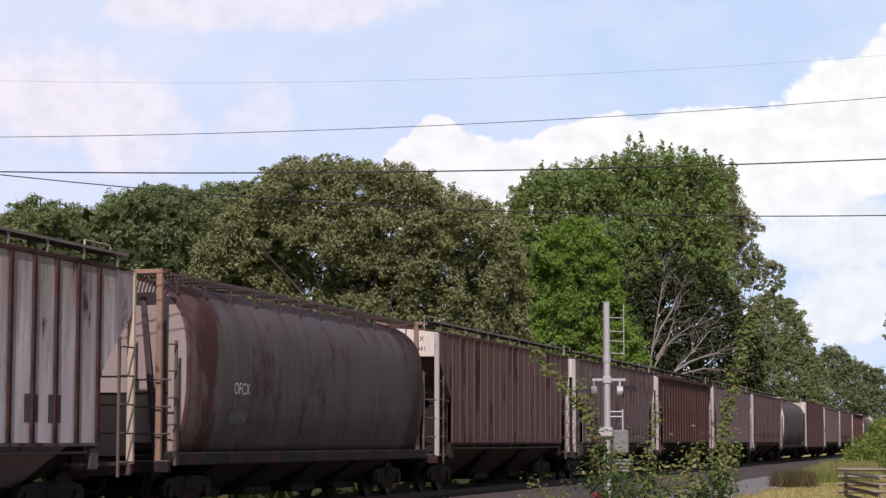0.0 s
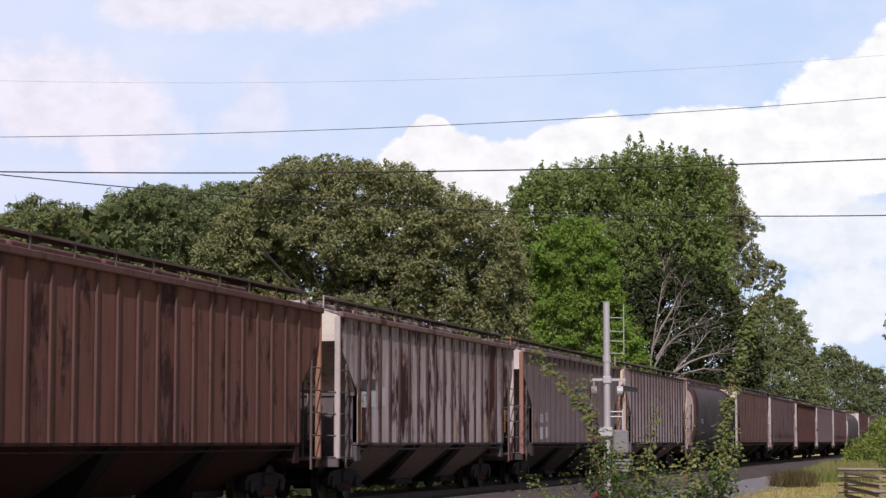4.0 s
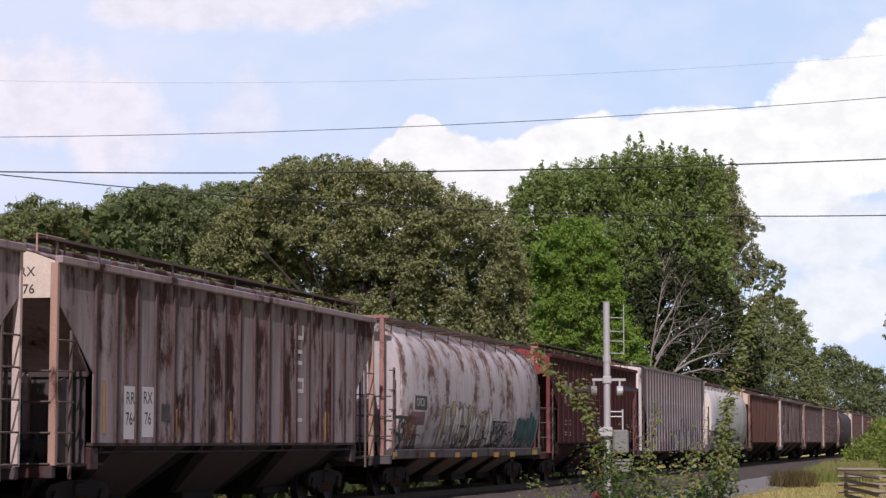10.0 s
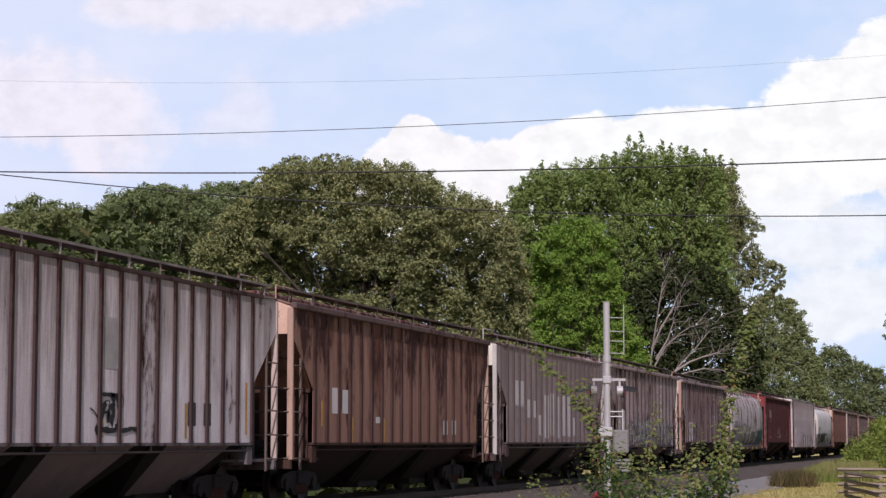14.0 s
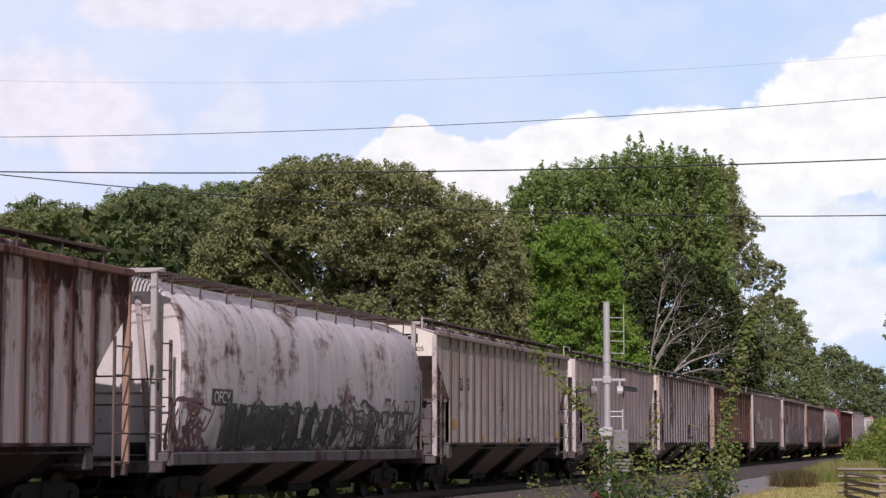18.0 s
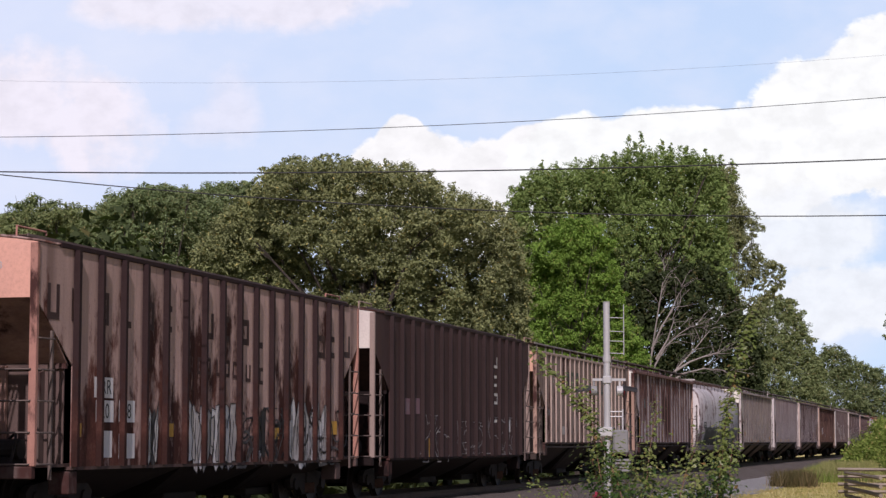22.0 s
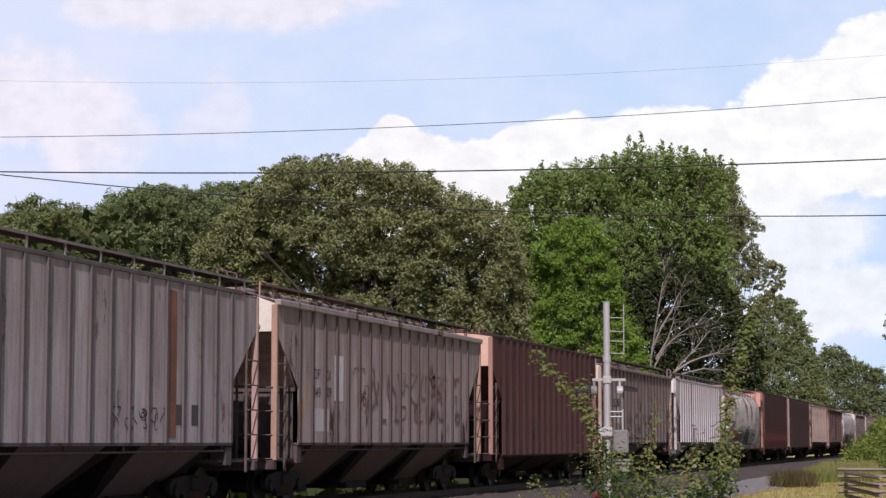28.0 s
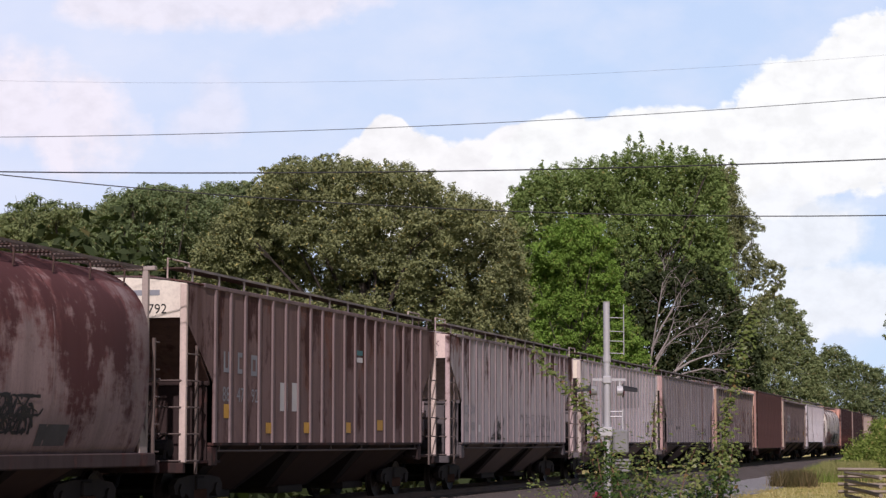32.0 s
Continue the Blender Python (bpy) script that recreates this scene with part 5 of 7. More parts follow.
patch("a4076", 2.44, 2.78, 0.43, 0.77, LIGHT, "paint_patch")
patch("a4076", 3.17, 2.77, 0.45, 0.78, LIGHT, "paint_patch")
patch("a4076", 11.22, 1.83, 0.50, 0.62, LIGHT, "paint_patch")
mark("a4076", 2.46, 2.32, "PM", 0.28, GREY_MARK)
mark("a4076", 3.18, 2.33, "RX", 0.29, GREY_MARK)
mark("a4076", 2.48, 1.95, "40", 0.28, GREY_MARK)
mark("a4076", 3.20, 1.97, "76", 0.29, GREY_MARK)
end_mark("a4076", "PMRX", 1.00, 3.95, 0.19, BLACK_MARK)
end_mark("a4076", "4076", 1.00, 3.68, 0.19, BLACK_MARK)
patch("a4076", 3.77, 1.62, 0.06, 0.51, YELLOW, "reflector")
patch("a4076", 7.21, 1.55, 0.07, 0.56, YELLOW, "reflector")
patch("rust2", 2.60, 2.21, 0.40, 0.56, LIGHT, "paint_patch")
patch("rust2", 3.34, 2.20, 0.41, 0.52, LIGHT, "paint_patch")
patch("rust2", 1.69, 1.92, 0.10, 0.55, YELLOW, "reflector")
patch("rust2", 3.87, 1.58, 0.11, 0.58, YELLOW, "reflector")
patch("rust2", 6.34, 1.57, 0.12, 0.61, YELLOW, "reflector")
patch("rust2", 15.15, 1.70, 0.16, 0.72, YELLOW, "reflector")
patch("rust2", 11.95, 1.68, 0.48, 0.37, BAND, "paint_patch")
patch("rust2", 12.83, 1.69, 0.45, 0.38, BAND, "paint_patch")
patch("rust2", 5.84, 1.82, 0.34, 0.15, LIGHT, "paint_patch")
end_mark("rust2", "PMRX", 1.06, 3.93, 0.18, GREY_MARK)
patch("white_a", 12.15, 1.81, 0.40, 0.42, SMOKE, "paint_patch")
patch("white_a", 12.90, 1.81, 0.37, 0.41, SMOKE, "paint_patch")
graffiti("white_a", 8.40, 9.05, 1.50, 2.08, 3, "fat", (INK, INK), 140)
patch("white_a", 7.40, 1.66, 0.07, 0.55, YELLOW, "reflector")
patch("white_a", 8.32, 1.67, 0.08, 0.56, YELLOW, "reflector")
patch("white_a", 11.86, 1.69, 0.09, 0.62, YELLOW, "reflector")
patch("white_a", 14.91, 1.95, 0.09, 0.99, YELLOW, "reflector")
patch("white_a", 8.68, 2.92, 0.63, 0.84, CHALK, "paint_patch")
end_mark("white_a", "PMRX", 1.02, 3.95, 0.19, GREY_MARK)
end_mark("a349803", "OFCX", 1.02, 3.92, 0.18, BLACK_MARK)
mark("a349803", 1.86, 2.65, "OF", 0.30, GREY_MARK)
mark("a349803", 2.66, 2.67, "CX", 0.31, GREY_MARK)
mark("a349803", 1.86, 2.15, "34", 0.33, GREY_MARK)
mark("a349803", 2.66, 2.16, "98", 0.34, GREY_MARK)
mark("a349803", 3.28, 2.15, "03", 0.34, GREY_MARK)
patch("a349803", 1.86, 1.80, 0.31, 0.18, YELLOW, "reflector")
patch("a349803", 4.08, 1.39, 0.34, 0.19, YELLOW, "reflector")
patch("a349803", 7.40, 1.40, 0.39, 0.20, YELLOW, "reflector")
patch("a349803", 9.41, 1.40, 0.42, 0.21, YELLOW, "reflector")
patch("a349805", 2.27, 2.86, 0.49, 0.33, INK, "paint_patch")
patch("a349805", 3.01, 2.88, 0.45, 0.32, INK, "paint_patch")
mark("a349805", 2.27, 2.86, "OF", 0.33, WHITE_MARK)
mark("a349805", 3.01, 2.87, "CX", 0.34, WHITE_MARK)
mark("a349805", 2.26, 2.29, "349", 0.31, GREY_MARK)
mark("a349805", 3.00, 2.27, "805", 0.32, GREY_MARK)
patch("a349805", 1.57, 1.79, 0.38, 0.24, YELLOW, "reflector")
patch("a349805", 4.75, 1.41, 0.38, 0.14, YELLOW, "reflector")
patch("a349805", 8.28, 1.38, 0.46, 0.15, YELLOW, "reflector")
patch("a349805", 11.04, 1.38, 0.53, 0.16, YELLOW, "reflector")
patch("a349805", 15.04, 1.54, 0.64, 0.18, YELLOW, "reflector")
end_plate("a349805", 0.52, 3.99, 1.1, 0.24, INK)
end_mark("a349805", "OFCX", 0.77, 3.99, 0.20, WHITE_MARK)
end_mark("a349805", "349805", 0.97, 3.71, 0.18, BLACK_MARK)
graffiti("a349805", 6.11, 15.35, 1.36, 2.30, 10, "fat", (CHALK, BAND), 150)
patch("tank_d", 2.53, 2.14, 1.06, 0.31, SMOKE, "paint_patch")
mark("tank_d", 2.53, 2.13, "OFCX", 0.31, WHITE_MARK)
graffiti("tank_d", 2.80, 6.52, 1.15, 2.05, 6, "letters", (MOSS, SMOKE, SMOKE), 160)
graffiti("tank_d", 5.96, 9.66, 1.14, 2.10, 6, "letters", (MOSS, BAND, SMOKE, SMOKE), 161)
graffiti("tank_d", 9.68, 15.76, 1.12, 2.30, 8, "fat", (SMOKE, MAUVE, SMOKE), 162)
graffiti("tank_d", 2.80, 15.76, 1.13, 2.01, 16, "scrawl", (SMOKE, MOSS), 163)
graffiti("tank_d", 0.71, 1.58, 1.19, 2.07, 6, "fat", (RUST_MARK, MAUVE), 164)
end_mark("a349687", "349687", 0.94, 3.72, 0.19, BLACK_MARK)
mark("a349687", 2.29, 2.92, "OF", 0.32, GREY_MARK)
mark("a349687", 3.16, 2.94, "CX", 0.33, GREY_MARK)
patch("a349687", 2.32, 2.89, 0.58, 0.40, SMOKE, "paint_patch")
patch("a349687", 2.35, 1.79, 0.37, 0.12, LIGHT, "paint_patch")
patch("a349687", 4.64, 2.46, 0.42, 0.32, CHALK, "paint_patch")
patch("a349687", 1.07, 1.92, 0.09, 0.81, YELLOW, "reflector")
patch("a349687", 4.51, 1.61, 0.09, 0.47, YELLOW, "reflector")
patch("a349687", 7.10, 1.62, 0.10, 0.50, YELLOW, "reflector")
patch("a349687", 9.88, 1.64, 0.11, 0.53, YELLOW, "reflector")
patch("a349687", 12.54, 1.62, 0.13, 0.56, YELLOW, "reflector")
glyph("soo", 4.70, 3.35, 0.52, 0.60, GREEN_MARK, 2)
glyph("soo", 5.53, 3.37, 0.46, 0.61, GREEN_MARK, 2)
glyph("soo", 6.42, 3.37, 0.48, 0.62, GREEN_MARK, 2)
glyph("soo", 9.19, 3.27, 0.41, 0.57, GREEN_MARK, 3)
glyph("soo", 10.22, 3.32, 0.43, 0.59, GREEN_MARK, 3)
glyph("soo", 10.99, 3.35, 0.45, 0.60, GREEN_MARK, 4)
glyph("soo", 11.79, 3.39, 0.46, 0.61, GREEN_MARK, 1)
patch("soo", 13.49, 1.70, 0.45, 0.38, CHALK, "paint_patch")
patch("soo", 13.49, 1.70, 0.31, 0.29, SMOKE, "paint_patch")
patch("soo", 14.26, 1.71, 0.43, 0.38, CHALK, "paint_patch")
patch("soo", 3.98, 1.69, 0.44, 0.27, CHALK, "paint_patch")
mark("soo", 1.62, 2.26, "XX", 0.30, GREY_MARK)
patch("soo", 8.85, 2.02, 0.28, 0.43, INK, "paint_patch")
end_mark("xtra_b", "775", 1.02, 3.98, 0.21, GREY_MARK)
end_mark("xtra_b", "50", 1.06, 3.70, 0.21, GREY_MARK)
glyph("xtra_b", 11.94, 3.59, 0.59, 0.32, WHITE_MARK, 0)
glyph("xtra_b", 11.95, 3.06, 0.59, 0.32, WHITE_MARK, 1)
glyph("xtra_b", 11.96, 2.55, 0.59, 0.32, WHITE_MARK, 2)
glyph("xtra_b", 11.97, 2.03, 0.59, 0.32, WHITE_MARK, 3)
graffiti("xtra_b", 4.48, 6.83, 0.81, 1.99, 3, "thin", (CHALK,), 170)
graffiti("xtra_b", 7.35, 10.54, 0.99, 1.86, 5, "thin", (CHALK,), 171)
graffiti("xtra_b", 10.85, 14.82, 0.96, 2.02, 4, "thin", (CHALK,), 172)
patch("xtra_b", 2.77, 2.18, 0.51, 0.39, MAUVE, "paint_patch")
patch("xtra_b", 3.69, 2.20, 0.45, 0.39, MAUVE, "paint_patch")
mark("xtra_b", 2.77, 2.16, "11", 0.32, GREY_MARK)
patch("xtra_b", 4.80, 1.15, 0.08, 0.50, YELLOW, "reflector")
patch("xtra_b", 13.74, 1.78, 0.30, 0.37, LIGHT, "paint_patch")
glyph("klem", 0.55, 3.46, 0.42, 0.55, BROWN_MARK, 0)
glyph("klem", 1.40, 3.45, 0.40, 0.52, BROWN_MARK, 1)
glyph("klem", 2.38, 3.46, 0.43, 0.53, BROWN_MARK, 2)
glyph("klem", 3.39, 3.46, 0.43, 0.52, BROWN_MARK, 3)
glyph("klem", 4.25, 3.45, 0.41, 0.48, BROWN_MARK, 4)
glyph("klem", 5.16, 3.45, 0.40, 0.46, BROWN_MARK, 5)
glyph("klem", 7.02, 3.43, 0.44, 0.48, BROWN_MARK, 6)
glyph("klem", 7.93, 3.42, 0.46, 0.49, BROWN_MARK, 7)
glyph("klem", 8.87, 3.41, 0.47, 0.49, BROWN_MARK, 8)
glyph("klem", 9.76, 3.38, 0.47, 0.48, BROWN_MARK, 9)
glyph("klem", 13.52, 3.34, 0.51, 0.48, BROWN_MARK, 10)
glyph("klem", 14.30, 3.36, 0.51, 0.47, BROWN_MARK, 11)
glyph("klem", 15.28, 3.42, 0.53, 0.48, BROWN_MARK, 12)
glyph("klem", 6.01, 2.70, 0.23, 0.30, BROWN_MARK, 0)
glyph("klem", 6.58, 2.69, 0.24, 0.31, BROWN_MARK, 1)
glyph("klem", 6.99, 2.69, 0.24, 0.31, BROWN_MARK, 2)
glyph("klem", 7.52, 2.68, 0.25, 0.31, BROWN_MARK, 3)
glyph("klem", 7.95, 2.68, 0.26, 0.32, BROWN_MARK, 4)
glyph("klem", 8.38, 2.67, 0.26, 0.32, BROWN_MARK, 5)
glyph("klem", 9.07, 2.63, 0.27, 0.33, BROWN_MARK, 6)
glyph("klem", 9.84, 2.60, 0.28, 0.33, BROWN_MARK, 7)
patch("klem", 2.44, 2.19, 0.73, 0.33, LIGHT, "paint_patch")
patch("klem", 2.49, 1.81, 0.69, 0.35, LIGHT, "paint_patch")
patch("klem", 3.37, 1.82, 0.65, 0.36, LIGHT, "paint_patch")
patch("klem", 2.48, 1.28, 0.62, 0.43, LIGHT, "paint_patch")
patch("klem", 3.38, 1.25, 0.65, 0.41, LIGHT, "paint_patch")
mark("klem", 2.44, 2.19, "RRR", 0.33, BLACK_MARK)
mark("klem", 2.50, 1.80, "20", 0.35, BLACK_MARK)
mark("klem", 3.37, 1.81, "08", 0.36, BLACK_MARK)
graffiti("klem", 4.07, 4.65, 0.92, 1.87, 2, "letters", (SMOKE, BAND, INK), 180)
graffiti("klem", 5.96, 8.39, 0.85, 2.00, 4, "letters", (LIGHT, CHALK, INK), 181)
graffiti("klem", 9.45, 9.96, 0.86, 2.09, 1, "letters", (LIGHT, INK, INK), 182)
graffiti("klem", 11.44, 13.96, 0.82, 2.05, 4, "letters", (LIGHT, CHALK, INK), 183)
graffiti("klem", 8.43, 15.13, 0.84, 1.98, 6, "scrawl", (INK, SMOKE), 184)
patch("klem", 1.46, 1.50, 0.31, 0.21, YELLOW, "reflector")
patch("klem", 5.18, 1.52, 0.38, 0.23, YELLOW, "reflector")
patch("klem", 7.91, 1.53, 0.44, 0.25, YELLOW, "reflector")
patch("klem", 10.60, 1.50, 0.50, 0.26, YELLOW, "reflector")
patch("klem", 14.33, 1.62, 0.59, 0.29, YELLOW, "reflector")
end_mark("klem", "2008", 0.82, 3.98, 0.16, CHALK)
patch("tank_e", 2.97, 2.32, 0.96, 0.28, INK, "paint_patch")
mark("tank_e", 2.97, 2.32, "OFCX", 0.26, WHITE_MARK)
graffiti("tank_e", 0.74, 2.33, 1.17, 2.02, 4, "thin", (REDINK,), 190)
graffiti("tank_e", 1.87, 4.35, 1.16, 2.14, 6, "scrawl", (REDINK, REDINK, MAUVE), 191)
graffiti("tank_e", 4.05, 7.17, 1.10, 1.96, 6, "letters", (TAN, MAUVE, REDINK), 192)
graffiti("tank_e", 6.42, 10.64, 1.13, 2.17, 7, "fat", (SMOKE, MOSS, INK), 193)
graffiti("tank_e", 10.35, 13.51, 1.12, 2.02, 5, "scrawl", (INK,), 194)
graffiti("tank_e", 8.57, 10.64, 1.18, 1.98, 3, "letters", (SMOKE, MOSS, INK), 195)
graffiti("tank_e", 1.21, 5.44, 0.89, 1.05, 6, "thin", (REDINK, SMOKE), 196)
patch("tank_e", 0.30, 0.97, 0.28, 0.10, YELLOW, "reflector")
patch("tank_e", 7.61, 0.96, 0.43, 0.12, YELLOW, "reflector")
patch("tank_e", 11.97, 0.98, 0.54, 0.14, YELLOW, "reflector")
patch("tank_e", 15.02, 1.01, 0.62, 0.15, YELLOW, "reflector")
mark("ssrx", 1.36, 2.27, "SS", 0.33, BLACK_MARK)
mark("ssrx", 2.01, 2.27, "RX", 0.34, BLACK_MARK)
mark("ssrx", 1.38, 1.78, "47", 0.31, BLACK_MARK)
mark("ssrx", 2.03, 1.79, "55", 0.32, BLACK_MARK)
mark("ssrx", 2.83, 1.78, "42", 0.33, BLACK_MARK)
patch("ssrx", 4.20, 1.61, 0.08, 0.54, YELLOW, "reflector")
patch("ssrx", 6.77, 1.62, 0.10, 0.58, YELLOW, "reflector")
patch("ssrx", 9.54, 1.62, 0.11, 0.62, YELLOW, "reflector")
patch("ssrx", 12.07, 1.64, 0.13, 0.66, YELLOW, "reflector")
graffiti("ssrx", 5.08, 5.87, 1.33, 1.93, 3, "scrawl", (INK,), 200)
graffiti("ssrx", 8.74, 9.60, 1.57, 2.04, 3, "thin", (REDINK,), 201)
patch("ssrx", 3.62, 2.24, 0.30, 0.26, SMOKE, "paint_patch")
patch("ssrx", 3.62, 2.24, 0.22, 0.20, LIGHT, "paint_patch")
patch("ssrx", 13.16, 1.74, 0.34, 0.30, SMOKE, "paint_patch")
patch("ssrx", 13.95, 2.46, 0.29, 0.58, SMOKE, "paint_patch")
patch("ssrx", 14.68, 1.66, 0.30, 0.29, INK, "paint_patch")
end_mark("ssrx", "5542", 1.06, 3.68, 0.18, BLACK_MARK)
patch("ssrx", 4.83, 2.68, 0.22, 2.81, RUST_MARK, "rusty_rib_face")
end_plate("a349921", 0.6, 3.86, 0.95, 0.24, INK)
end_mark("a349921", "DFCX", 0.82, 3.86, 0.20, WHITE_MARK)
end_mark("a349921", "349921", 0.94, 3.60, 0.18, BLACK_MARK)
patch("a349921", 3.62, 2.60, 1.81, 1.14, BAND, "paint_patch")
patch("a349921", 3.27, 2.80, 0.63, 0.31, INK, "paint_patch")
patch("a349921", 2.59, 2.78, 0.50, 0.31, INK, "paint_patch")
mark("a349921", 2.59, 2.78, "DF", 0.30, WHITE_MARK)
mark("a349921", 3.27, 2.80, "CX", 0.31, WHITE_MARK)
mark("a349921", 3.28, 2.30, "349", 0.31, BLACK_MARK)
mark("a349921", 4.05, 2.32, "921", 0.32, BLACK_MARK)
patch("a349921", 1.88, 1.97, 0.48, 0.22, YELLOW, "reflector")
patch("a349921", 4.13, 1.53, 0.48, 0.15, YELLOW, "reflector")
patch("a349921", 6.60, 1.55, 0.54, 0.16, YELLOW, "reflector")
patch("a349921", 8.40, 1.52, 0.59, 0.17, YELLOW, "reflector")
patch("a349921", 11.08, 1.53, 0.66, 0.18, YELLOW, "reflector")
patch("a349921", 14.91, 1.95, 0.39, 0.24, YELLOW, "reflector")
graffiti("a349921", 5.17, 11.31, 1.46, 2.39, 7, "fat", (MAUVE, SMOKE), 210)
glyph("grain", 11.95, 3.47, 0.34, 0.44, BROWN_MARK, 0)
glyph("grain", 12.87, 3.47, 0.36, 0.46, BROWN_MARK, 1)
glyph("grain", 13.84, 3.49, 0.38, 0.47, BROWN_MARK, 2)
glyph("grain", 14.87, 3.54, 0.41, 0.48, BROWN_MARK, 3)
patch("grain", 12.96, 1.25, 0.38, 0.34, CHALK, "paint_patch")
patch("grain", 14.03, 1.29, 0.36, 0.31, CHALK, "paint_patch")
end_plate("a349809", 0.6, 3.86, 0.95, 0.24, INK)
end_mark("a349809", "DFCX", 0.82, 3.86, 0.20, WHITE_MARK)
end_mark("a349809", "349809", 0.94, 3.60, 0.19, BLACK_MARK)
patch("a349809", 3.84, 2.70, 0.65, 0.99, LIGHT, "paint_patch")
mark("a349809", 2.33, 2.74, "DF", 0.32, BLACK_MARK)
mark("a349809", 3.07, 2.73, "CX", 0.32, BLACK_MARK)
mark("a349809", 2.34, 2.35, "349", 0.32, BLACK_MARK)
mark("a349809", 3.08, 2.37, "809", 0.32, BLACK_MARK)
patch("a349809", 2.64, 1.78, 1.01, 0.49, BAND, "paint_patch")
patch("a349809", 1.41, 1.98, 0.07, 0.38, YELLOW, "reflector")
patch("a349809", 1.68, 2.29, 0.07, 0.38, YELLOW, "reflector")
graffiti("a349809", 5.36, 14.75, 1.81, 2.97, 9, "fat", (RUST_MARK, MAUVE), 220)
end_plate("a8314", 0.72, 3.85, 0.9, 0.46, SMOKE)
end_mark("a8314", "CRDX", 0.97, 3.95, 0.16, WHITE_MARK)
end_mark("a8314", "8314", 1.02, 3.74, 0.16, WHITE_MARK)
graffiti("a8314", 0.25, 1.28, 2.63, 3.61, 2, "thin", (INK,), 230)
mark("a8314", 1.75, 2.18, "CR", 0.39, GREY_MARK)
mark("a8314", 2.52, 2.17, "DX", 0.37, GREY_MARK)
mark("a8314", 1.76, 1.68, "83", 0.39, GREY_MARK)
mark("a8314", 2.53, 1.68, "14", 0.37, GREY_MARK)
graffiti("a8314", 9.88, 12.23, 1.52, 1.89, 4, "thin", (INK,), 231)
patch("a8314", 12.73, 1.79, 0.41, 0.36, SMOKE, "paint_patch")
patch("a8314", 13.52, 1.79, 0.42, 0.37, SMOKE, "paint_patch")
patch("a8314", 12.37, 2.68, 0.41, 2.57, RUST_MARK, "rusty_rib_face")
patch("a8314", 4.05, 1.94, 0.39, 0.14, SMOKE, "paint_patch")
patch("a8314", 4.80, 1.95, 0.40, 0.12, SMOKE, "paint_patch")
patch("a8314", 7.53, 1.48, 0.09, 0.22, YELLOW, "reflector")
end_mark("a1698", "PMRX", 1.00, 3.93, 0.21, BLACK_MARK)
end_mark("a1698", "1698", 1.02, 3.66, 0.19, GREY_MARK)
patch("a1698", 4.16, 2.98, 0.49, 2.02, DULL, "paint_patch")
patch("a1698", 5.07, 3.02, 0.51, 2.06, DULL, "paint_patch")
patch("a1698", 5.88, 3.05, 0.53, 2.09, DULL, "paint_patch")
patch("a1698", 6.78, 3.29, 0.51, 1.46, DULL, "paint_patch")
patch("a1698", 7.66, 3.33, 0.53, 1.49, DULL, "paint_patch")
patch("a1698", 8.57, 3.37, 0.55, 1.51, DULL, "paint_patch")
patch("a1698", 9.47, 3.41, 0.58, 1.54, DULL, "paint_patch")
patch("a1698", 10.33, 3.44, 0.60, 1.57, DULL, "paint_patch")
patch("a1698", 11.22, 3.48, 0.62, 1.60, DULL, "paint_patch")
patch("a1698", 12.06, 3.51, 0.64, 1.62, DULL, "paint_patch")
patch("a1698", 1.65, 1.92, 0.11, 0.93, YELLOW, "reflector")
patch("a1698", 4.78, 1.61, 0.09, 0.44, YELLOW, "reflector")
patch("a1698", 8.15, 1.67, 0.11, 0.47, YELLOW, "reflector")
patch("a1698", 9.15, 1.67, 0.11, 0.48, YELLOW, "reflector")
mark("a1698", 2.05, 2.17, "PM", 0.33, GREY_MARK)
mark("a1698", 2.64, 2.19, "RX", 0.33, GREY_MARK)
patch("a1698", 13.73, 1.91, 0.41, 0.43, SMOKE, "paint_patch")
patch("a1698", 14.27, 1.91, 0.37, 0.43, SMOKE, "paint_patch")
end_mark("a8200", "CRDX", 1.00, 3.90, 0.21, MAUVE)
end_mark("a8200", "8200", 1.04, 3.64, 0.21, GREY_MARK)
graffiti("a8200", 4.76, 5.51, 1.41, 2.05, 2, "scrawl", (SMOKE,), 240)
graffiti("a8200", 7.81, 12.54, 1.48, 2.13, 7, "thin", (INK, SMOKE), 241)
patch("a8200", 12.54, 1.82, 0.33, 0.34, SMOKE, "paint_patch")
patch("a8200", 13.31, 1.82, 0.34, 0.35, SMOKE, "paint_patch")
mark("a8200", 1.66, 2.17, "CR", 0.37, GREY_MARK)
mark("a8200", 2.32, 2.19, "DX", 0.35, GREY_MARK)
mark("a8200", 1.67, 1.72, "82", 0.37, GREY_MARK)
mark("a8200", 2.34, 1.73, "00", 0.35, GREY_MARK)
patch("a8200", 3.07, 1.69, 0.22, 0.21, LIGHT, "paint_patch")
end_mark("cnw", "884792", 0.82, 3.68, 0.25, BLACK_MARK)
end_plate("cnw", 0.6, 3.98, 0.9, 0.1, GREY_MARK)
patch("cnw", 10.14, 3.32, 0.47, 0.11, TEAL, "paint_patch")
patch("cnw", 10.14, 3.16, 0.47, 0.11, LIGHT, "paint_patch")
glyph("cnw", 1.79, 2.81, 0.31, 0.39, GREY_MARK, 0)
glyph("cnw", 2.54, 2.81, 0.33, 0.40, GREY_MARK, 1)
glyph("cnw", 3.27, 2.79, 0.34, 0.40, GREY_MARK, 2)
mark("cnw", 1.78, 2.19, "88", 0.40, GREY_MARK)
mark("cnw", 2.53, 2.19, "47", 0.39, GREY_MARK)
mark("cnw", 3.31, 2.19, "92", 0.37, GREY_MARK)
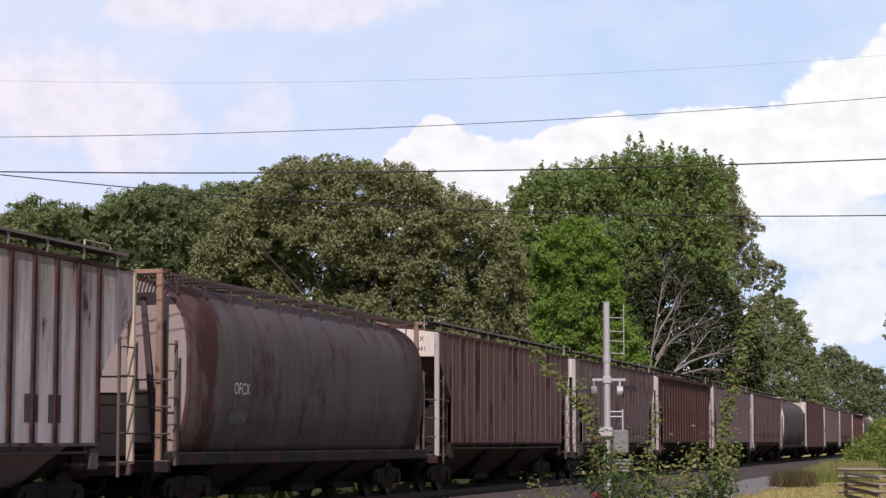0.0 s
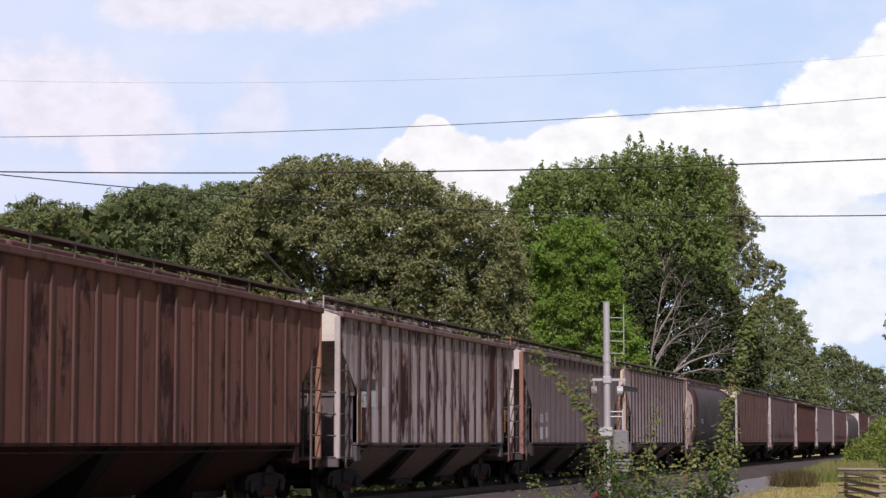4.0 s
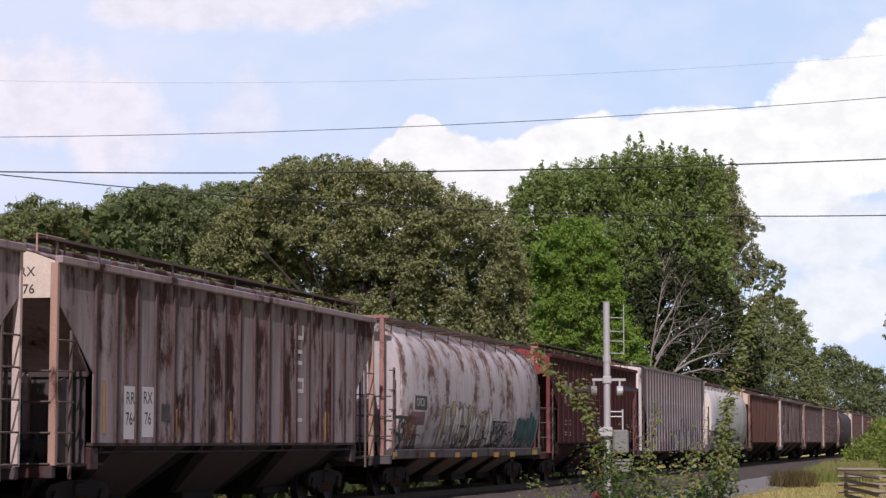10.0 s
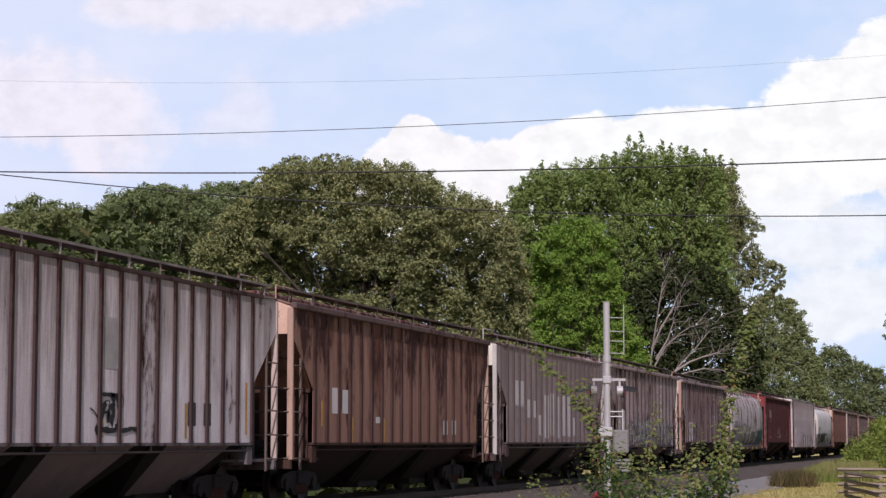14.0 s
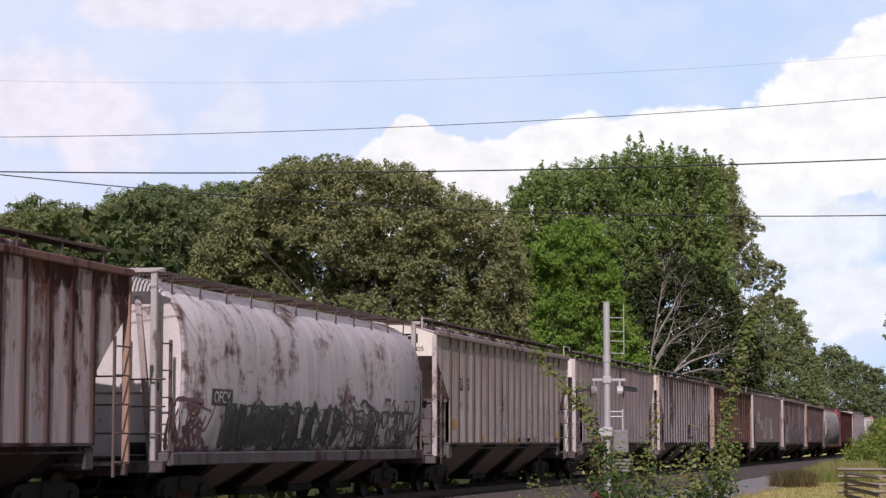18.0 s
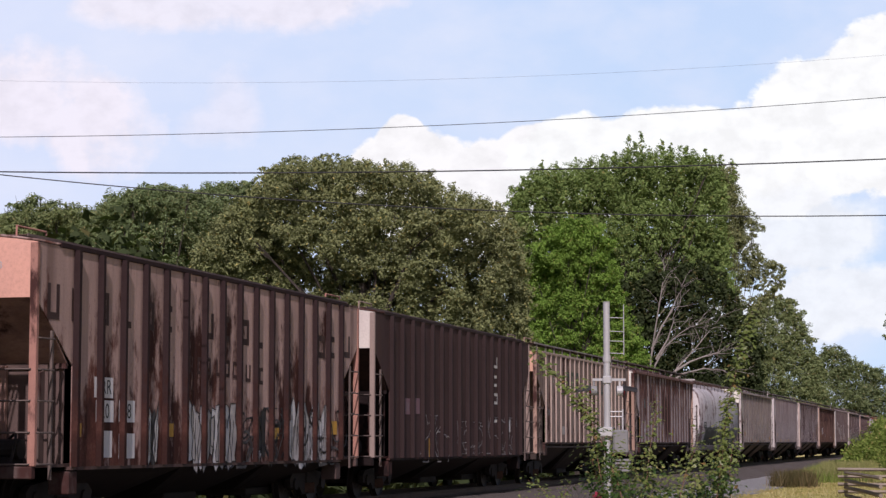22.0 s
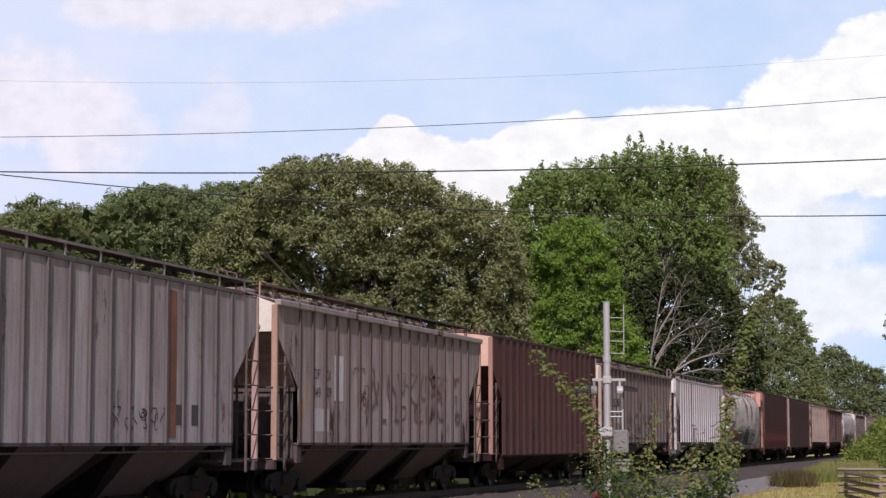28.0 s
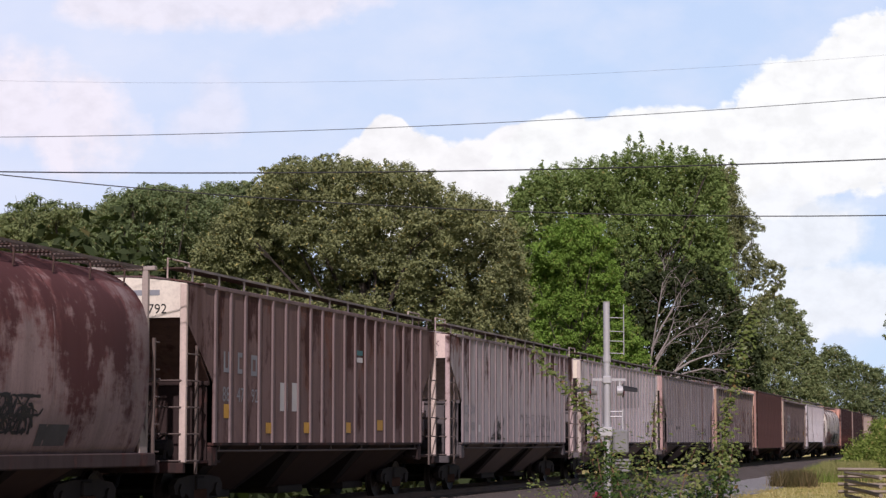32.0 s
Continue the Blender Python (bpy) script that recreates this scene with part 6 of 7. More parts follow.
patch("cnw", 1.87, 1.89, 0.44, 0.26, YELLOW, "reflector")
patch("cnw", 4.11, 1.59, 0.33, 0.21, YELLOW, "reflector")
patch("cnw", 6.45, 1.61, 0.37, 0.22, YELLOW, "reflector")
patch("cnw", 9.28, 1.63, 0.42, 0.23, YELLOW, "reflector")
patch("cnw", 11.75, 1.70, 0.46, 0.24, YELLOW, "reflector")
patch("cnw", 5.02, 2.22, 0.46, 0.57, BAND, "paint_patch")
patch("cnw", 5.72, 2.23, 0.41, 0.58, BAND, "paint_patch")
patch("tank_f", 12.73, 1.42, 1.05, 0.33, SMOKE, "paint_patch")
graffiti("tank_f", 10.50, 11.67, 1.45, 2.00, 5, "scrawl", (INK,), 250)
# ---- trees and shrubs ----
OAK = foliage("oak_leaves", [(0.137, 0.163, 0.069), (0.307, 0.326, 0.155), (0.209, 0.234, 0.099), (0.376, 0.326, 0.112)], 0.2)
LIME = foliage("bright_leaves", [(0.134, 0.253, 0.042), (0.271, 0.421, 0.076), (0.193, 0.316, 0.057), (0.337, 0.333, 0.095)], 0.35)
# leaf greens darkened to stand in for shade low in the wood
UNDER = foliage("shade_dark_leaves", [(0.027, 0.041, 0.015), (0.054, 0.068, 0.028), (0.036, 0.050, 0.020), (0.090, 0.082, 0.030)], 0.2)
GREEN = foliage("green_leaves", [(0.146, 0.223, 0.065), (0.282, 0.375, 0.121), (0.197, 0.277, 0.088), (0.273, 0.267, 0.090)], 0.28)
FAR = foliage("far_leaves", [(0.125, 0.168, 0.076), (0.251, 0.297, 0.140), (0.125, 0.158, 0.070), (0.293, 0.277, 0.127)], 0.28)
WEED = foliage("roadside_weeds", [(0.128, 0.200, 0.036), (0.254, 0.326, 0.073), (0.181, 0.236, 0.054), (0.471, 0.399, 0.145)], 0.35)
BARK = plain("grey_bark", (0.06, 0.05, 0.042), 0.9, 0.0, 3.0, 0.4, 0.8, 0.03)
# distance haze is put into these lighter leaf colours
HAZY = foliage("haze_paled_leaves", [(0.153, 0.202, 0.080), (0.276, 0.321, 0.145), (0.201, 0.242, 0.102), (0.276, 0.237, 0.102)], 0.3)
PINY = foliage("pine_needles", [(0.123, 0.171, 0.082), (0.260, 0.309, 0.138), (0.173, 0.236, 0.101), (0.347, 0.309, 0.146)], 0.2)
DEADWOOD = plain("bleached_deadwood", (0.27, 0.24, 0.215), 0.85, 0.0, 3.0, 0.3, 0.5, 0.02)


def leaf_mesh(name, centres, normals, sizes, rng, mat, slim=0.55):
    """Two-triangle leaves, a little folded, one island each."""
    n = len(centres)
    nrm = normals + rng.normal(0, 0.15, (n, 3))
    nrm /= np.linalg.norm(nrm, axis=1)[:, None] + 1e-9
    t = rng.normal(0, 1, (n, 3))
    t -= nrm * (t * nrm).sum(1)[:, None]
    t /= np.linalg.norm(t, axis=1)[:, None] + 1e-9
    b = np.cross(nrm, t)
    s = sizes[:, None]
    v = np.empty((n, 4, 3))
    v[:, 0] = centres - t * s
    v[:, 1] = centres + b * s * slim + nrm * s * 0.25
    v[:, 2] = centres + t * s
    v[:, 3] = centres - b * s * slim + nrm * s * 0.25
    me = bpy.data.meshes.new(name)
    me.vertices.add(4 * n)
    me.vertices.foreach_set("co", v.reshape(-1))
    me.loops.add(4 * n)
    me.loops.foreach_set("vertex_index", np.arange(4 * n))
    me.polygons.add(n)
    me.polygons.foreach_set("loop_start", np.arange(0, 4 * n, 4))
    me.update()
    me.validate()
    me.materials.append(mat)
    return me


def tufts(boughs, size, rng, cover=1.2, gap=0.1, tall=1.0, core=0.25, m=18, clump=4.2, up=0.5, out=0.25, loose=0.5):
    """Leaves in small loose tufts through each bough (centre, radius): denser towards its shell, with dark gaps between."""
    cs, ns_, ss = [], [], []
    for c, r in boughs:
        c = Vector(c)
        n = max(4, int(cover * 5.5 * (r / size) ** 2 / m))
        d = rng.normal(0, 1, (n, 3))
        d /= np.linalg.norm(d, axis=1)[:, None]
        hole = np.array([noise.noise(Vector(q) * 2.2 + c * 1.3) for q in d])
        keep = hole > -0.45 + gap - 0.35 * rng.random(n)
        d, hole = d[keep], hole[keep]
        n = len(d)
        if not n:
            continue
        rad = r * (0.42 + 0.6 * rng.random(n) ** 0.6 + 0.22 * hole)
        tw = d * rad[:, None] * np.array([1, 1, tall])
        o = rng.normal(0, 1, (n, m, 3))
        o /= np.linalg.norm(o, axis=2)[:, :, None]
        wide = np.minimum(size * clump, r * 0.55) * (0.55 + 0.75 * rng.random(n))
        off = o * (wide[:, None] * rng.random((n, m)) ** 0.5)[:, :, None]
        off[:, :, 2] *= 0.7
        cs.append((np.array(c) + tw[:, None, :] + off).reshape(-1, 3))
        ns_.append((rng.normal(0, loose, (n, m, 3)) + d[:, None, :] * out + o * 0.5 + np.array([0, 0, up])).reshape(-1, 3))
        ss.append(size * (0.55 + 0.8 * rng.random(n * m)))
        k = int(core * n * m * 0.35)
        q = rng.normal(0, 1, (k, 3))
        q /= np.linalg.norm(q, axis=1)[:, None] + 1e-9
        cs.append(np.array(c) + q * (r * 0.6 * rng.random(k) ** 0.5)[:, None] * np.array([1, 1, tall]))
        ns_.append(rng.normal(0, 1, (k, 3)))
        ss.append(size * (1.5 + 1.0 * rng.random(k)))
    return np.concatenate(cs), np.concatenate(ns_), np.concatenate(ss)


def boughs_in(outline, low, r_in, r_edge, rng, rows=2, step=0.62):
    """Boughs (u, z, r, edge) that fill the outline of a crown, small along its edge and larger inside."""
    us, zs = [p[0] for p in outline], [p[1] for p in outline]
    fine = np.concatenate([np.stack([np.linspace(p[0], q[0], 12), np.linspace(p[1], q[1], 12)], 1) for p, q in zip(outline, outline[1:])])
    got = []
    for _ in range(rows):
        level = []
        for _ in range(1600):
            u = us[0] + (us[-1] - us[0]) * rng.random()
            z = low + (max(zs) - low) * rng.random()
            if z > np.interp(u, us, zs):
                continue
            gap = float(np.hypot(fine[:, 0] - u, fine[:, 1] - z).min())
            r = min(r_in * (0.75 + 0.5 * rng.random()), gap * 0.92)
            if r < r_edge or any((u - a) ** 2 + (z - b) ** 2 < (step * (r + c)) ** 2 for a, b, c, _ in level):
                continue
            level.append((u, z, r, 0.0))
        got += level
    last = None
    for u, z in fine:
        if last is None or math.hypot(u - last[0], z - last[1]) > r_edge * 1.25:
            r = r_edge * (0.45 + 1.1 * rng.random())
            got.append((u + rng.normal(0, r_edge * 0.4), z - r * 0.9 + min(0.5, rng.normal(0, 0.7)) * r_edge, r, 1.0))
            last = (u, z)
    return got


def limb(bm, base, c, r, r0, rng, sub=2):
    """A bent limb that rises from the trunk into a lobe, with a few twigs."""
    start = base + Vector((0, 0, (c.z - base.z) * (0.25 + 0.3 * rng.random())))
    mid = start.lerp(c, 0.5) + Vector(rng.normal(0, r * 0.25, 3))
    q = mid.lerp(c, 0.6) + Vector(rng.normal(0, r * 0.15, 3))
    tube(bm, [start, mid, q, c], r0 * 0.2, 5, r0 * 0.05)
    for _ in range(sub):
        e = c + Vector(rng.normal(0, r * 0.55, 3))
        tube(bm, [q, q.lerp(e, 0.5) + Vector(rng.normal(0, r * 0.1, 3)), e], r0 * 0.12, 4, r0 * 0.03)


def tree(label, d, boughs, foot, mat, seed, size=0.06, trunk=0.35, deep=0.5, limbs=26, inner=0, **leafy):
    """A tree d metres off; boughs are (u, z, r, edge) on a window one metre off, carried out to its distance."""
    rng = np.random.default_rng(seed)
    base = at(foot, d, GROUND)
    t = new("tree")
    t.location = base
    tagged(t, label, "tree")
    mid_u = 0.5 * (min(q[0] for q in boughs) + max(q[0] for q in boughs))
    half = max(abs(q[0] - mid_u) for q in boughs) + 1e-6
    z_top, z_low = max(q[1] for q in boughs), min(q[1] for q in boughs)
    spots = []
    for u, z, r, edge in boughs:
        thick = deep * half * d * math.sqrt(max(0.05, 1 - ((u - mid_u) / half) ** 2))
        back = 0.15 * rng.normal() * thick if edge else thick * (0.25 - 1.1 * rng.random())
        e = d + back + 0.8 * deep * half * d * (z_top - z) / (z_top - z_low)
        spots.append((at(u * e, e, 1.32 + z * e) - base, r * e))
    top = max(s[0].z for s in spots)

    def wood(bm):
        tube(bm, [Vector((0.06 * math.sin(k), 0.05 * math.cos(2 * k), top * 0.62 * k / 5)) for k in range(6)], trunk, 8, trunk * 0.35)
    part("trunk", wood, BARK, t, "rough grey-brown trunk")
    for i in rng.permutation(len(spots))[:limbs]:
        c, r = spots[i]
        part("limb", lambda bm: limb(bm, Vector((0, 0, 0)), c, r, trunk, rng), BARK, t)
    cs, ns_, ss = tufts(spots, size, rng, **leafy)
    if inner:
        # the leaves deep in the crown, behind its outer boughs
        us = np.array([[u, z, r] for u, z, r, edge in boughs if not edge])
        pick = us[rng.integers(len(us), size=inner)]
        e = d * (1 + deep * half * (0.4 + 0.5 * rng.random(inner) + 0.8 * (z_top - pick[:, 1]) / (z_top - z_low)))
        deepest = np.array([at(u * q, q, 1.32 + (z - 0.004) * q) - base for (u, z, _), q in zip(pick, e)]) + rng.normal(0, 1, (inner, 3)) * (pick[:, 2] * e * 0.45)[:, None]
        cs, ns_, ss = np.concatenate([cs, deepest]), np.concatenate([ns_, rng.normal(0, 1, (inner, 3))]), np.concatenate([ss, size * (2.5 + 2.0 * rng.random(inner))])
    crown = new("crown", leaf_mesh("crown", cs, ns_, ss, rng, mat))
    crown.parent = t
    return t


rng = np.random.default_rng(3)
OAK_TOP = [(-0.1278, 0.0611), (-0.1259, 0.0861), (-0.1205, 0.0987), (-0.1123, 0.109), (-0.104, 0.1185), (-0.0957, 0.1233), (-0.0894, 0.1342), (-0.0791, 0.1387), (-0.0666, 0.1401), (-0.0535, 0.1415), (-0.0401, 0.1378), (-0.0262, 0.1378), (-0.012, 0.1359), (0.0, 0.1269), (0.0128, 0.1219), (0.0242, 0.1196), (0.0336, 0.1129), (0.04, 0.0973), (0.0418, 0.0722), (0.042, 0.0501)]
tree("broad dark green oak with a dense grey-green crown", 78, boughs_in(OAK_TOP, 0.015, 0.0075, 0.0034, rng, 4), -3.0, OAK, 11, size=0.046, trunk=0.45, cover=0.95, gap=0.35, inner=16000)
PINE_TOP = [(-0.1736, 0.0861), (-0.1723, 0.1098), (-0.166, 0.1191), (-0.1541, 0.1233), (-0.1375, 0.1255), (-0.1235, 0.1233), (-0.1146, 0.1202), (-0.1062, 0.1146), (-0.0983, 0.0973), (-0.0964, 0.0778)]
tree("rounded dark green pine with flat layered boughs", 112, boughs_in([(u, z + 0.002) for u, z in PINE_TOP], 0.06, 0.008, 0.0028, rng, 3), -15.3, PINY, 12, size=0.06, trunk=0.4, tall=0.85, up=0.6, cover=1.0, gap=0.1, inner=12000)
BACK_TOP = [(-0.1219, 0.1001), (-0.1202, 0.1207), (-0.1152, 0.1249), (-0.1055, 0.1263), (-0.0966, 0.1258), (-0.0868, 0.121), (-0.0817, 0.1056)]
tree("green pine showing behind the oak", 126, boughs_in([(u, z + 0.002) for u, z in BACK_TOP], 0.07, 0.007, 0.0028, rng, 3), -13, PINY, 14, size=0.068, tall=0.85, up=0.6, gap=0.0)
LOW_TOP = [(-0.2343, 0.1001), (-0.2289, 0.109), (-0.2179, 0.1112), (-0.2013, 0.114), (-0.1846, 0.1154), (-0.1707, 0.1146), (-0.1645, 0.1118), (-0.1579, 0.0973)]
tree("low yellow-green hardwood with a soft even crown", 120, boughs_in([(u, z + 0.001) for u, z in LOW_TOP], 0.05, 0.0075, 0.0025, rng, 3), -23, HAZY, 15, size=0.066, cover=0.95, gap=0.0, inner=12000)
LEFT_TOP = [(-0.215, 0.1056), (-0.2138, 0.1151), (-0.2097, 0.1207), (-0.2014, 0.123), (-0.1972, 0.1207), (-0.1916, 0.1191), (-0.1904, 0.1146), (-0.1934, 0.1079)]
tree("distant pine with a thin uneven top", 128, boughs_in(LEFT_TOP, 0.1, 0.005, 0.0026, rng, 1, 0.8) + [(-0.202, 0.1 - 0.008 * k, 0.006, 0.0) for k in range(5)], -26, PINY, 13, size=0.068, trunk=0.3, tall=0.6, up=0.8, gap=0.3, cover=1.3)
TALL_TOP = [(0.0266, 0.0722), (0.03, 0.1001), (0.0331, 0.121), (0.0384, 0.1275), (0.0487, 0.1331), (0.0657, 0.1359), (0.0788, 0.1378), (0.0895, 0.1409), (0.1014, 0.1415), (0.1126, 0.1426), (0.1201, 0.1421), (0.1271, 0.1398), (0.1332, 0.139), (0.1385, 0.134), (0.1395, 0.115), (0.14, 0.095)]
spires = []
for u, z in ((0.0337, 0.1249), (0.0393, 0.1303), (0.044, 0.1336), (0.0485, 0.1378), (0.056, 0.137), (0.0658, 0.1393), (0.0727, 0.1384), (0.0789, 0.1409), (0.0853, 0.1421), (0.092, 0.1505), (0.0948, 0.1477), (0.0976, 0.1514), (0.1015, 0.1443), (0.1079, 0.1488), (0.1121, 0.146), (0.1202, 0.1457), (0.1237, 0.1421), (0.1299, 0.144), (0.1368, 0.141), (0.143, 0.1384)):
    spires += [(u, z - 0.0012, 0.0012, 1.0), (u + rng.normal(0, 0.0004), z - 0.0034, 0.0018, 1.0), (u + rng.normal(0, 0.0006), z - 0.0064, 0.0024, 1.0), (u + rng.normal(0, 0.001), z - 0.0105, 0.003, 1.0)]
tree("tall green tulip tree with a ragged pointed top", 175, boughs_in(TALL_TOP, 0.078, 0.0045, 0.0022, rng, 4, 0.75) + spires, 15.7, GREEN, 16, size=0.082, trunk=0.5, tall=1.9, cover=0.95, gap=0.35, deep=0.4, inner=14000)
LIME_TOP = [(0.0376, 0.0501), (0.0393, 0.0806), (0.0433, 0.0973), (0.0558, 0.1084), (0.0656, 0.1118), (0.0767, 0.1084), (0.0827, 0.0987), (0.0862, 0.0819), (0.0907, 0.0611), (0.0984, 0.0501), (0.101, 0.039)]
tree("bright yellow-green young tree beside the railway", 104, boughs_in(LIME_TOP, 0.02, 0.0065, 0.0028, rng, 3), 6.8, LIME, 17, size=0.055, trunk=0.22, tall=0.75, up=0.75, cover=1.0, gap=0.2, inner=4000)
THIN = [(0.133, 0.1238, 0.0094), (0.1407, 0.1191, 0.0083), (0.1434, 0.1084, 0.0094), (0.1494, 0.1034, 0.0061), (0.1355, 0.0987, 0.0083), (0.1515, 0.0911, 0.0055), (0.1575, 0.0867, 0.005), (0.1635, 0.0828, 0.0041), (0.1464, 0.0833, 0.0066), (0.159, 0.0733, 0.0044), (0.1401, 0.0708, 0.0083), (0.1526, 0.0778, 0.0055), (0.1292, 0.0861, 0.0083), (0.1432, 0.0945, 0.0061), (0.1539, 0.0667, 0.005), (0.1386, 0.1308, 0.0055), (0.164, 0.0764, 0.0033)]
sprays = []
for u, z, r in THIN:
    for _ in range(20):
        t, q = 6.28 * rng.random(), r * math.sqrt(rng.random())
        sprays.append((u + 1.1 * q * math.cos(t), z + 0.9 * q * math.sin(t), r * (0.2 + 0.28 * rng.random()), 1.0))
tree("thin-crowned tree with gaps of sky between its boughs", 190, sprays, 27.3, OAK, 18, size=0.085, trunk=0.16, limbs=12, gap=0.0, cover=1.5, core=0.0)
RIGHT_TOP = [(0.1424, 0.039), (0.1477, 0.0611), (0.1553, 0.0694), (0.1628, 0.0728), (0.1705, 0.0711), (0.1751, 0.0633), (0.1804, 0.0501), (0.1844, 0.039)]
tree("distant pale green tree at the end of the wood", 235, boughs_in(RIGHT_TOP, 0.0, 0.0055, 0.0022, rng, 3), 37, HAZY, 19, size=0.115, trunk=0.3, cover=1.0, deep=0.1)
FAR_TOP = [(0.1754, 0.028), (0.1811, 0.039), (0.1859, 0.0459), (0.1923, 0.0473), (0.1977, 0.044), (0.2045, 0.039), (0.2163, 0.0341), (0.2306, 0.0302), (0.2415, 0.0252)]
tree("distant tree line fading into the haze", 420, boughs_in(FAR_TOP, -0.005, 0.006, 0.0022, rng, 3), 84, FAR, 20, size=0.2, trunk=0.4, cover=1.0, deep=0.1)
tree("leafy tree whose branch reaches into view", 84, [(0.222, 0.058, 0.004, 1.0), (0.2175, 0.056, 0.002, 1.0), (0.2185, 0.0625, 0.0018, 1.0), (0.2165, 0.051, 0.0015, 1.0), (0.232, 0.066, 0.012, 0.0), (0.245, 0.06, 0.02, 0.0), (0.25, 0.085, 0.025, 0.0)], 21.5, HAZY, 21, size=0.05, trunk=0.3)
DARK_TOP = [(0.0265, 0.039), (0.0321, 0.0667), (0.0488, 0.0778), (0.0765, 0.0833), (0.0959, 0.0861), (0.1154, 0.0945), (0.1321, 0.0945), (0.143, 0.0778), (0.1524, 0.0611), (0.1549, 0.039)]
# fills the shaded foot of the wood; the shade is in its leaf colour
tree("dense tree with leaves coloured dark for the shade of the taller ones", 166, boughs_in([(u, z - 0.006) for u, z in DARK_TOP], -0.005, 0.0085, 0.003, rng, 3), 15.5, UNDER, 22, size=0.16, trunk=0.3, deep=0.05, cover=1.1)


def thicket(name, label, rows, mat, seed, per, size, gap=0.2):
    rng = np.random.default_rng(seed)
    lobes = [(Vector(p), r) for p, r in rows]
    cs, ns_, ss = tufts(lobes, size, rng, per, gap)
    ob = new(name, leaf_mesh(name, cs, ns_, ss, rng, mat))
    return tagged(ob, label, "undergrowth", kind="stuff")


rng = np.random.default_rng(5)
rows = []
# two rows of low shrubs added to darken the view beneath the cars
for i in range(60):
    y = 8 + 1.6 * i
    rows.append(((-5.2 - rng.random() * 1.2, y, GROUND + 0.25), 0.75 + 0.3 * rng.random()))
for i in range(36):
    y = 14 + 2.6 * i
    rows.append(((-7.5 - rng.random() * 2.5, y, GROUND + 0.5), 1.1 + 0.5 * rng.random()))
for i in range(70):
    y = 42 + 3.4 * i
    x = -12.5 - rng.random() * 4 - (0 if y > 60 else 4)
    h = 2.0 + 3.0 * rng.random()
    rows.append(((x, y, GROUND + h * 0.6), h * 0.75))
    rows.append(((x - 4, y + 1, GROUND + h * 1.25), h * 0.9))
thicket("undergrowth", "undergrowth along the far side of the railway, its leaves coloured dark for shade", rows, UNDER, 6, 1.1, 0.28)
def bank_top(x, y):
    """How high the overgrown bank beside the track rises at a place, over the ground."""
    q = Vector((x, y, 0)) - EYE
    u, d = q.dot(RIGHT), q.dot(FRONT)
    s = u / d
    line = float(np.interp(s, [0.172, 0.18, 0.198, 0.21, 0.2165, 0.23], [-0.021, -0.017, -0.006, 0.007, 0.011, 0.014]))
    return 1.32 + line * d - GROUND


rows = []
while len(rows) < 110:
    x, y = 4.4 + 6.5 * rng.random(), 100 + 130 * rng.random()
    h = bank_top(x, y) * (0.7 + 0.4 * rng.random())
    if h > 0.5:
        rows.append(((x, y, GROUND + h * 0.4), min(h * 0.62, 1.4)))
        if h > 2.0:
            rows.append(((x, y, GROUND + h * 0.75), h * 0.3))
thicket("roadside_bushes", "bright green bushes crowding the edge of the railway", rows, WEED, 7, 1.2, 0.1)


def blades(name, label, spots, mat, seed, each, tall, spread):
    """Tall grass: thin tapering blades leaning at random round each spot."""
    rng = np.random.default_rng(seed)
    v, f = [], []
    for x, y in spots:
        for _ in range(each):
            px, py = x + rng.normal(0, spread), y + rng.normal(0, spread)
            h = tall * (0.5 + 0.7 * rng.random())
            lx, ly, w, t = rng.normal(0, h * 0.25), rng.normal(0, h * 0.25), 0.012 + 0.012 * rng.random(), rng.random() * 3.14
            cx, cy = w * math.cos(t), w * math.sin(t)
            k = len(v)
            v += [(px - cx, py - cy, GROUND), (px + cx, py + cy, GROUND), (px + lx * 0.5 + cx * 0.6, py + ly * 0.5 + cy * 0.6, GROUND + h * 0.6), (px + lx * 0.5 - cx * 0.6, py + ly * 0.5 - cy * 0.6, GROUND + h * 0.6), (px + lx, py + ly, GROUND + h)]
            f += [(k, k + 1, k + 2, k + 3), (k + 3, k + 2, k + 4)]
    return tagged(new(name, mesh_of(name, v, f, mat)), label, "grass", kind="stuff")


DRY = foliage("dead_brown_grass", [(0.10, 0.07, 0.035), (0.17, 0.12, 0.06), (0.08, 0.075, 0.03), (0.2, 0.14, 0.08)], 0.25)
STRAW = foliage("straw_grass", [(0.291, 0.237, 0.091), (0.473, 0.382, 0.164), (0.255, 0.273, 0.073), (0.546, 0.455, 0.218)], 0.3)
spots = []
while len(spots) < 500:
    x, y = 4.2 + 6.0 * rng.random(), 98 + 60 * rng.random()
    if 0.1 < bank_top(x, y) < 1.6:
        spots.append((x, y))
blades("weeds", "tall yellow-green weeds at the edge of the gravel", spots, WEED, 8, 40, 0.5, 0.35)
blades("dry_grass", "clump of tall dry brown grass beside the gravel", [(7.3 + rng.normal(0, 0.3), 88.5 + 0.7 * rng.normal()) for _ in range(34)], DRY, 9, 60, 0.7, 0.2)
PALEWEED = foliage("sunlit_tall_weeds", [(0.2, 0.21, 0.07), (0.36, 0.34, 0.14), (0.26, 0.27, 0.09), (0.4, 0.34, 0.16)], 0.35)
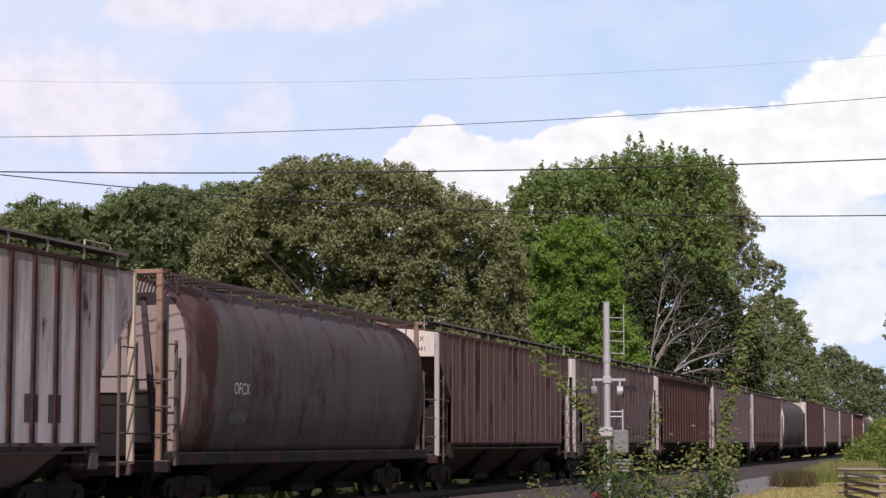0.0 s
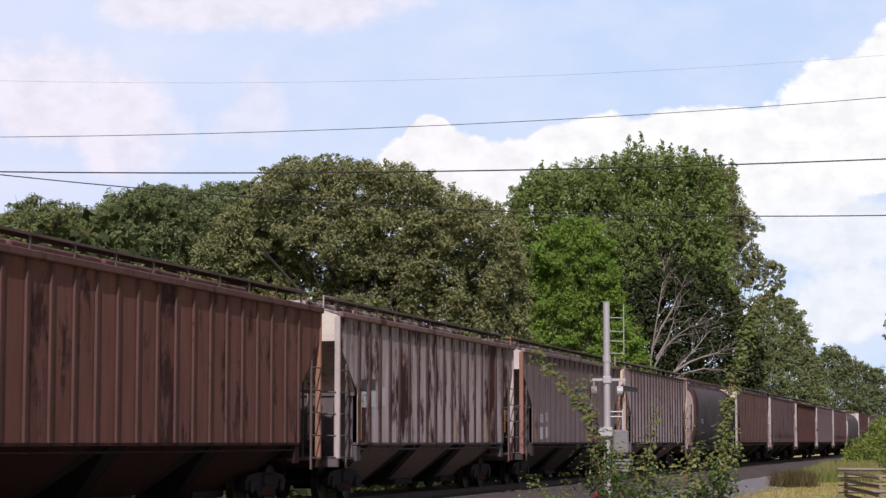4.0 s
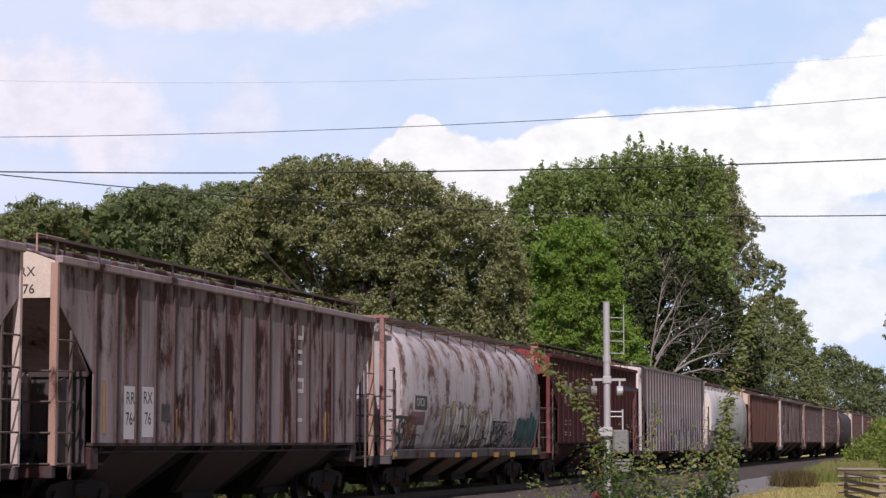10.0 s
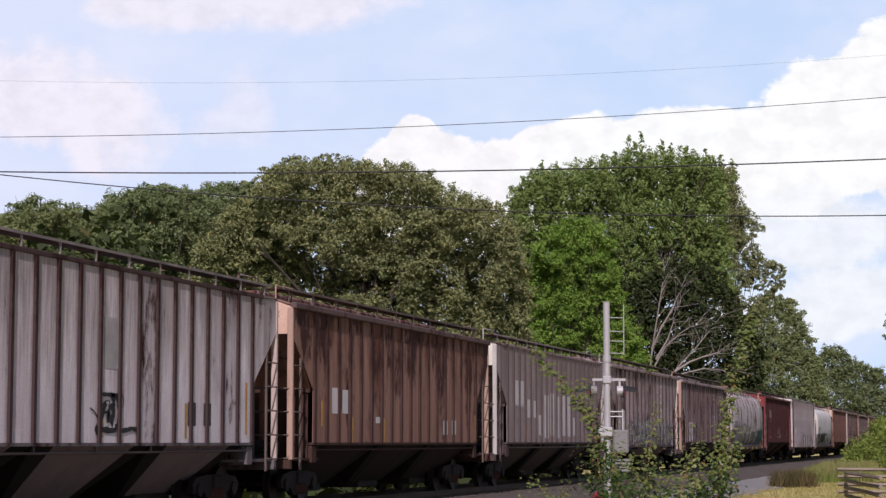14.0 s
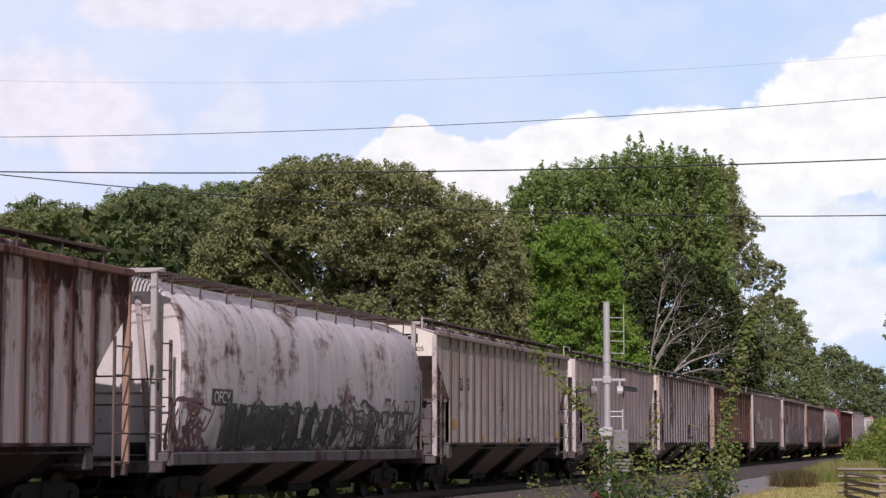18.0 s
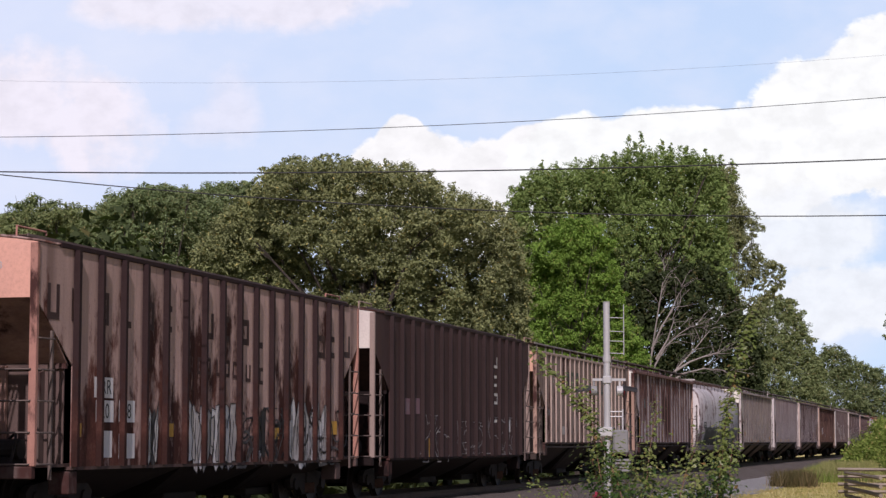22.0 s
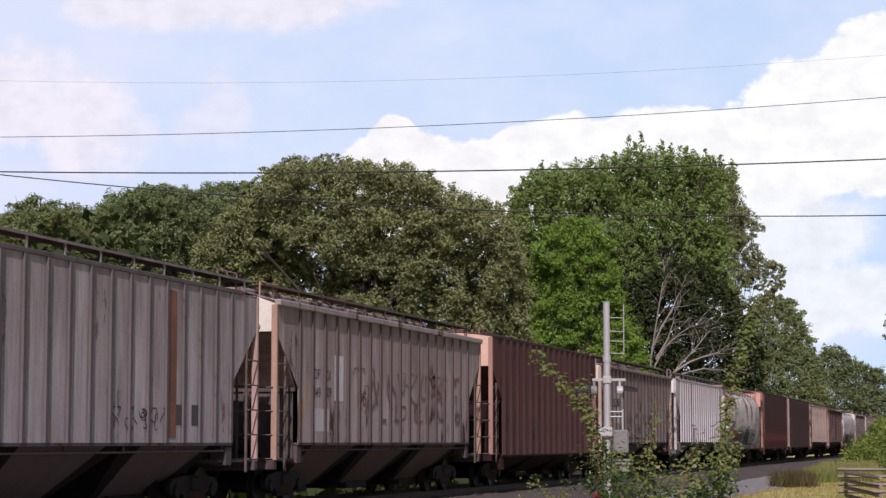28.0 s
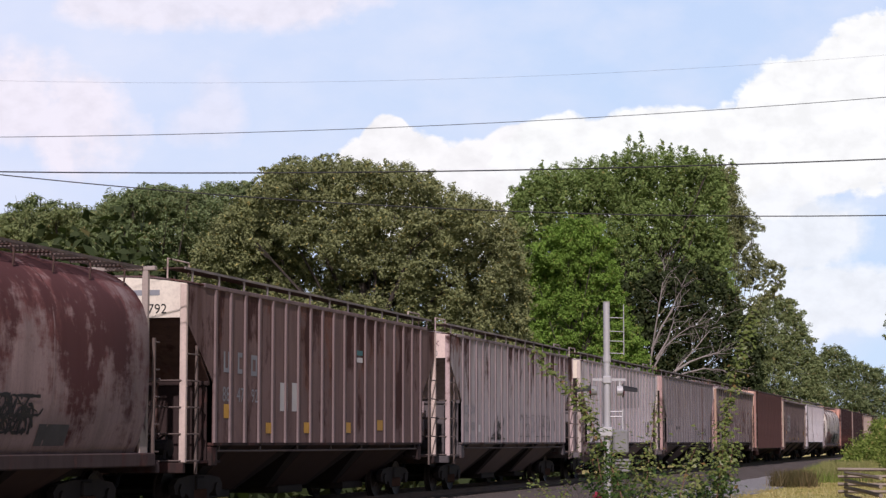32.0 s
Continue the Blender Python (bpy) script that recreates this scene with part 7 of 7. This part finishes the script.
for k, (s0, s1, high) in enumerate(((0.174, 0.186, 0.3), (0.18, 0.196, 0.5), (0.188, 0.206, 0.85))):
    spots = []
    for _ in range(260):
        d, t = 97 + 20 * rng.random(), s0 + (s1 - s0) * rng.random()
        q = at(t * d, d)
        spots.append((q.x, q.y))
    blades("tall_weeds", "tall sunlit yellow-green weeds on the railway bank", spots, PALEWEED, 40 + k, 45, high, 0.3)
spots = [(6.2 + 13 * rng.random(), 62 + 75 * rng.random()) for _ in range(1500)]
blades("mown_grass", "short dry yellow-green grass on the verge", spots, STRAW, 10, 22, 0.09, 0.3)


# the dead tree on the far side of the track
def dead_branch(bm, p, d, length, r, depth, rng):
    pts, q, v = [p], p, d.normalized()
    for _ in range(5):
        v = (v + Vector(rng.normal(0, 0.16, 3))).normalized()
        q = q + v * length / 5
        pts.append(q)
    tube(bm, pts, r, 5, r * 0.3)
    if depth:
        for k in (2, 4):
            for _ in range(1):
                w = (v + Vector(rng.normal(0, 0.5, 3))).normalized()
                dead_branch(bm, pts[k], w, length * 0.55, r * 0.55, depth - 1, rng)


rng = np.random.default_rng(31)
DT = 121.0
dead = new("dead_tree")
DEAD_FOOT = at(0.1 * DT, DT, GROUND)
dead.location = DEAD_FOOT
tagged(dead, "bare bleached dead tree leaning over the railway", "tree")


def on(u, z, dd=0.0):
    return at(u * DT, DT + dd, 1.32 + z * DT) - DEAD_FOOT


part("trunk", lambda bm: tube(bm, [Vector((0, 0, -0.1)), on(0.1002, 0.01), on(0.101, 0.026)], 0.24, 7, 0.15), DEADWOOD, dead)
for rows in (((0.101, 0.024), (0.1015, 0.04), (0.104, 0.056), (0.1062, 0.069), (0.1075, 0.0775)), ((0.102, 0.045), (0.107, 0.056), (0.112, 0.064), (0.115, 0.071)), ((0.101, 0.024), (0.1035, 0.037), (0.1085, 0.046), (0.1155, 0.0525), (0.1215, 0.0562)),
             ((0.101, 0.02), (0.1095, 0.03), (0.1165, 0.038), (0.1245, 0.0465), (0.131, 0.0545)), ((0.113, 0.034), (0.121, 0.039), (0.129, 0.042), (0.1365, 0.044)), ((0.107, 0.026), (0.117, 0.033), (0.127, 0.0355), (0.1375, 0.0345)), ((0.104, 0.04), (0.11, 0.05), (0.1135, 0.06))):
    dd = float(rng.normal(0, 0.4))
    pts = [on(u, z, dd * i / 3) for i, (u, z) in enumerate(rows)]

    def bough(bm):
        tube(bm, pts, 0.07, 6, 0.018)
        for a, b in zip(pts[1:], pts[2:] + [pts[-1] * 2 - pts[-2]]):
            for _ in range(3):
                p = a.lerp(b, float(rng.random()))
                dead_branch(bm, p, (b - a).normalized() + Vector(rng.normal(0, 0.3, 3)), 1.3, 0.016, 1, rng)
    part("bough", bough, DEADWOOD, dead)
# ---- flowering shrub close by ----
SHRUB = foliage("shrub_leaves", [(0.020, 0.048, 0.009), (0.056, 0.094, 0.020), (0.030, 0.059, 0.011), (0.085, 0.083, 0.027)], 0.25, 0.4, 0.25)
TIP = foliage("young_shrub_leaves", [(0.097, 0.135, 0.032), (0.238, 0.243, 0.083), (0.088, 0.135, 0.029), (0.176, 0.108, 0.038)], 0.3, 0.4, 0.25)
TWIG = plain("shrub_twig_bark", (0.16, 0.09, 0.06), 0.8, 0.0, 8.0, 0.3)
PETAL = foliage("pink_petals", [(0.55, 0.06, 0.13), (0.6, 0.1, 0.18), (0.5, 0.05, 0.1), (0.4, 0.1, 0.1)], 0.4, 0.5, 0.3)
BD = 13.0
shrub = new("shrub")
SH = at(1.35, BD, GROUND)
shrub.location = SH
tagged(shrub, "leafy crape myrtle shrub with long reddish-tipped shoots", "shrub")
rng = np.random.default_rng(77)


def place(u, z, dd=0.0):
    return at(u * BD, BD + dd, 1.32 + z * BD) - SH


def shoot(rows, r, leaves, size, tips=0.25, tuft=0.03):
    """A bent shoot through the rows (u, z on the window one metre off) with leaves in pairs along it."""
    tips = min(0.75, tips + 0.08)
    dd = float(rng.normal(0, 0.25))
    pts = [Vector((0.25 * rng.normal(), 0.25 * rng.normal(), 0.0))] + [place(u, z, dd + 0.05 * i) for i, (u, z) in enumerate(rows)]
    r *= 0.7
    stem = part("shoot", lambda bm: tube(bm, pts, r, 5, r * 0.35), TWIG, shrub)
    pts = pts[1:]
    seg = [(b - a).length for a, b in zip(pts, pts[1:])]
    total = sum(seg)
    for which, mat, lo, hi in (("leaf_spray", SHRUB, 0.0, 1 - tips), ("tip_leaf_spray", TIP, 1 - tips, 1.0)):
        n = int(2.9 * leaves * (hi - lo))
        if n < 2:
            continue
        cs, nn = [], []
        for _ in range(n):
            s = total * (lo + (hi - lo) * rng.random())
            k = 0
            while k < len(seg) - 1 and s > seg[k]:
                s -= seg[k]
                k += 1
            c = pts[k].lerp(pts[k + 1], min(1, s / seg[k]))
            o = rng.normal(0, tuft, 3)
            cs.append(np.array(c) + o)
            nn.append(o / (np.linalg.norm(o) + 1e-6) * 0.4 + np.array([0.0, -0.3, 0.7]))
        ob = new(which, leaf_mesh(which, np.array(cs), np.array(nn), 0.82 * size * (0.6 + 0.6 * rng.random(n)), rng, mat, 0.6))
        ob.parent = stem
        tagged(ob, kind="stuff")


shoot([(0.132, -0.0602), (0.1348, -0.0271), (0.1378, -0.005), (0.1414, 0.0171), (0.1461, 0.0337), (0.1514, 0.0503), (0.1564, 0.0655)], 0.009, 380, 0.023, 0.55, 0.03)
shoot([(0.0928, -0.0602), (0.0845, -0.0215), (0.0762, 0.0006), (0.068, 0.0171), (0.0569, 0.0296), (0.0492, 0.0378), (0.0453, 0.0442)], 0.008, 170, 0.027, 0.3, 0.026)
shoot([(0.0818, -0.0602), (0.0768, -0.0215), (0.0721, 0.0061), (0.068, 0.0227), (0.0657, 0.0296)], 0.006, 130, 0.021, 0.35, 0.03)
shoot([(0.1011, -0.0602), (0.0983, -0.0271), (0.1011, -0.005), (0.1039, 0.0102), (0.1061, 0.0185)], 0.006, 110, 0.02, 0.5, 0.028)
shoot([(0.1122, -0.0602), (0.1108, -0.0271), (0.1149, -0.0133), (0.1199, -0.0022)], 0.006, 150, 0.022, 0.3, 0.05)
shoot([(0.0873, -0.0602), (0.0887, -0.0326), (0.0901, -0.0133), (0.0859, -0.0022)], 0.006, 190, 0.023, 0.15, 0.07)
shoot([(0.0983, -0.0602), (0.0956, -0.0326), (0.0983, -0.016), (0.1011, -0.005)], 0.006, 190, 0.023, 0.1, 0.08)
shoot([(0.079, -0.0602), (0.0776, -0.0326), (0.0762, -0.016), (0.0735, -0.005)], 0.006, 150, 0.022, 0.15, 0.06)
shoot([(0.1287, -0.0602), (0.1287, -0.0326), (0.132, -0.016), (0.1343, -0.0022)], 0.006, 190, 0.022, 0.15, 0.06)
shoot([(0.1232, -0.0602), (0.1218, -0.0326), (0.1227, -0.0215), (0.1238, -0.0146)], 0.005, 130, 0.022, 0.2, 0.06)
shoot([(0.0597, -0.0602), (0.0555, -0.0354), (0.05, -0.0243), (0.0417, -0.0188)], 0.004, 60, 0.02, 0.5, 0.03)
shoot([(0.0597, -0.0602), (0.0597, -0.0354), (0.0624, -0.0243), (0.0646, -0.0202)], 0.004, 60, 0.02, 0.4, 0.03)
shoot([(0.0486, -0.0602), (0.0403, -0.0354), (0.0376, -0.0243)], 0.004, 40, 0.02, 0.5, 0.025)
shoot([(0.1398, -0.0602), (0.1398, -0.0326), (0.1398, -0.0133), (0.1425, 0.0006)], 0.006, 110, 0.022, 0.2, 0.04)
shoot([(0.1094, -0.0602), (0.1066, -0.0354), (0.108, -0.0215)], 0.006, 170, 0.023, 0.1, 0.08)
shoot([(0.0873, -0.0602), (0.0859, -0.0409), (0.0831, -0.0271)], 0.006, 170, 0.023, 0.1, 0.08)
shoot([(0.1149, -0.0602), (0.1163, -0.0409), (0.1177, -0.0271)], 0.006, 150, 0.023, 0.1, 0.08)
for _ in range(12):
    u0, u1, z1 = 0.08 + 0.06 * rng.random(), 0.076 + 0.066 * rng.random(), -0.03 + 0.02 * rng.random()
    shoot([(u0, -0.06), (0.5 * (u0 + u1), -0.04), (u1, z1)], 0.005, 80, 0.022, 0.1, 0.045)
for u, z in ((0.0748, -0.0272),):
    p = place(u, z)
    ob = new("blossom", leaf_mesh("blossom", np.array(p) + rng.normal(0, 0.016, (40, 3)), rng.normal(0, 1, (40, 3)), 0.012 * (0.6 + rng.random(40)), rng, PETAL, 0.8))
    ob.parent = shrub
# ---- rails, signal mast, wires, fence ----
RAIL = plain("rail_steel", (0.12, 0.075, 0.055), 0.6, 0.3, 4.0, 0.4)
TIE = plain("weathered_tie_wood", (0.10, 0.08, 0.065), 0.9, 0.0, 5.0, 0.4, 0.8, 0.02)
for s in (-1, 1):
    x = s * 0.7525
    prof = [(-0.07, -0.17), (0.07, -0.17), (0.07, -0.155), (0.012, -0.14), (0.012, -0.045), (0.035, -0.035), (0.035, 0.0), (-0.035, 0.0), (-0.035, -0.035), (-0.012, -0.045), (-0.012, -0.14), (-0.07, -0.155)]
    rail = part("rail", lambda bm: loft(bm, [[(x + a, y, z) for a, z in prof] for y in (-60, 0, 150, 400, 900)]), RAIL, None)
    tagged(rail, "worn steel running rail on wooden ties", "rail", "rails of the track", "structure")
for i in range(220):
    ob = part("tie", made(("tie",), lambda bm: box(bm, -1.3, 1.3, -0.115, 0.115, -0.35, -0.165, 0.01)), TIE, None, "", (0, 25 + 0.53 * i, 0))
    tagged(ob, "weathered wooden railway tie bedded in ballast", "tie", "ties of the track", "structure")

ALU = plain("painted_aluminium", (0.40, 0.40, 0.40), 0.5, 0.2, 4.0, 0.15, 0.1)
CASE = plain("grey_signal_case", (0.2, 0.2, 0.2), 0.6, 0.1, 3.0, 0.2, 0.1)
BLACK = plain("black_signal_paint", (0.02, 0.02, 0.022), 0.6)
REDLENS = plain("red_lens", (0.35, 0.012, 0.015), 0.2)
mast = new("signal_mast")
MAST = at(3.36, 42.0, GROUND)
mast.location = MAST
mast.rotation_euler = (0, 0, math.atan2(RIGHT.y, RIGHT.x))
tagged(mast, "pale metal crossing signal mast with lamps and a short ladder", "signal")
M0 = -GROUND
H = 4.17 + M0
part("pole", lambda bm: (disc(bm, "z", (0, 0), 0.068, 3.05 + M0, H, 14), disc(bm, "z", (0, 0), 0.074, H, H + 0.015, 14)), ALU, mast, "", smooth=False)
part("lower_pole", lambda bm: disc(bm, "z", (0, 0), 0.07, 0.1, 3.05 + M0, 14), ALU, mast)
part("collar", lambda bm: disc(bm, "z", (0, 0), 0.085, 2.95 + M0, 3.08 + M0, 14), ALU, mast)
part("base", lambda bm: (box(bm, -0.25, 0.25, -0.25, 0.25, 0.0, 0.12, 0.02), disc(bm, "z", (0, 0), 0.14, 0.12, 0.4, 14)), CASE, mast)
part("ladder_stile", lambda bm: box(bm, 0.345, 0.36, -0.012, 0.012, 3.09 + M0, 4.13 + M0), ALU, mast)
for z in (3.86, 3.58, 3.38, 3.13):
    part("rung", lambda bm: tube(bm, [(0.06, 0, z + M0), (0.355, 0, z + M0 - 0.01)], 0.008, 5), ALU, mast)
part("crossarm", lambda bm: (box(bm, -0.3, 0.38, -0.03, 0.03, 2.56 + M0, 2.61 + M0), box(bm, -0.09, 0.09, -0.09, 0.09, 2.5 + M0, 2.66 + M0, 0.02)), ALU, mast)
for u, w in ((-0.27, -1), (0.26, 1)):
    zc = 2.36 + M0
    head = part("lamp_housing", lambda bm: (disc(bm, "x", (0.0, zc), 0.1, u - 0.06, u + 0.06, 14), box(bm, u - 0.02, u + 0.02, -0.02, 0.02, zc + 0.08, 2.58 + M0)), ALU if w > 0 else CASE, mast)
    part("backing_disc", lambda bm: disc(bm, "x", (0.0, zc), 0.15, u + w * 0.062, u + w * 0.075, 20), BLACK, head)
    part("hood", lambda bm: loft(bm, [[(u + w * o, r * math.cos(math.pi * k / 8), zc - dz + r * math.sin(math.pi * k / 8)) for k in range(9)] + [(u + w * o, (r - 0.012) * math.cos(math.pi * k / 8), zc - dz + (r - 0.012) * math.sin(math.pi * k / 8)) for k in range(8, -1, -1)] for o, r, dz in ((0.076, 0.11, 0.0), (0.36, 0.085, 0.03))]), BLACK, head)
    part("lens", lambda bm: disc(bm, "x", (0.0, zc), 0.1, u + w * 0.076, u + w * 0.09, 16), REDLENS, head)
part("gate_bracket", lambda bm: (tube(bm, [(0.05, 0, 1.93 + M0), (0.33, 0, 1.93 + M0)], 0.015, 5), tube(bm, [(0.05, 0, 1.83 + M0), (0.33, 0, 1.83 + M0)], 0.015, 5), box(bm, 0.3, 0.33, -0.02, 0.02, 1.3 + M0, 1.98 + M0)), ALU, mast)
part("junction_box", lambda bm: box(bm, -0.19, 0.1, -0.16, 0.16, 1.42 + M0, 1.62 + M0, 0.02), ALU, mast)
part("gate_motor_case", lambda bm: box(bm, 0.1, 0.42, -0.2, 0.22, 1.08 + M0, 1.56 + M0, 0.03), CASE, mast)
for i in range(4):
    part("counterweight", lambda bm: box(bm, 0.14, 0.46, -0.14, 0.16, 0.92 + M0 - 0.07 * i, 0.97 + M0 - 0.07 * i, 0.01), CASE, mast)

WIRE = plain("black_cable", (0.03, 0.03, 0.032), 0.6)


def wire(label, d, left, mid, right, r):
    """A sagging overhead wire across the line of sight, d metres off: heights at three places along it."""
    u0, u2 = -0.2166 * d, 0.2166 * d
    co = np.polyfit([u0, 0.0, u2], [1.32 + h * d for h in (left, mid, right)], 2)
    def fn(bm):
        tube(bm, [at(u, d, float(np.polyval(co, u))) for u in np.linspace(u0 * 1.5, u2 * 1.5, 41)], r, 5)
    ob = part("overhead_wire", fn, WIRE, None)
    tagged(ob, label, "wire", "overhead wires")


wire("thin black overhead wire against the sky", 34, 0.1778, 0.1786, 0.1905, 0.0014)
wire("black overhead wire against the sky", 34, 0.1497, 0.1556, 0.1694, 0.0055)
wire("thick black overhead wire against the sky", 34, 0.1324, 0.1327, 0.1387, 0.0115)
wire("black overhead wire sagging before the trees", 34, 0.1308, 0.1142, 0.1108, 0.0095)

POLE = plain("weathered_pole_wood", (0.17, 0.13, 0.10), 0.9, 0.0, 4.0, 0.4, 0.7, 0.02)
for u in (-0.3249 * 34, 0.3249 * 34):
    ob = part("utility_pole", lambda bm: tube(bm, [at(u, 34.12, z) for z in (GROUND - 0.3, 4.0, 8.6)], 0.15, 10, 0.11), POLE, None)
    tagged(ob, "weathered wooden utility pole carrying the overhead wires", "pole", "utility poles")

SPLIT = plain("grey_split_rail_wood", (0.25, 0.21, 0.165), 0.9, 0.0, 3.0, 0.4, 0.9, 0.02)
fence = new("split_rail_fence")
fence.location = at(14.0, 72, GROUND)
tagged(fence, "weathered grey zigzag split-rail fence on the grass", "fence")
F0 = fence.location.copy()
corners = [at(13.05, 61.5, GROUND), at(14.1, 72.0, GROUND), at(17.0, 71.0, GROUND), at(19.2, 73.0, GROUND), at(22.0, 71.5, GROUND)]
rng = np.random.default_rng(44)
for i, (p, q) in enumerate(zip(corners, corners[1:])):
    for k in range(4):
        z = 0.06 + 0.26 * k + (0.12 if i % 2 else 0)
        d = (q - p).normalized() * 0.28
        def railpiece(bm):
            a, b = p - F0 - d, q - F0 + d
            m = a.lerp(b, 0.5) + Vector((rng.normal(0, 0.02), 0, rng.normal(0, 0.02)))
            tube(bm, [a + Vector((0, 0, z)), m + Vector((0, 0, z)), b + Vector((0, 0, z))], 0.055 + 0.014 * rng.random(), 5)
        part("fence_rail", railpiece, SPLIT, fence)
# ---- what moves ----
def run(t):
    """How far the train has rolled at t seconds, in metres; 0 at 16 s."""
    k = (t - 16.0) / 16.0
    return 262.82 * k + 4.009 * k * k + 0.3235 * k ** 3


def motions():
    times = [0, 4, 8, 12, 16, 20, 24, 28, 32]
    for car, y in CARS:
        walk(car, [(t, pose(0, y + run(t), 0)) for t in times])
    walk(backdrop, [(t, SKY_POSE @ Matrix.Translation((-1.85 * t, 0, 0))) for t in (0, 16, 32)])
    first = {}
    for w, k in WHEELSETS:
        if k not in first:
            rows = []
            for i in range(0, 961):
                t = i / 30.0
                rows.append((t, Matrix.Translation((0, k * 0.88, 0.42)) @ Matrix.Rotation(-(run(t) - run(0)) / 0.42, 4, "X")))
            walk(w, rows)
            first[k] = w
        else:
            w.rotation_mode = "QUATERNION"
            keys = w.animation_data_create()
            keys.action = first[k].animation_data.action
            keys.action_slot = first[k].animation_data.action_slot


motions()
